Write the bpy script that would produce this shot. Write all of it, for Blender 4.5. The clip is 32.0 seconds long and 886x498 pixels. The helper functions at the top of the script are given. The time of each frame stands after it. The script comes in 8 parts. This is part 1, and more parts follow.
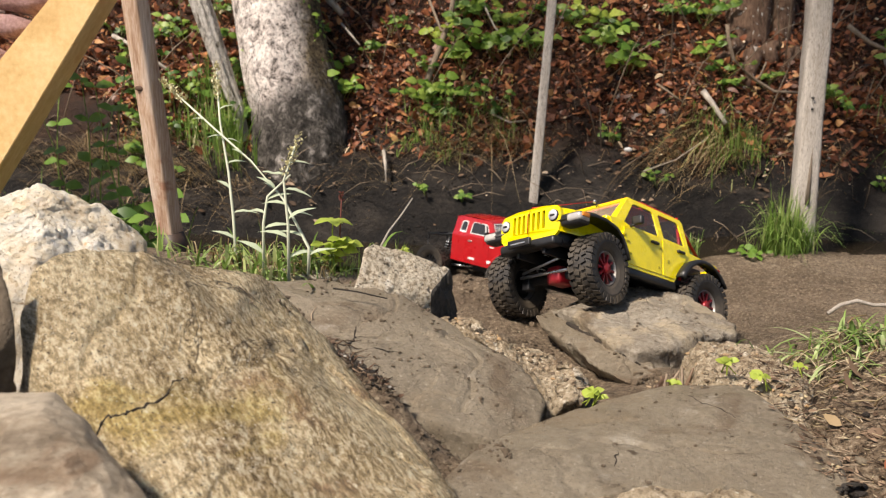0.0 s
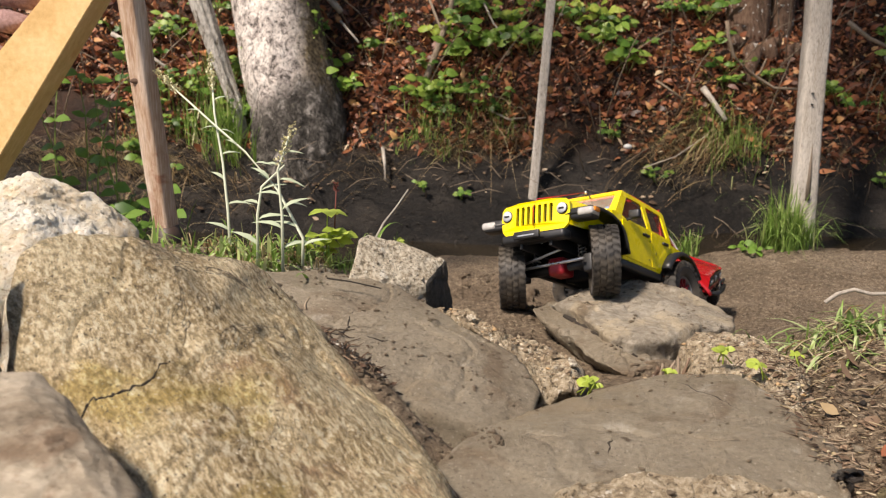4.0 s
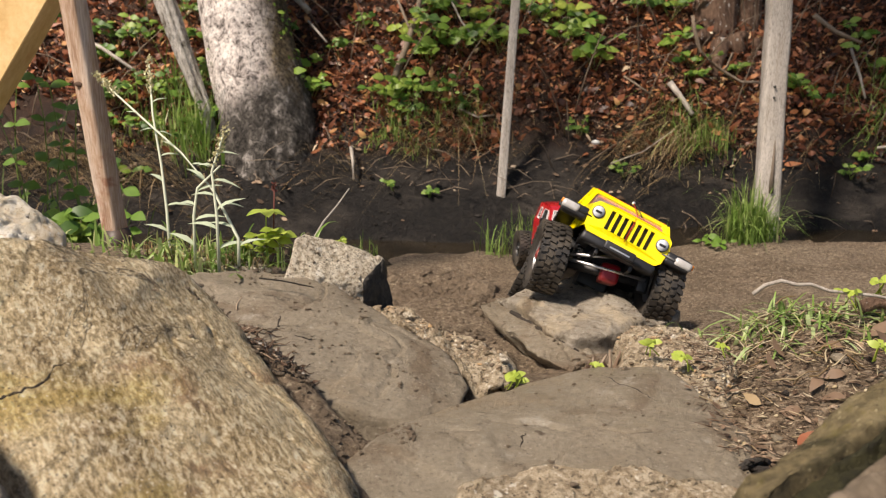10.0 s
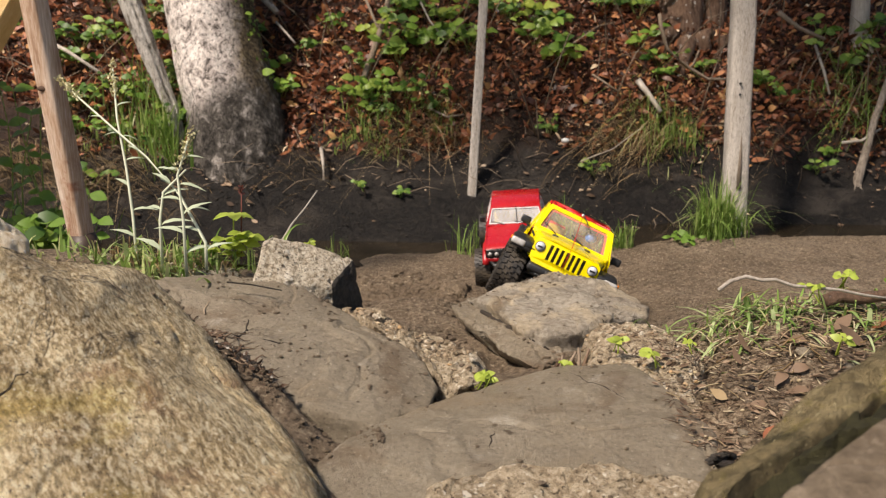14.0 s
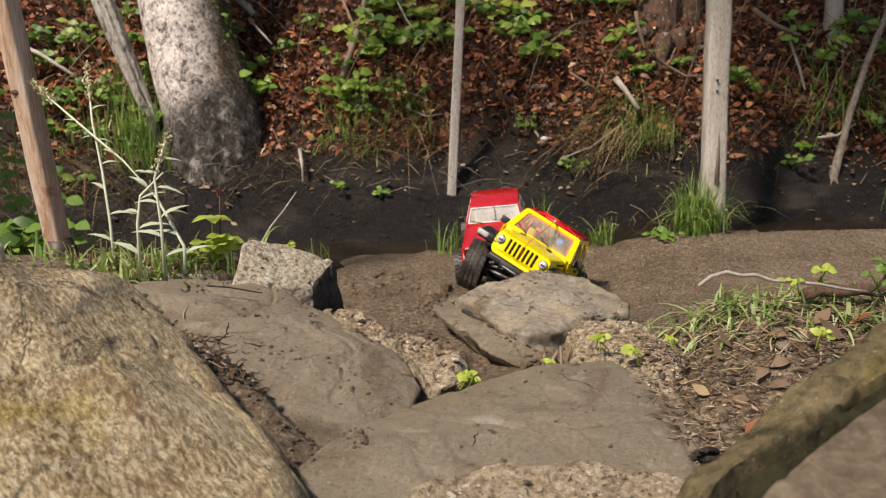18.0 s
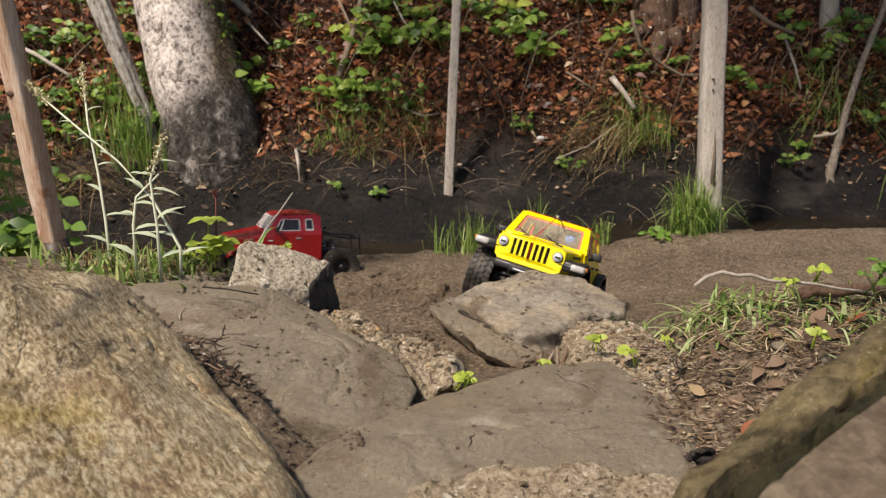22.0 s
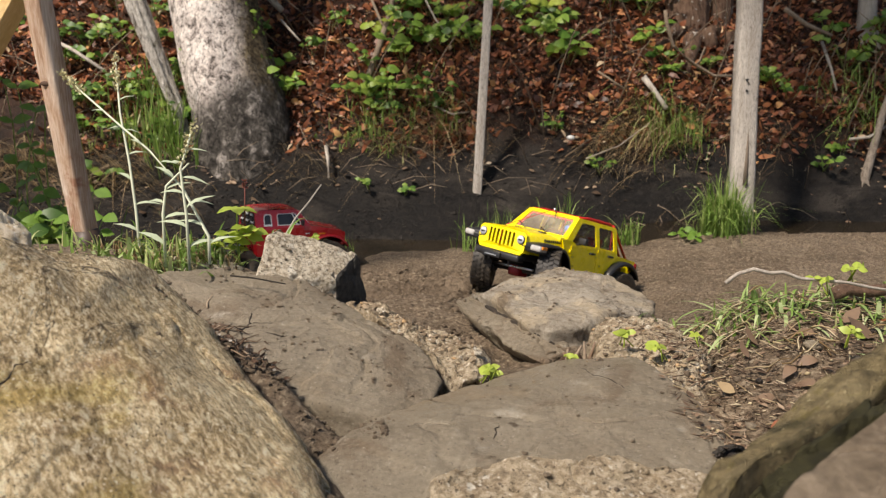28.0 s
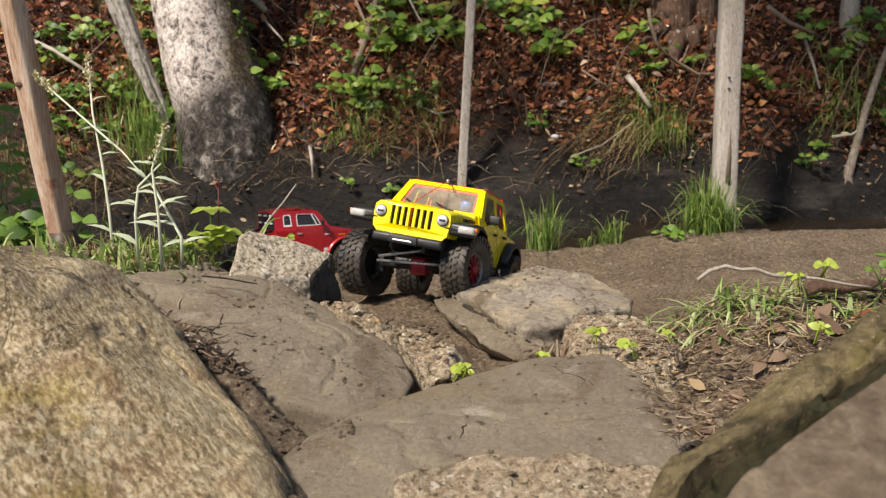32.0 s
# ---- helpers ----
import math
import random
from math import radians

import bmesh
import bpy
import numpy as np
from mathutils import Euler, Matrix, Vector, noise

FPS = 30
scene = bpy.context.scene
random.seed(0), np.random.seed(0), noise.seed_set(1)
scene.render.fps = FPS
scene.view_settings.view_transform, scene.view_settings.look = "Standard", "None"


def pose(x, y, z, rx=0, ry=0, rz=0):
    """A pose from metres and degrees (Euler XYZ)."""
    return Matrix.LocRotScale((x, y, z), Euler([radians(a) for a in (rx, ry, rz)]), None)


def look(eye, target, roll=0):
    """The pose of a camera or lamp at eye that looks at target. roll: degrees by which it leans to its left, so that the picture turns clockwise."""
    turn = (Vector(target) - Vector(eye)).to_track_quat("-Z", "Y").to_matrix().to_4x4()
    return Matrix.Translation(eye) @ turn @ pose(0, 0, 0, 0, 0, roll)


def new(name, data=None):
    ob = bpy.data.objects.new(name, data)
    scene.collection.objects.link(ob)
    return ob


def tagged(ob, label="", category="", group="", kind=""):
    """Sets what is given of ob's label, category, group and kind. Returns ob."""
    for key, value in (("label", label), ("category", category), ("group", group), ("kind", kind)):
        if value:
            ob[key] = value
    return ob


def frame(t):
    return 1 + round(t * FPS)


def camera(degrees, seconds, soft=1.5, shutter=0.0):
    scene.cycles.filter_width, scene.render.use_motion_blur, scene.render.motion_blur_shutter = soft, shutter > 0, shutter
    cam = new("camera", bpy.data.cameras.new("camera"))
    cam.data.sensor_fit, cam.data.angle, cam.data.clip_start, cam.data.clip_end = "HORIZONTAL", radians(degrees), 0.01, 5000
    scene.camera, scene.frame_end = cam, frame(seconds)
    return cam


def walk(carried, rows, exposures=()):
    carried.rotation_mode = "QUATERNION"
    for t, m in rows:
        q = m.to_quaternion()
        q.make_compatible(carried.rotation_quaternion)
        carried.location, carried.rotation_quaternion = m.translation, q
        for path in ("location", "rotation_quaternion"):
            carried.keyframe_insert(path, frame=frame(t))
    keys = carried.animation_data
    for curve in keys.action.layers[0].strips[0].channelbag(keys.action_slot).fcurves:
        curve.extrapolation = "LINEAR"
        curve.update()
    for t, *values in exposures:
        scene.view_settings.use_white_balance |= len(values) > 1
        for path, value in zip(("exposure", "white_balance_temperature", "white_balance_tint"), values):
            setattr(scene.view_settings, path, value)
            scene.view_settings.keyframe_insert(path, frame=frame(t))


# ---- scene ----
cam = camera(52, 32.0, 1.2, 0.4)
cam.data.dof.use_dof, cam.data.dof.focus_distance, cam.data.dof.aperture_fstop = True, 1.15, 13.0
PATH = [
    (0.0, look((-0.0943, 0.0001, 0.6278), (-0.1588, 1.9690, 0.2823), 2.31)),
    (0.5, look((-0.0912, 0.0022, 0.6189), (-0.1592, 1.9715, 0.2762), 2.27)),
    (1.0, look((-0.0882, 0.0031, 0.6129), (-0.1583, 1.9726, 0.2719), 2.27)),
    (1.5, look((-0.0859, 0.0016, 0.6138), (-0.1568, 1.9709, 0.2722), 2.28)),
    (2.0, look((-0.0852, 0.0031, 0.6113), (-0.1571, 1.9725, 0.2704), 2.25)),
    (2.5, look((-0.0865, 0.0036, 0.6106), (-0.1573, 1.9730, 0.2696), 2.25)),
    (3.0, look((-0.0874, 0.0031, 0.6124), (-0.1572, 1.9724, 0.2705), 2.26)),
    (3.5, look((-0.0853, 0.0043, 0.6119), (-0.1549, 1.9736, 0.2703), 2.23)),
    (5.5, look((-0.0773, 0.0051, 0.6078), (-0.1474, 1.9744, 0.2659), 2.14)),
    (6.0, look((-0.0709, 0.0065, 0.6039), (-0.1409, 1.9760, 0.2632), 2.13)),
    (6.5, look((-0.0683, 0.0055, 0.6063), (-0.1387, 1.9748, 0.2646), 2.13)),
    (7.0, look((-0.0653, 0.0061, 0.6049), (-0.1364, 1.9755, 0.2637), 2.09)),
    (7.5, look((-0.0615, 0.0069, 0.6035), (-0.1316, 1.9763, 0.2623), 2.03)),
    (8.0, look((-0.0534, 0.0069, 0.6031), (-0.1240, 1.9764, 0.2621), 2.00)),
    (8.5, look((-0.0437, 0.0051, 0.6071), (-0.1177, 1.9743, 0.2655), 1.95)),
    (9.0, look((-0.0308, 0.0040, 0.6095), (-0.1043, 1.9730, 0.2669), 1.79)),
    (9.5, look((-0.0153, 0.0030, 0.6113), (-0.0827, 1.9720, 0.2673), 1.58)),
    (10.0, look((-0.0064, 0.0018, 0.6136), (-0.0585, 1.9713, 0.2692), 1.36)),
    (10.5, look((-0.0046, 0.0007, 0.6164), (-0.0413, 1.9702, 0.2709), 1.17)),
    (11.0, look((-0.0026, 0.0014, 0.6163), (-0.0285, 1.9712, 0.2708), 1.05)),
    (11.5, look((-0.0006, 0.0013, 0.6169), (-0.0187, 1.9712, 0.2715), 0.99)),
    (12.0, look((-0.0001, 0.0010, 0.6185), (-0.0107, 1.9708, 0.2726), 0.93)),
    (12.5, look((0.0011, 0.0008, 0.6186), (-0.0039, 1.9706, 0.2726), 0.89)),
    (13.0, look((0.0000, 0.0000, 0.6200), (-0.0010, 1.9697, 0.2731), 0.88)),
    (13.5, look((-0.0007, 0.0018, 0.6164), (0.0012, 1.9717, 0.2709), 0.83)),
    (14.0, look((0.0008, 0.0009, 0.6161), (0.0062, 1.9709, 0.2709), 0.79)),
    (14.5, look((0.0028, 0.0013, 0.6164), (0.0093, 1.9713, 0.2712), 0.73)),
    (16.5, look((0.0004, 0.0030, 0.6156), (0.0247, 1.9729, 0.2703), 0.23)),
    (17.0, look((0.0007, 0.0038, 0.6158), (0.0401, 1.9734, 0.2706), 0.17)),
    (17.5, look((0.0002, 0.0040, 0.6162), (0.0464, 1.9735, 0.2708), 0.19)),
    (18.0, look((0.0007, 0.0043, 0.6157), (0.0489, 1.9736, 0.2702), 0.18)),
    (18.5, look((0.0023, 0.0025, 0.6173), (0.0521, 1.9718, 0.2713), 0.18)),
    (19.0, look((0.0023, 0.0018, 0.6200), (0.0531, 1.9707, 0.2726), 0.16)),
    (19.5, look((0.0011, 0.0027, 0.6186), (0.0535, 1.9717, 0.2713), 0.15)),
    (20.0, look((0.0013, 0.0025, 0.6197), (0.0537, 1.9714, 0.2721), 0.13)),
    (20.5, look((0.0023, 0.0033, 0.6192), (0.0547, 1.9722, 0.2715), 0.11)),
    (21.0, look((0.0035, 0.0042, 0.6179), (0.0567, 1.9730, 0.2705), 0.07)),
    (21.5, look((0.0029, 0.0039, 0.6183), (0.0566, 1.9727, 0.2710), 0.06)),
    (22.0, look((0.0020, 0.0042, 0.6181), (0.0565, 1.9730, 0.2705), 0.06)),
    (22.5, look((0.0036, 0.0047, 0.6175), (0.0583, 1.9735, 0.2701), 0.02)),
    (23.0, look((0.0036, 0.0054, 0.6169), (0.0587, 1.9743, 0.2696), 0.00)),
    (23.5, look((0.0039, 0.0065, 0.6155), (0.0598, 1.9754, 0.2689), -0.00)),
    (24.0, look((0.0019, 0.0065, 0.6143), (0.0597, 1.9754, 0.2681), 0.01)),
    (24.5, look((-0.0010, 0.0077, 0.6133), (0.0524, 1.9768, 0.2673), 0.21)),
    (25.0, look((-0.0052, 0.0081, 0.6121), (0.0198, 1.9779, 0.2666), 0.60)),
    (25.5, look((-0.0054, 0.0079, 0.6111), (-0.0070, 1.9778, 0.2652), 0.74)),
    (27.5, look((-0.0033, 0.0064, 0.6098), (-0.0102, 1.9762, 0.2639), 0.67)),
    (28.0, look((0.0028, 0.0079, 0.6053), (-0.0046, 1.9781, 0.2610), 0.64)),
    (28.5, look((0.0185, 0.0072, 0.6063), (0.0089, 1.9772, 0.2612), 0.63)),
    (29.0, look((0.0227, 0.0056, 0.6102), (0.0146, 1.9753, 0.2639), 0.57)),
    (29.5, look((0.0228, 0.0063, 0.6091), (0.0180, 1.9762, 0.2632), 0.53)),
    (30.0, look((0.0224, 0.0068, 0.6076), (0.0208, 1.9767, 0.2621), 0.51)),
    (30.5, look((0.0230, 0.0069, 0.6076), (0.0230, 1.9769, 0.2623), 0.46)),
    (31.0, look((0.0254, 0.0072, 0.6071), (0.0288, 1.9771, 0.2619), 0.41)),
    (31.5, look((0.0270, 0.0078, 0.6060), (0.0343, 1.9778, 0.2609), 0.37)),
    (32.0, look((0.0276, 0.0094, 0.6038), (0.0379, 1.9795, 0.2596), 0.36)),
]
LIGHT = [(0.0, 0.48, 7280, 15), (6.0, 0.46, 7350, 16), (9.0, 0.42, 7420, 16), (14.0, 0.34, 7420, 16), (17.0, 0.23, 7380, 16), (24.0, 0.22, 7300, 15), (29.0, 0.36, 7230, 14), (32.0, 0.36, 7230, 14)]

# ---- world and sun ----
world = bpy.data.worlds.new("sky")
scene.world = world
world.use_nodes = True
wn = world.node_tree.nodes
sky = wn.new("ShaderNodeTexSky")
sky.sky_type, sky.sun_disc = "NISHITA", False
sky.sun_elevation, sky.sun_rotation = radians(51.2), radians(225.8)
wn["Background"].inputs[1].default_value = 0.092
world.node_tree.links.new(sky.outputs[0], wn["Background"].inputs[0])
sun = new("sun", bpy.data.lights.new("sun", "SUN"))
sun.data.energy, sun.data.angle, sun.data.color = 4.9, radians(7), (1.0, 0.955, 0.89)
sun.matrix_world = look((-1.9, -1.85, 3.3), (0, 0, 0))

# ---- materials ----
def mat(name, rough=0.8, metal=0.0, spec=0.5):
    m = bpy.data.materials.new(name)
    m.use_nodes = True
    b = m.node_tree.nodes["Principled BSDF"]
    b.inputs["Roughness"].default_value = rough
    b.inputs["Metallic"].default_value = metal
    b.inputs["Specular IOR Level"].default_value = spec
    return m, m.node_tree, b


def tex(nt, scale, detail=6.0, rough=0.6, dist=0.0, kind="NOISE", stretch=None, turn=None):
    co = nt.nodes.new("ShaderNodeTexCoord")
    out = co.outputs["Object"]
    if stretch:
        mp = nt.nodes.new("ShaderNodeMapping")
        if turn:
            mp.vector_type = "TEXTURE"
            mp.inputs["Scale"].default_value = [1 / k for k in stretch]
            mp.inputs["Rotation"].default_value = [radians(a) for a in turn]
        else:
            mp.inputs["Scale"].default_value = stretch
        nt.links.new(out, mp.inputs[0])
        out = mp.outputs[0]
    if kind == "NOISE":
        n = nt.nodes.new("ShaderNodeTexNoise")
        n.inputs["Detail"].default_value, n.inputs["Roughness"].default_value = detail, rough
        n.inputs["Distortion"].default_value = dist
    else:
        n = nt.nodes.new("ShaderNodeTexVoronoi")
    n.inputs["Scale"].default_value = scale
    nt.links.new(out, n.inputs["Vector"])
    return n.outputs[0]


def ramp(nt, fac, stops):
    r = nt.nodes.new("ShaderNodeValToRGB")
    el = r.color_ramp.elements
    while len(el) < len(stops):
        el.new(0.5)
    for e, (p, c) in zip(el, stops):
        e.position, e.color = p, (*c, 1.0) if len(c) == 3 else c
    nt.links.new(fac, r.inputs[0])
    return r.outputs[0]


def grey(v):
    return (v, v, v)


def mix(nt, fac, a, b, mode="MIX"):
    n = nt.nodes.new("ShaderNodeMix")
    n.data_type, n.blend_type = "RGBA", mode
    for sock, v in ((0, fac), (6, a), (7, b)):
        if isinstance(v, (int, float)):
            n.inputs[sock].default_value = v
        elif isinstance(v, tuple):
            n.inputs[sock].default_value = (*v, 1.0)
        else:
            nt.links.new(v, n.inputs[sock])
    return n.outputs[2]


def bump(nt, b, height, strength=0.4, dist=0.004, below=None):
    n = nt.nodes.new("ShaderNodeBump")
    n.inputs["Strength"].default_value, n.inputs["Distance"].default_value = strength, dist
    nt.links.new(height, n.inputs["Height"])
    if below is not None:
        nt.links.new(below, n.inputs["Normal"])
    nt.links.new(n.outputs[0], b.inputs["Normal"])
    return n.outputs[0]


def surface(name, big, fine, scale_big, scale_fine, fac=0.5, rough=0.85, bumps=(0.5, 0.004), stretch=None, speck=None, metal=0.0, spec=0.4, cracks=None, grit=None, turn=None, tints=(), pits=None):
    """A surface with stains at one scale, grain at another, and relief from both."""
    m, nt, b = mat(name, rough, metal, spec)
    n1 = tex(nt, scale_big, 5, 0.6, 0.3, stretch=stretch, turn=turn)
    n2 = tex(nt, scale_fine, 8, 0.7, stretch=stretch, turn=turn)
    c = mix(nt, fac, ramp(nt, n1, big), ramp(nt, n2, fine))
    for scale, lo, colour, amount in tints:
        patch = tex(nt, scale, 6, 0.66, 0.6)
        c = mix(nt, ramp(nt, patch, ((lo, grey(0)), (lo + 0.09, grey(amount)))), c, mix(nt, 0.55, colour, mix(nt, 1.0, c, colour, "OVERLAY")))
    if speck:
        v = tex(nt, speck[0], 3, 0.55)
        c = mix(nt, ramp(nt, v, ((speck[1], grey(0)), (speck[1] + 0.05, grey(1)))), c, speck[2])
    n3 = tex(nt, scale_fine * 4.5, 4, 0.75, stretch=stretch, turn=turn)
    low = bump(nt, b, n1, bumps[0] * 0.6, bumps[1] * 3)
    if cracks:
        w = tex(nt, cracks[0], 7, 0.62, 0.9)
        line = ramp(nt, w, ((0.495, grey(0)), (0.5, grey(1)), (0.505, grey(0))))
        where = ramp(nt, tex(nt, cracks[0] * 0.8, 2, 0.5, stretch=(1.0, 1.3, 0.7)), ((0.58, grey(0)), (0.64, grey(1))))
        both = mix(nt, 1.0, line, where, "MULTIPLY")
        c = mix(nt, both, c, cracks[1])
        pale = ramp(nt, tex(nt, cracks[0] * 7, 8, 0.7, stretch=cracks[3] if len(cracks) > 3 else (0.35, 1.6, 1.0)), ((0.6, grey(0)), (0.68, grey(0.55))))
        c = mix(nt, pale, c, cracks[2])
        deep = mix(nt, both, (1.0, 1.0, 1.0), (0.0, 0.0, 0.0))
        low = bump(nt, b, deep, 1.0, 0.004, low)
    if grit:
        g = tex(nt, grit[0], 2, 0.5)
        c = mix(nt, ramp(nt, g, ((0.3, grey(grit[3])), (0.36, grey(0)))), c, grit[1])
        c = mix(nt, ramp(nt, g, ((0.66, grey(0)), (0.71, grey(grit[3])))), c, grit[2])
    if pits:
        for k, amount in ((1.0, 0.75), (2.1, 0.6)):
            hole = ramp(nt, tex(nt, pits[0] * k, 2, 0.5), ((0.3, grey(amount)), (0.35, grey(0))))
            c = mix(nt, hole, c, pits[1])
            low = bump(nt, b, mix(nt, hole, (1.0, 1.0, 1.0), (0.0, 0.0, 0.0)), 0.8, 0.003 / k, low)
    nt.links.new(c, b.inputs["Base Color"])
    low = bump(nt, b, n2, bumps[0], bumps[1] * 1.7, low)
    bump(nt, b, n3, bumps[0], bumps[1] * 0.9, low)
    return m


# near-white stops and grit paint the grain's sparkle into the colour
TAN_ROCK = surface("tan_rock", ((0.34, (0.17, 0.115, 0.055)), (0.47, (0.48, 0.36, 0.195)), (0.6, (0.84, 0.69, 0.43))),
                   ((0.36, (0.08, 0.054, 0.027)), (0.45, (0.38, 0.275, 0.14)), (0.52, (0.72, 0.565, 0.34)), (0.6, (1.0, 0.92, 0.7))), 15, 180, 0.66, 0.45, (1.0, 0.0048), stretch=(1.5, 0.36, 1.2), turn=(0, 0, 38), speck=(5, 0.67, (0.19, 0.13, 0.075)),
                   cracks=(3, (0.06, 0.042, 0.025), (0.76, 0.65, 0.46)), grit=(300, (0.12, 0.085, 0.05), (1.0, 0.94, 0.78), 0.7), tints=((9, 0.57, (0.3, 0.2, 0.15), 0.6), (6.5, 0.56, (0.4, 0.32, 0.08), 0.6), (15, 0.6, (0.14, 0.1, 0.055), 0.35), (22, 0.62, (0.98, 0.9, 0.68), 0.5)), pits=(300, (0.16, 0.115, 0.065)))
PALE_BROWN = surface("pale_brown_rock", ((0.36, (0.17, 0.128, 0.085)), (0.48, (0.36, 0.285, 0.2)), (0.62, (0.62, 0.53, 0.405))), ((0.38, (0.16, 0.12, 0.08)), (0.5, (0.37, 0.295, 0.21)), (0.62, (0.63, 0.54, 0.415))), 9, 90, 0.4, 0.7, (0.8, 0.004), stretch=(0.6, 1.4, 1.5), turn=(0, 0, 20), tints=((12, 0.57, (0.24, 0.16, 0.1), 0.7), (24, 0.64, (0.12, 0.08, 0.05), 0.7)))
WHITE_ROCK = surface("white_rock", ((0.36, (0.62, 0.42, 0.2)), (0.47, (0.84, 0.72, 0.52)), (0.62, (0.92, 0.87, 0.76))),
                     ((0.34, (0.6, 0.45, 0.27)), (0.46, (0.86, 0.78, 0.62)), (0.62, (0.96, 0.93, 0.86))), 16, 130, 0.5, 0.7, (0.8, 0.004), speck=(20, 0.64, (0.66, 0.4, 0.15)), grit=(140, (0.5, 0.36, 0.2), (0.97, 0.94, 0.88), 0.6), tints=((10, 0.53, (0.72, 0.52, 0.3), 0.5),), pits=(190, (0.36, 0.24, 0.12)))
GREY_ROCK = surface("grey_rock", ((0.3, (0.167, 0.132, 0.089)), (0.5, (0.246, 0.203, 0.144)), (0.7, (0.326, 0.279, 0.206))),
                    ((0.36, (0.121, 0.095, 0.063)), (0.5, (0.233, 0.192, 0.137)), (0.64, (0.335, 0.29, 0.219))), 5, 170, 0.45, 0.42, (0.8, 0.0028), speck=(26, 0.69, (0.093, 0.068, 0.044)), cracks=(3.5, (0.037, 0.028, 0.02), (0.409, 0.372, 0.307), (1.0, 1.3, 1.0)), grit=(330, (0.056, 0.042, 0.027), (0.484, 0.437, 0.353), 0.65),
                    tints=((7, 0.55, (0.177, 0.121, 0.074), 0.6), (4, 0.57, (0.372, 0.298, 0.205), 0.5), (19, 0.66, (0.558, 0.512, 0.428), 0.7)))
WORN_ROCK = surface("worn_rock", ((0.3, (0.185, 0.146, 0.104)), (0.46, (0.326, 0.277, 0.211)), (0.62, (0.475, 0.422, 0.339))),
                    ((0.36, (0.114, 0.088, 0.062)), (0.48, (0.326, 0.277, 0.211)), (0.62, (0.546, 0.488, 0.4))), 9, 120, 0.45, 0.6, (1.0, 0.004), stretch=(0.6, 1.3, 1.0), turn=(0, 0, -28), cracks=(7, (0.053, 0.038, 0.026), (0.563, 0.51, 0.422), (0.7, 1.4, 1.0)), grit=(260, (0.07, 0.05, 0.032), (0.651, 0.598, 0.502), 0.5), tints=((10, 0.5, (0.616, 0.537, 0.405), 0.75), (7, 0.53, (0.167, 0.13, 0.088), 0.8), (24, 0.6, (0.106, 0.079, 0.053), 0.6)))
CRUMBLE = surface("crumbly_rock", ((0.3, (0.28, 0.2, 0.12)), (0.5, (0.5, 0.39, 0.255)), (0.7, (0.7, 0.6, 0.44))),
                  ((0.38, (0.1, 0.07, 0.042)), (0.48, (0.42, 0.32, 0.205)), (0.6, (0.74, 0.64, 0.48))), 18, 140, 0.6, 0.8, (1.0, 0.005), speck=(70, 0.64, (0.84, 0.77, 0.64)), grit=(150, (0.07, 0.05, 0.03), (0.86, 0.8, 0.67), 0.8), tints=((14, 0.58, (0.2, 0.14, 0.085), 0.6), (30, 0.6, (0.78, 0.7, 0.54), 0.6)), pits=(180, (0.07, 0.05, 0.03)))
EARTH_ROCK = surface("earthy_rock", ((0.3, (0.13, 0.092, 0.058)), (0.5, (0.215, 0.158, 0.104)), (0.7, (0.33, 0.26, 0.18))),
                     ((0.38, (0.07, 0.046, 0.028)), (0.6, (0.3, 0.22, 0.145))), 12, 90, 0.5, 0.85, (1.0, 0.006))
CONGLOMERATE = surface("conglomerate", ((0.32, (0.4, 0.31, 0.2)), (0.5, (0.66, 0.55, 0.39)), (0.7, (0.86, 0.76, 0.59))),
                       ((0.38, (0.12, 0.09, 0.058)), (0.47, (0.52, 0.43, 0.31)), (0.58, (0.92, 0.85, 0.71))), 30, 190, 0.66, 0.8, (1.0, 0.004), speck=(60, 0.62, (0.92, 0.86, 0.74)), grit=(230, (0.09, 0.065, 0.04), (0.9, 0.84, 0.72), 0.85), pits=(170, (0.07, 0.052, 0.035)))
DARK_GREY = surface("dark_grey", ((0.35, (0.035, 0.03, 0.025)), (0.65, (0.085, 0.074, 0.062))), ((0.38, (0.028, 0.024, 0.02)), (0.62, (0.11, 0.097, 0.082))), 20, 150, 0.5, 0.7, (0.9, 0.003))
GAP_SHADE = surface("gap_shade", ((0.35, (0.012, 0.011, 0.005)), (0.65, (0.06, 0.055, 0.022))), ((0.38, (0.01, 0.009, 0.004)), (0.62, (0.085, 0.078, 0.03))), 20, 110, 0.5, 0.95, (1.0, 0.008))
MOSSY_ROCK = surface("mossy_rock", ((0.35, (0.1, 0.076, 0.036)), (0.5, (0.24, 0.185, 0.09)), (0.64, (0.4, 0.32, 0.17))),
                     ((0.38, (0.05, 0.038, 0.018)), (0.6, (0.36, 0.285, 0.15))), 14, 110, 0.5, 0.9, (1.0, 0.007), grit=(190, (0.03, 0.023, 0.011), (0.5, 0.42, 0.24), 0.7), tints=((16, 0.56, (0.3, 0.27, 0.06), 0.7), (11, 0.6, (0.05, 0.05, 0.018), 0.8)))
BROWN_ROCK = surface("brown_rock", ((0.36, (0.1, 0.072, 0.045)), (0.5, (0.16, 0.12, 0.078)), (0.64, (0.23, 0.18, 0.125))), ((0.36, (0.08, 0.058, 0.036)), (0.5, (0.17, 0.128, 0.085)), (0.65, (0.29, 0.23, 0.165))), 12, 90, 0.55, 0.75, (0.8, 0.004), stretch=(1.0, 0.4, 1.0))
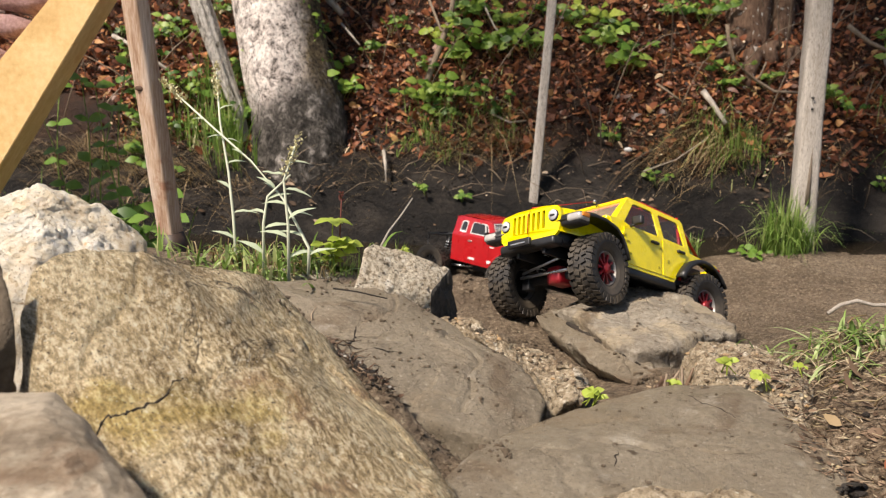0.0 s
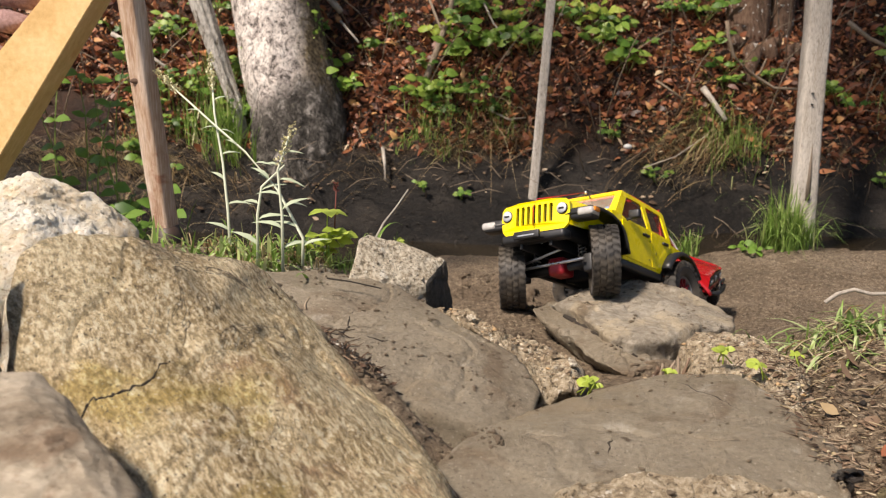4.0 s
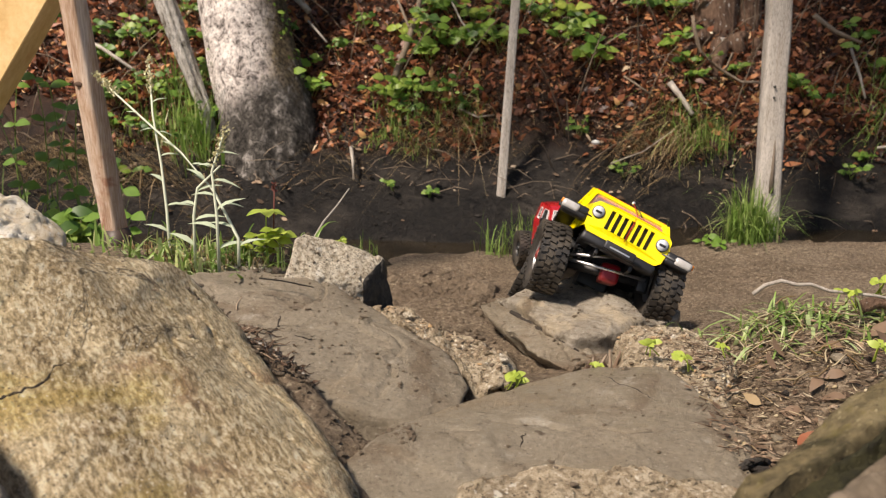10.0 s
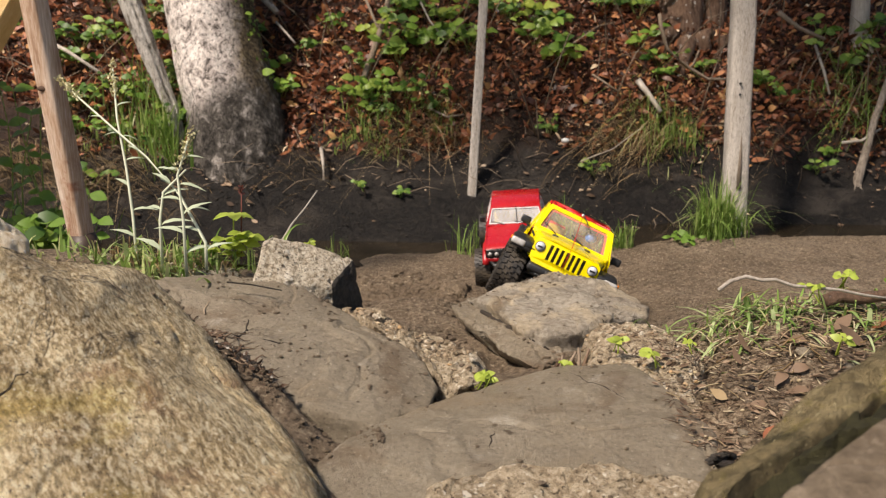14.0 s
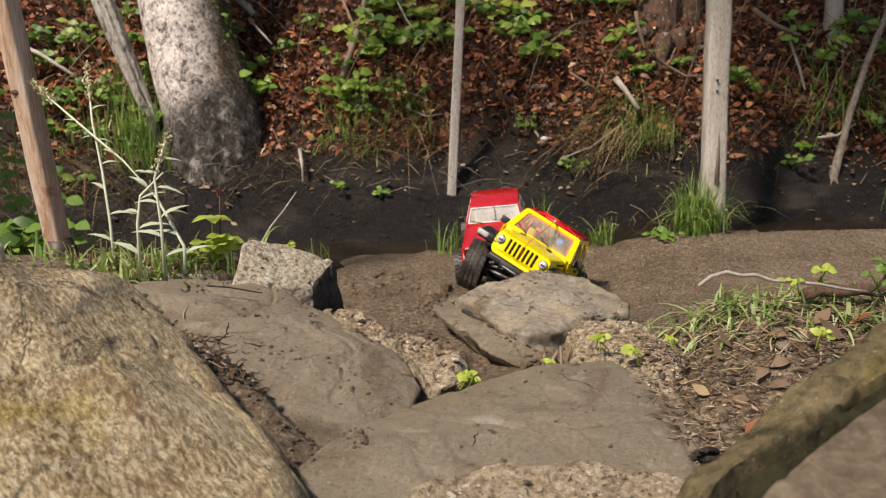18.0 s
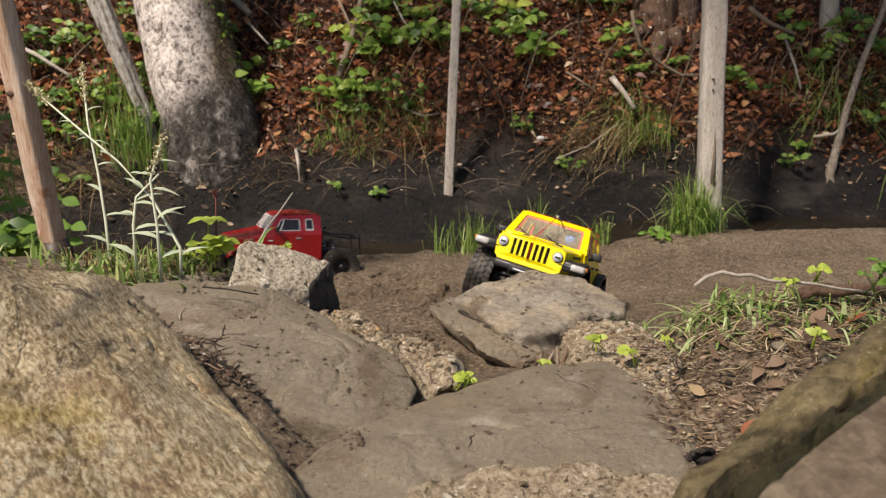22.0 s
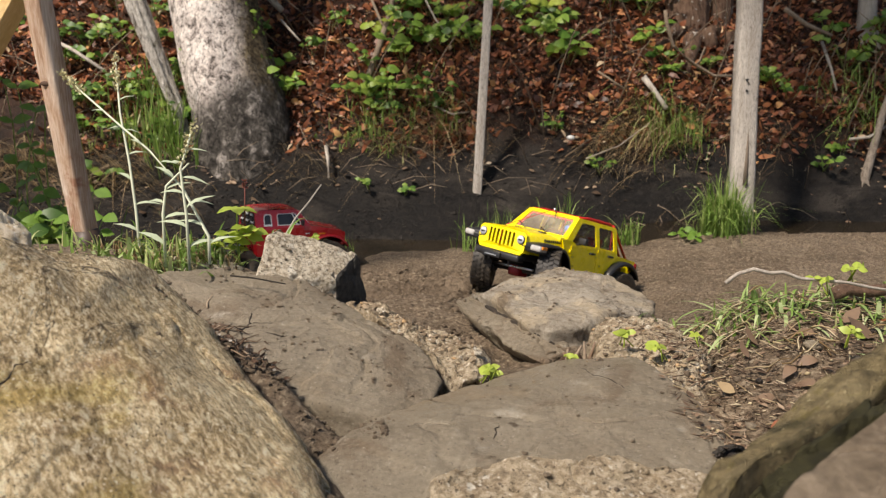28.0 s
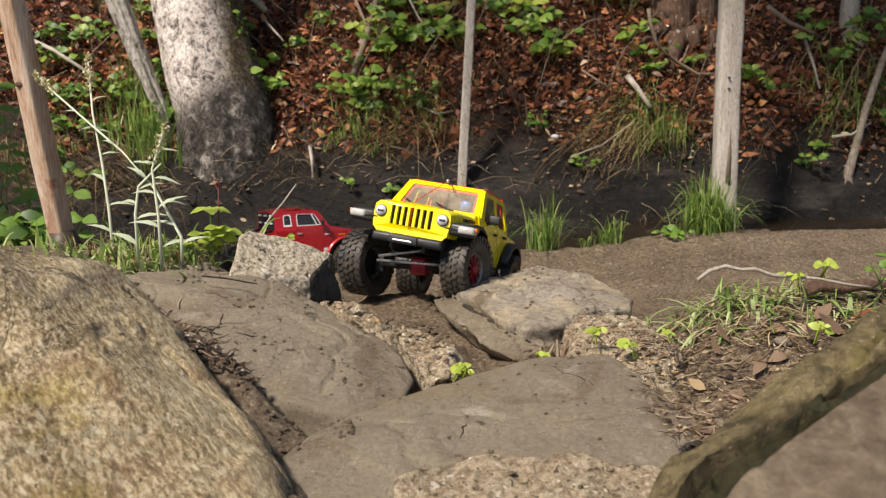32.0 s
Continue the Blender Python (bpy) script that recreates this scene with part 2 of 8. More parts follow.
MUD = surface("mud", ((0.3, (0.09, 0.063, 0.04)), (0.5, (0.16, 0.117, 0.077)), (0.7, (0.26, 0.2, 0.14))),
              ((0.35, (0.06, 0.042, 0.027)), (0.6, (0.26, 0.2, 0.135))), 5, 60, 0.45, 0.6, (0.9, 0.006))
BLACK_MUD = surface("black_mud", ((0.3, (0.012, 0.009, 0.007)), (0.7, (0.045, 0.035, 0.027))), ((0.35, (0.01, 0.008, 0.006)), (0.65, (0.05, 0.038, 0.029))), 8, 90, 0.5, 0.5, (0.9, 0.004))


def earth():
    """Brown mud by the rocks, wet silt along the creek blackened for tree shade, and leafy soil up the far bank."""
    m, nt, b = mat("earth", 0.75, 0.0, 0.35)
    n1, n2 = tex(nt, 6, 8, 0.68, 0.6), tex(nt, 75, 8, 0.75)
    mud = mix(nt, 0.5, ramp(nt, n1, ((0.3, (0.115, 0.08, 0.05)), (0.5, (0.265, 0.192, 0.126)), (0.7, (0.42, 0.33, 0.235)))), ramp(nt, n2, ((0.38, (0.055, 0.037, 0.023)), (0.5, (0.18, 0.132, 0.087)), (0.62, (0.36, 0.285, 0.195)))))
    n4 = tex(nt, 4.5, 6, 0.6, 0.8, stretch=(0.6, 1.0, 1.6))
    # wet mud, its colour taken darker still for the trees' shade
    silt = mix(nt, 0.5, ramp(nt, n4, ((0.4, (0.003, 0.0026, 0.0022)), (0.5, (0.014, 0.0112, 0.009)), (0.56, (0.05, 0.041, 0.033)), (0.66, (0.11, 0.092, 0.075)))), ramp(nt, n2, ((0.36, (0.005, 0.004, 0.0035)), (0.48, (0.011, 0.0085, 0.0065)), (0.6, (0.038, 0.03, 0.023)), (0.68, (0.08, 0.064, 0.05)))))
    soil = mix(nt, 0.5, ramp(nt, n1, ((0.35, (0.022, 0.012, 0.007)), (0.65, (0.08, 0.035, 0.018)))), ramp(nt, n2, ((0.35, (0.012, 0.007, 0.005)), (0.65, (0.1, 0.045, 0.022)))))
    co = nt.nodes.new("ShaderNodeTexCoord")
    sp = nt.nodes.new("ShaderNodeSeparateXYZ")
    nt.links.new(co.outputs["Object"], sp.inputs[0])
    def along(lo, hi, wob):
        a = nt.nodes.new("ShaderNodeMath")
        a.operation = "MULTIPLY_ADD"
        nt.links.new(n1, a.inputs[0])
        a.inputs[1].default_value = wob
        nt.links.new(sp.outputs[1], a.inputs[2])
        r = nt.nodes.new("ShaderNodeMapRange")
        r.inputs[1].default_value, r.inputs[2].default_value = lo, hi
        nt.links.new(a.outputs[0], r.inputs[0])
        return r.outputs[0]
    dry = ramp(nt, n2, ((0.38, (0.06, 0.04, 0.024)), (0.5, (0.21, 0.148, 0.092)), (0.63, (0.46, 0.36, 0.25))))
    side = nt.nodes.new("ShaderNodeMapRange")
    side.inputs[1].default_value, side.inputs[2].default_value = 0.2, 0.3
    nt.links.new(sp.outputs[0], side.inputs[0])
    near = mix(nt, along(1.3, 1.7, 0.4), (0.75, 0.75, 0.75), (0.0, 0.0, 0.0))
    mud = mix(nt, mix(nt, 1.0, side.outputs[0], near, "MULTIPLY"), mud, dry)
    crumb = tex(nt, 150, 4, 0.65)
    mud = mix(nt, ramp(nt, crumb, ((0.38, grey(0.6)), (0.45, grey(0)))), mud, (0.05, 0.033, 0.02))
    mud = mix(nt, ramp(nt, crumb, ((0.58, grey(0)), (0.64, grey(0.75)))), mud, (0.5, 0.41, 0.29))
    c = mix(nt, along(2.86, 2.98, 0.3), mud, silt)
    c = mix(nt, along(3.42, 3.62, 0.4), c, soil)
    nt.links.new(c, b.inputs["Base Color"])
    low = bump(nt, b, n1, 0.8, 0.03)
    low = bump(nt, b, n2, 1.0, 0.012, low)
    low = bump(nt, b, crumb, 0.8, 0.004, low)
    bump(nt, b, tex(nt, 260, 4, 0.7), 0.8, 0.002, low)
    return m


EARTH = earth()


def leafy(name, stops, rough=0.55, through_light=0.25):
    """Leaves that differ one from another in colour."""
    m, nt, b = mat(name, rough, 0.0, 0.35)
    g = nt.nodes.new("ShaderNodeNewGeometry")
    n = tex(nt, 70, 4, 0.6)
    c = ramp(nt, g.outputs["Random Per Island"], stops)
    c = mix(nt, 0.35, c, mix(nt, 1.0, c, ramp(nt, n, ((0.3, grey(0.35)), (0.7, grey(1.0)))), "MULTIPLY"))
    nt.links.new(c, b.inputs["Base Color"])
    if through_light:
        t = nt.nodes.new("ShaderNodeBsdfTranslucent")
        nt.links.new(c, t.inputs[0])
        a = nt.nodes.new("ShaderNodeMixShader")
        a.inputs[0].default_value = through_light
        nt.links.new(b.outputs[0], a.inputs[1])
        nt.links.new(t.outputs[0], a.inputs[2])
        nt.links.new(a.outputs[0], nt.nodes["Material Output"].inputs[0])
    return m


LITTER = leafy("leaf_litter", ((0.0, (0.026, 0.011, 0.007)), (0.4, (0.16, 0.055, 0.026)), (0.7, (0.32, 0.11, 0.052)), (0.9, (0.5, 0.21, 0.09)), (0.985, (0.64, 0.37, 0.15)), (1.0, (0.78, 0.64, 0.46))), 0.45, 0.1)
GREEN = leafy("green_leaf", ((0.0, (0.045, 0.11, 0.02)), (0.5, (0.13, 0.26, 0.04)), (1.0, (0.31, 0.44, 0.08))), 0.45, 0.35)
SPRIG = leafy("sprig_leaf", ((0.0, (0.1, 0.2, 0.03)), (0.5, (0.24, 0.4, 0.06)), (1.0, (0.42, 0.56, 0.12))), 0.4, 0.4)
BROAD_GRASS = leafy("broad_grass", ((0.0, (0.16, 0.28, 0.06)), (0.5, (0.34, 0.46, 0.16)), (1.0, (0.56, 0.64, 0.34))), 0.5, 0.35)
LIME = leafy("lime_leaf", ((0.0, (0.34, 0.48, 0.06)), (1.0, (0.56, 0.65, 0.13))), 0.45, 0.4)
GRASS = leafy("grass_blade", ((0.0, (0.11, 0.2, 0.035)), (0.5, (0.21, 0.34, 0.07)), (0.8, (0.34, 0.46, 0.13)), (1.0, (0.5, 0.5, 0.24))), 0.45, 0.3)
STRAW = leafy("dry_grass", ((0.0, (0.13, 0.08, 0.035)), (0.5, (0.34, 0.23, 0.11)), (1.0, (0.55, 0.44, 0.26))), 0.6, 0.2)
PALE_STRAW = leafy("pale_straw", ((0.0, (0.3, 0.21, 0.11)), (0.5, (0.5, 0.4, 0.24)), (1.0, (0.68, 0.58, 0.4))), 0.6, 0.2)
PEBBLE = leafy("pebble_mix", ((0.0, (0.1, 0.072, 0.047)), (0.35, (0.2, 0.145, 0.09)), (0.7, (0.34, 0.26, 0.17)), (0.88, (0.4, 0.26, 0.13)), (1.0, (0.6, 0.53, 0.42))), 0.7, 0)
PALE_LEAF = leafy("pale_leaf", ((0.0, (0.34, 0.42, 0.27)), (1.0, (0.56, 0.62, 0.46))), 0.6, 0.2)
PALE_STEM = leafy("pale_stem", ((0.0, (0.58, 0.62, 0.46)), (1.0, (0.74, 0.77, 0.6))), 0.6, 0.15)
FLOWER = leafy("pale_flower", ((0.0, (0.5, 0.45, 0.22)), (1.0, (0.75, 0.7, 0.45))), 0.7, 0.2)
DEAD_LEAF = leafy("dead_leaf", ((0.0, (0.05, 0.03, 0.018)), (0.55, (0.17, 0.108, 0.068)), (0.85, (0.36, 0.25, 0.165)), (1.0, (0.55, 0.43, 0.31))), 0.6, 0.1)
TWIG = surface("twig_bark", ((0.3, (0.12, 0.08, 0.05)), (0.7, (0.34, 0.26, 0.19))), ((0.3, (0.1, 0.07, 0.04)), (0.7, (0.4, 0.32, 0.24))), 20, 200, 0.5, 0.85, (0.6, 0.001))
PALE_WOOD = surface("pale_dead_wood", ((0.3, (0.3, 0.25, 0.2)), (0.7, (0.58, 0.52, 0.45))), ((0.3, (0.2, 0.16, 0.12)), (0.7, (0.62, 0.57, 0.5))), 9, 60, 0.5, 0.85, (0.7, 0.003), stretch=(3, 3, 0.4))
GREY_WOOD = surface("weathered_wood", ((0.3, (0.27, 0.22, 0.17)), (0.5, (0.45, 0.41, 0.36)), (0.7, (0.62, 0.58, 0.53))), ((0.38, (0.1, 0.085, 0.07)), (0.48, (0.46, 0.41, 0.355)), (0.64, (0.66, 0.6, 0.53))), 8, 70, 0.55, 0.85, (0.8, 0.003), stretch=(6, 6, 0.3))
STAKE_WOOD = surface("brown_stake_wood", ((0.36, (0.32, 0.16, 0.085)), (0.5, (0.52, 0.34, 0.22)), (0.64, (0.74, 0.62, 0.52))), ((0.36, (0.26, 0.14, 0.08)), (0.5, (0.56, 0.4, 0.29)), (0.62, (0.78, 0.67, 0.57))), 5, 45, 0.45, 0.6, (0.6, 0.003), stretch=(7, 7, 0.3),
                     tints=((9, 0.57, (0.28, 0.12, 0.06), 0.7), (16, 0.63, (0.82, 0.74, 0.66), 0.7)))
PINE = surface("new_pine", ((0.3, (0.6, 0.36, 0.13)), (0.5, (0.76, 0.51, 0.22)), (0.72, (0.86, 0.65, 0.34))), ((0.35, (0.56, 0.32, 0.12)), (0.5, (0.74, 0.49, 0.21)), (0.65, (0.86, 0.64, 0.33))), 4, 30, 0.4, 0.6, (0.3, 0.002), stretch=(2, 6, 2), tints=((7, 0.62, (0.42, 0.2, 0.06), 0.5),))
PINK_BARK = surface("pink_bark_wood", ((0.3, (0.3, 0.14, 0.13)), (0.6, (0.55, 0.33, 0.3))), ((0.35, (0.22, 0.1, 0.1)), (0.6, (0.6, 0.4, 0.37))), 25, 120, 0.5, 0.9, (1.0, 0.004))


def trunk_bark():
    """Flaking whitish bark, mossy and coloured darker on the unlit right flank, and a ragged high-water stain round the
    foot.
    """
    m, nt, b = mat("patchy_bark", 0.9, 0.0, 0.3)
    flakes, grain, broad = tex(nt, 24, 8, 0.72, 0.5, stretch=(1.1, 1.1, 0.85)), tex(nt, 85, 6, 0.74, stretch=(1.1, 1.1, 0.9)), tex(nt, 5, 4, 0.6, 0.5)
    speckle = ramp(nt, grain, ((0.38, grey(0.2)), (0.46, grey(0.75)), (0.56, grey(1.0))))
    pale = mix(nt, 1.0, ramp(nt, flakes, ((0.37, (0.06, 0.05, 0.042)), (0.43, (0.38, 0.33, 0.3)), (0.52, (0.76, 0.68, 0.62)), (0.66, (0.9, 0.85, 0.79)))), speckle, "MULTIPLY")
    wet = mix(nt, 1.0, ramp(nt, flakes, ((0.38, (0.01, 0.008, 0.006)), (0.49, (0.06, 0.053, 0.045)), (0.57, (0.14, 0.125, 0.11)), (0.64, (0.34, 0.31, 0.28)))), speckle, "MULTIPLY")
    shaded_moss = ramp(nt, grain, ((0.38, (0.025, 0.018, 0.01)), (0.52, (0.095, 0.068, 0.038)), (0.64, (0.2, 0.16, 0.09))))
    co, sp = nt.nodes.new("ShaderNodeTexCoord"), nt.nodes.new("ShaderNodeSeparateXYZ")
    nt.links.new(co.outputs["Object"], sp.inputs[0])
    def line(*terms):
        """A weighted sum of sockets."""
        total = None
        for sock, k in terms:
            a = nt.nodes.new("ShaderNodeMath")
            a.operation = "MULTIPLY_ADD"
            nt.links.new(sock, a.inputs[0])
            a.inputs[1].default_value, a.inputs[2].default_value = k, 0.0
            if total is not None:
                nt.links.new(total, a.inputs[2])
            total = a.outputs[0]
        return total
    def over(sock, lo, hi):
        r = nt.nodes.new("ShaderNodeMapRange")
        r.inputs[1].default_value, r.inputs[2].default_value = lo, hi
        nt.links.new(sock, r.inputs[0])
        return r.outputs[0]
    # right flank: moss brown with the unlit side's shade in it
    flank = over(line((sp.outputs[0], 1.0), (sp.outputs[2], 0.2), (flakes, 0.22), (broad, 0.18)), -0.43, -0.35)
    c = mix(nt, flank, pale, shaded_moss)
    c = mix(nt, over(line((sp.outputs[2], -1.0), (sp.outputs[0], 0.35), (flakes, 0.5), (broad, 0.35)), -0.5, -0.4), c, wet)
    nt.links.new(c, b.inputs["Base Color"])
    low = bump(nt, b, broad, 0.6, 0.03)
    low = bump(nt, b, flakes, 1.0, 0.012, low)
    bump(nt, b, grain, 0.8, 0.004, low)
    return m


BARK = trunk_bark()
SAPLING = surface("sapling_bark", ((0.35, (0.16, 0.12, 0.09)), (0.65, (0.36, 0.3, 0.24))), ((0.38, (0.1, 0.075, 0.055)), (0.62, (0.46, 0.4, 0.33))), 12, 60, 0.5, 0.9, (0.8, 0.004), stretch=(3, 3, 0.6))
FLAKY_WOOD = surface("flaky_dead_wood", ((0.42, (0.13, 0.11, 0.08)), (0.48, (0.6, 0.55, 0.48)), (0.62, (0.88, 0.84, 0.78))), ((0.42, (0.08, 0.066, 0.046)), (0.48, (0.58, 0.53, 0.46)), (0.62, (0.9, 0.87, 0.81))), 20, 60, 0.55, 0.9, (1.0, 0.008), stretch=(1.6, 1.6, 0.5), tints=((9, 0.6, (0.2, 0.22, 0.07), 0.6),))
RED_BARK = surface("brown_bark", ((0.35, (0.07, 0.035, 0.02)), (0.65, (0.24, 0.14, 0.09))), ((0.38, (0.04, 0.02, 0.012)), (0.62, (0.3, 0.19, 0.13))), 9, 60, 0.5, 0.9, (1.0, 0.006), stretch=(2, 2, 0.5), speck=(55, 0.63, (0.6, 0.56, 0.5)))

from mathutils import geometry
from mathutils.bvhtree import BVHTree

# ---- helpers for things ----
def part(name, bm, material, parent=None, label="", smooth=True, loc=None):
    """Links a bmesh as one mesh object, under a thing or part if one is given."""
    me = bpy.data.meshes.new(name)
    bm.to_mesh(me)
    bm.free()
    me.materials.append(material)
    if smooth:
        me.polygons.foreach_set("use_smooth", [True] * len(me.polygons))
    ob = new(name, me)
    if parent is not None:
        ob.parent = parent
    if loc is not None:
        ob.matrix_basis = loc
    if label:
        ob["label"] = label
    return ob


def mesh_part(name, verts, faces, material, parent=None, label="", smooth=True):
    me = bpy.data.meshes.new(name)
    me.from_pydata([tuple(v) for v in verts], [], faces)
    me.materials.append(material)
    if smooth:
        me.polygons.foreach_set("use_smooth", [True] * len(me.polygons))
    me.update()
    ob = new(name, me)
    if parent is not None:
        ob.parent = parent
    if label:
        ob["label"] = label
    return ob


def lerp_table(v, table):
    xs, zs = zip(*table)
    return float(np.interp(v, xs, zs))


def step(a, b, v):
    t = min(1.0, max(0.0, (v - a) / (b - a)))
    return t * t * (3 - 2 * t)


LEFT = ((-9, 0.2), (0.4, 0.24), (0.9, 0.3), (1.15, 0.35), (1.35, 0.365), (1.45, 0.345), (1.58, 0.29), (1.8, 0.2), (2.1, 0.13), (2.3, 0.1), (2.6, 0.1), (2.75, 0.08), (2.9, 0.07))
MID = ((-9, 0.2), (0.5, 0.2), (1.0, 0.235), (1.35, 0.225), (1.6, 0.2), (1.8, 0.175), (2.05, 0.125), (2.25, 0.1), (2.45, 0.115), (2.62, 0.14), (2.7, 0.135), (2.8, 0.08), (2.9, 0.07))
RIGHT = ((-9, 0.22), (0.7, 0.265), (0.88, 0.275), (1.0, 0.3), (1.18, 0.335), (1.36, 0.3), (1.55, 0.2), (1.8, 0.15), (2.1, 0.135), (2.6, 0.19), (2.7, 0.2), (2.8, 0.09), (2.9, 0.07))
BANK = ((2.9, 0.07), (2.97, 0.12), (3.06, 0.25), (3.3, 0.43), (3.45, 0.64), (4.0, 1.22), (5.0, 2.1), (7.0, 3.0), (12.0, 3.6), (60.0, 4.5))


def ground_z(x, y):
    n = noise.fractal(Vector((x * 2.2, y * 2.2, 3.1)), 1.0, 2.0, 4)
    if y > 2.9:
        y -= 0.13 * step(0.3, 0.9, x) * step(2.9, 3.0, y) * (1 - step(3.08, 3.26, y))
        s = step(3.0, 3.5, y)
        n += 0.9 * noise.fractal(Vector((x * 11, y * 11, 1.7)), 0.8, 2.1, 3) * (1 - s)
        return lerp_table(y, BANK) + n * (0.012 + 0.05 * s) + 0.05 * s * math.sin(x * 1.7 + 0.6)
    l, m, r = (lerp_table(y, p) for p in (LEFT, MID, RIGHT))
    a, b = step(-0.42, -0.12, x), step(0.24, 0.44, x) * step(2.0, 1.5, y) + step(0.3, 0.95, x) * step(1.5, 2.0, y)
    z = l * (1 - a) + m * a * (1 - b) + r * b
    f = noise.fractal(Vector((x * 14, y * 14, 7.0)), 1.0, 2.0, 4)
    mound = 0.06 * math.exp(-(((x + 0.1) / 0.2) ** 2) - ((y - 2.24) / 0.09) ** 2)
    dip = 0.05 * math.exp(-(((x - 0.37) / 0.13) ** 2) - ((y - 2.1) / 0.22) ** 2) - 0.024 * math.exp(-(((x - 0.02) / 0.16) ** 2) - ((y - 1.68) / 0.12) ** 2)
    dip += 0.036 * math.exp(-(((x - 0.06) / 0.08) ** 2) - ((y - 1.33) / 0.09) ** 2)
    t = min(1.0, max(0.0, ((x + 0.345) * 0.28 - (y - 1.03) * 0.19) / 0.1145))
    off = math.hypot(x + 0.345 - 0.28 * t, y - 1.03 + 0.19 * t)
    fill = 0.036 * math.exp(-((off / 0.034) ** 2))
    t = min(1.0, max(0.0, ((x + 0.23) * 0.15 - (y - 0.93) * 0.33) / 0.1314))
    off = math.hypot(x + 0.23 - 0.15 * t, y - 0.93 + 0.33 * t)
    fill += (0.04 + 0.05 * t) * math.exp(-((off / 0.066) ** 4))
    lumps = abs(noise.fractal(Vector((x * 24, y * 24, 2.0)), 0.9, 2.1, 3)) * 0.013 * step(1.2, 1.4, y) * (1 - step(2.2, 2.5, y)) * step(-0.45, -0.3, x) * (1 - step(0.15, 0.3, x))
    return z + n * 0.012 + f * 0.007 + lumps + mound - dip + fill + 0.022 * math.exp(-(((x + 0.07) / 0.1) ** 2) - ((y - 1.66) / 0.07) ** 2)


def axis_lines(lo, a, b, hi, fine, grow):
    mid = list(np.arange(a, b, fine))
    out, v, s = [], b, fine
    while v < hi:
        out.append(v)
        v, s = v + s, s * grow
    back, v, s = [], a - fine, fine
    while v > lo:
        back.append(v)
        v, s = v - s, s * grow
    return [lo] + back[::-1] + mid + out + [hi]


gx = axis_lines(-60, -1.3, 1.7, 60, 0.012, 1.25)
gy = axis_lines(-40, 0.6, 3.9, 80, 0.012, 1.25)
gv = [(x, y, ground_z(x, y)) for y in gy for x in gx]
nx = len(gx)
gf = [(j * nx + i, j * nx + i + 1, (j + 1) * nx + i + 1, (j + 1) * nx + i) for j in range(len(gy) - 1) for i in range(nx - 1)]
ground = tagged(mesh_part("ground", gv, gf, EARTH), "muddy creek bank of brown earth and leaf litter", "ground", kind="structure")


# ---- rocks ----
def rock(name, corners, material, label, down=0.15, bulge=0.02, rough=0.01, edge=0.02, seed=0, n=150, centre=None, group="rocks", freq=9.0, inset=0.85, smooth=1, facet=0.0, under=0.0):
    """A boulder with a broad top inside the given rim, rounded edges and sides that run down into the earth."""
    c = Vector(centre) if centre else sum((Vector(p) for p in corners), Vector()) / len(corners)
    k = len(corners)
    pts = [Vector(p) for p in corners]
    length = [(pts[i] - pts[(i + 1) % k]).length for i in range(k)]
    total, rim, i, used = sum(length), [], 0, 0.0
    for j in range(n):
        want = total * j / n
        while used + length[i] < want:
            used += length[i]
            i += 1
        rim.append(pts[i].lerp(pts[(i + 1) % k], (want - used) / length[i]))
    for _ in range(smooth):
        rim = [(rim[j - 1] + rim[j] * 2 + rim[(j + 1) % n]) / 4 for j in range(n)]
    size = total / 6.28
    rings = [0.04 + 0.96 * (i / 39) ** 0.85 for i in range(40)]
    verts, ways = [c + Vector((0, 0, bulge))], [Vector((0, 0, 1))]
    for r in rings:
        q = max(0.0, (r - (1 - edge / size)) / (edge / size)) if edge > 0 else 0
        for p in rim:
            v = c.lerp(p, r)
            v.z += bulge * (1 - r * r) - edge * 0.55 * q * q
            verts.append(v)
            ways.append(Vector((0, 0, 1)))
    steps = 16
    for i in range(1, steps + 1):
        f = i / steps
        k_in = 1 + 0.05 * math.sin(f * 3.14) - (1 - inset) * f * f - under * min(1.0, f * 6)
        for p in rim:
            v = c + (p - c) * k_in
            v.z = p.z - edge * 0.55 - down * f
            verts.append(v)
            w = p - c
            ways.append(Vector((w.x, w.y, 0.02)).normalized())
    faces = [(0, 1 + j, 1 + (j + 1) % n) for j in range(n)]
    for r in range(len(rings) + steps - 1):
        a, b = 1 + r * n, 1 + (r + 1) * n
        faces += [(a + j, b + j, b + (j + 1) % n, a + (j + 1) % n) for j in range(n)]
    out = [weathered(v, w, rough, freq, facet, seed) for v, w in zip(verts, ways)]
    ob = mesh_part(name, out, faces, material)
    return tagged(ob, label, "rock", group)


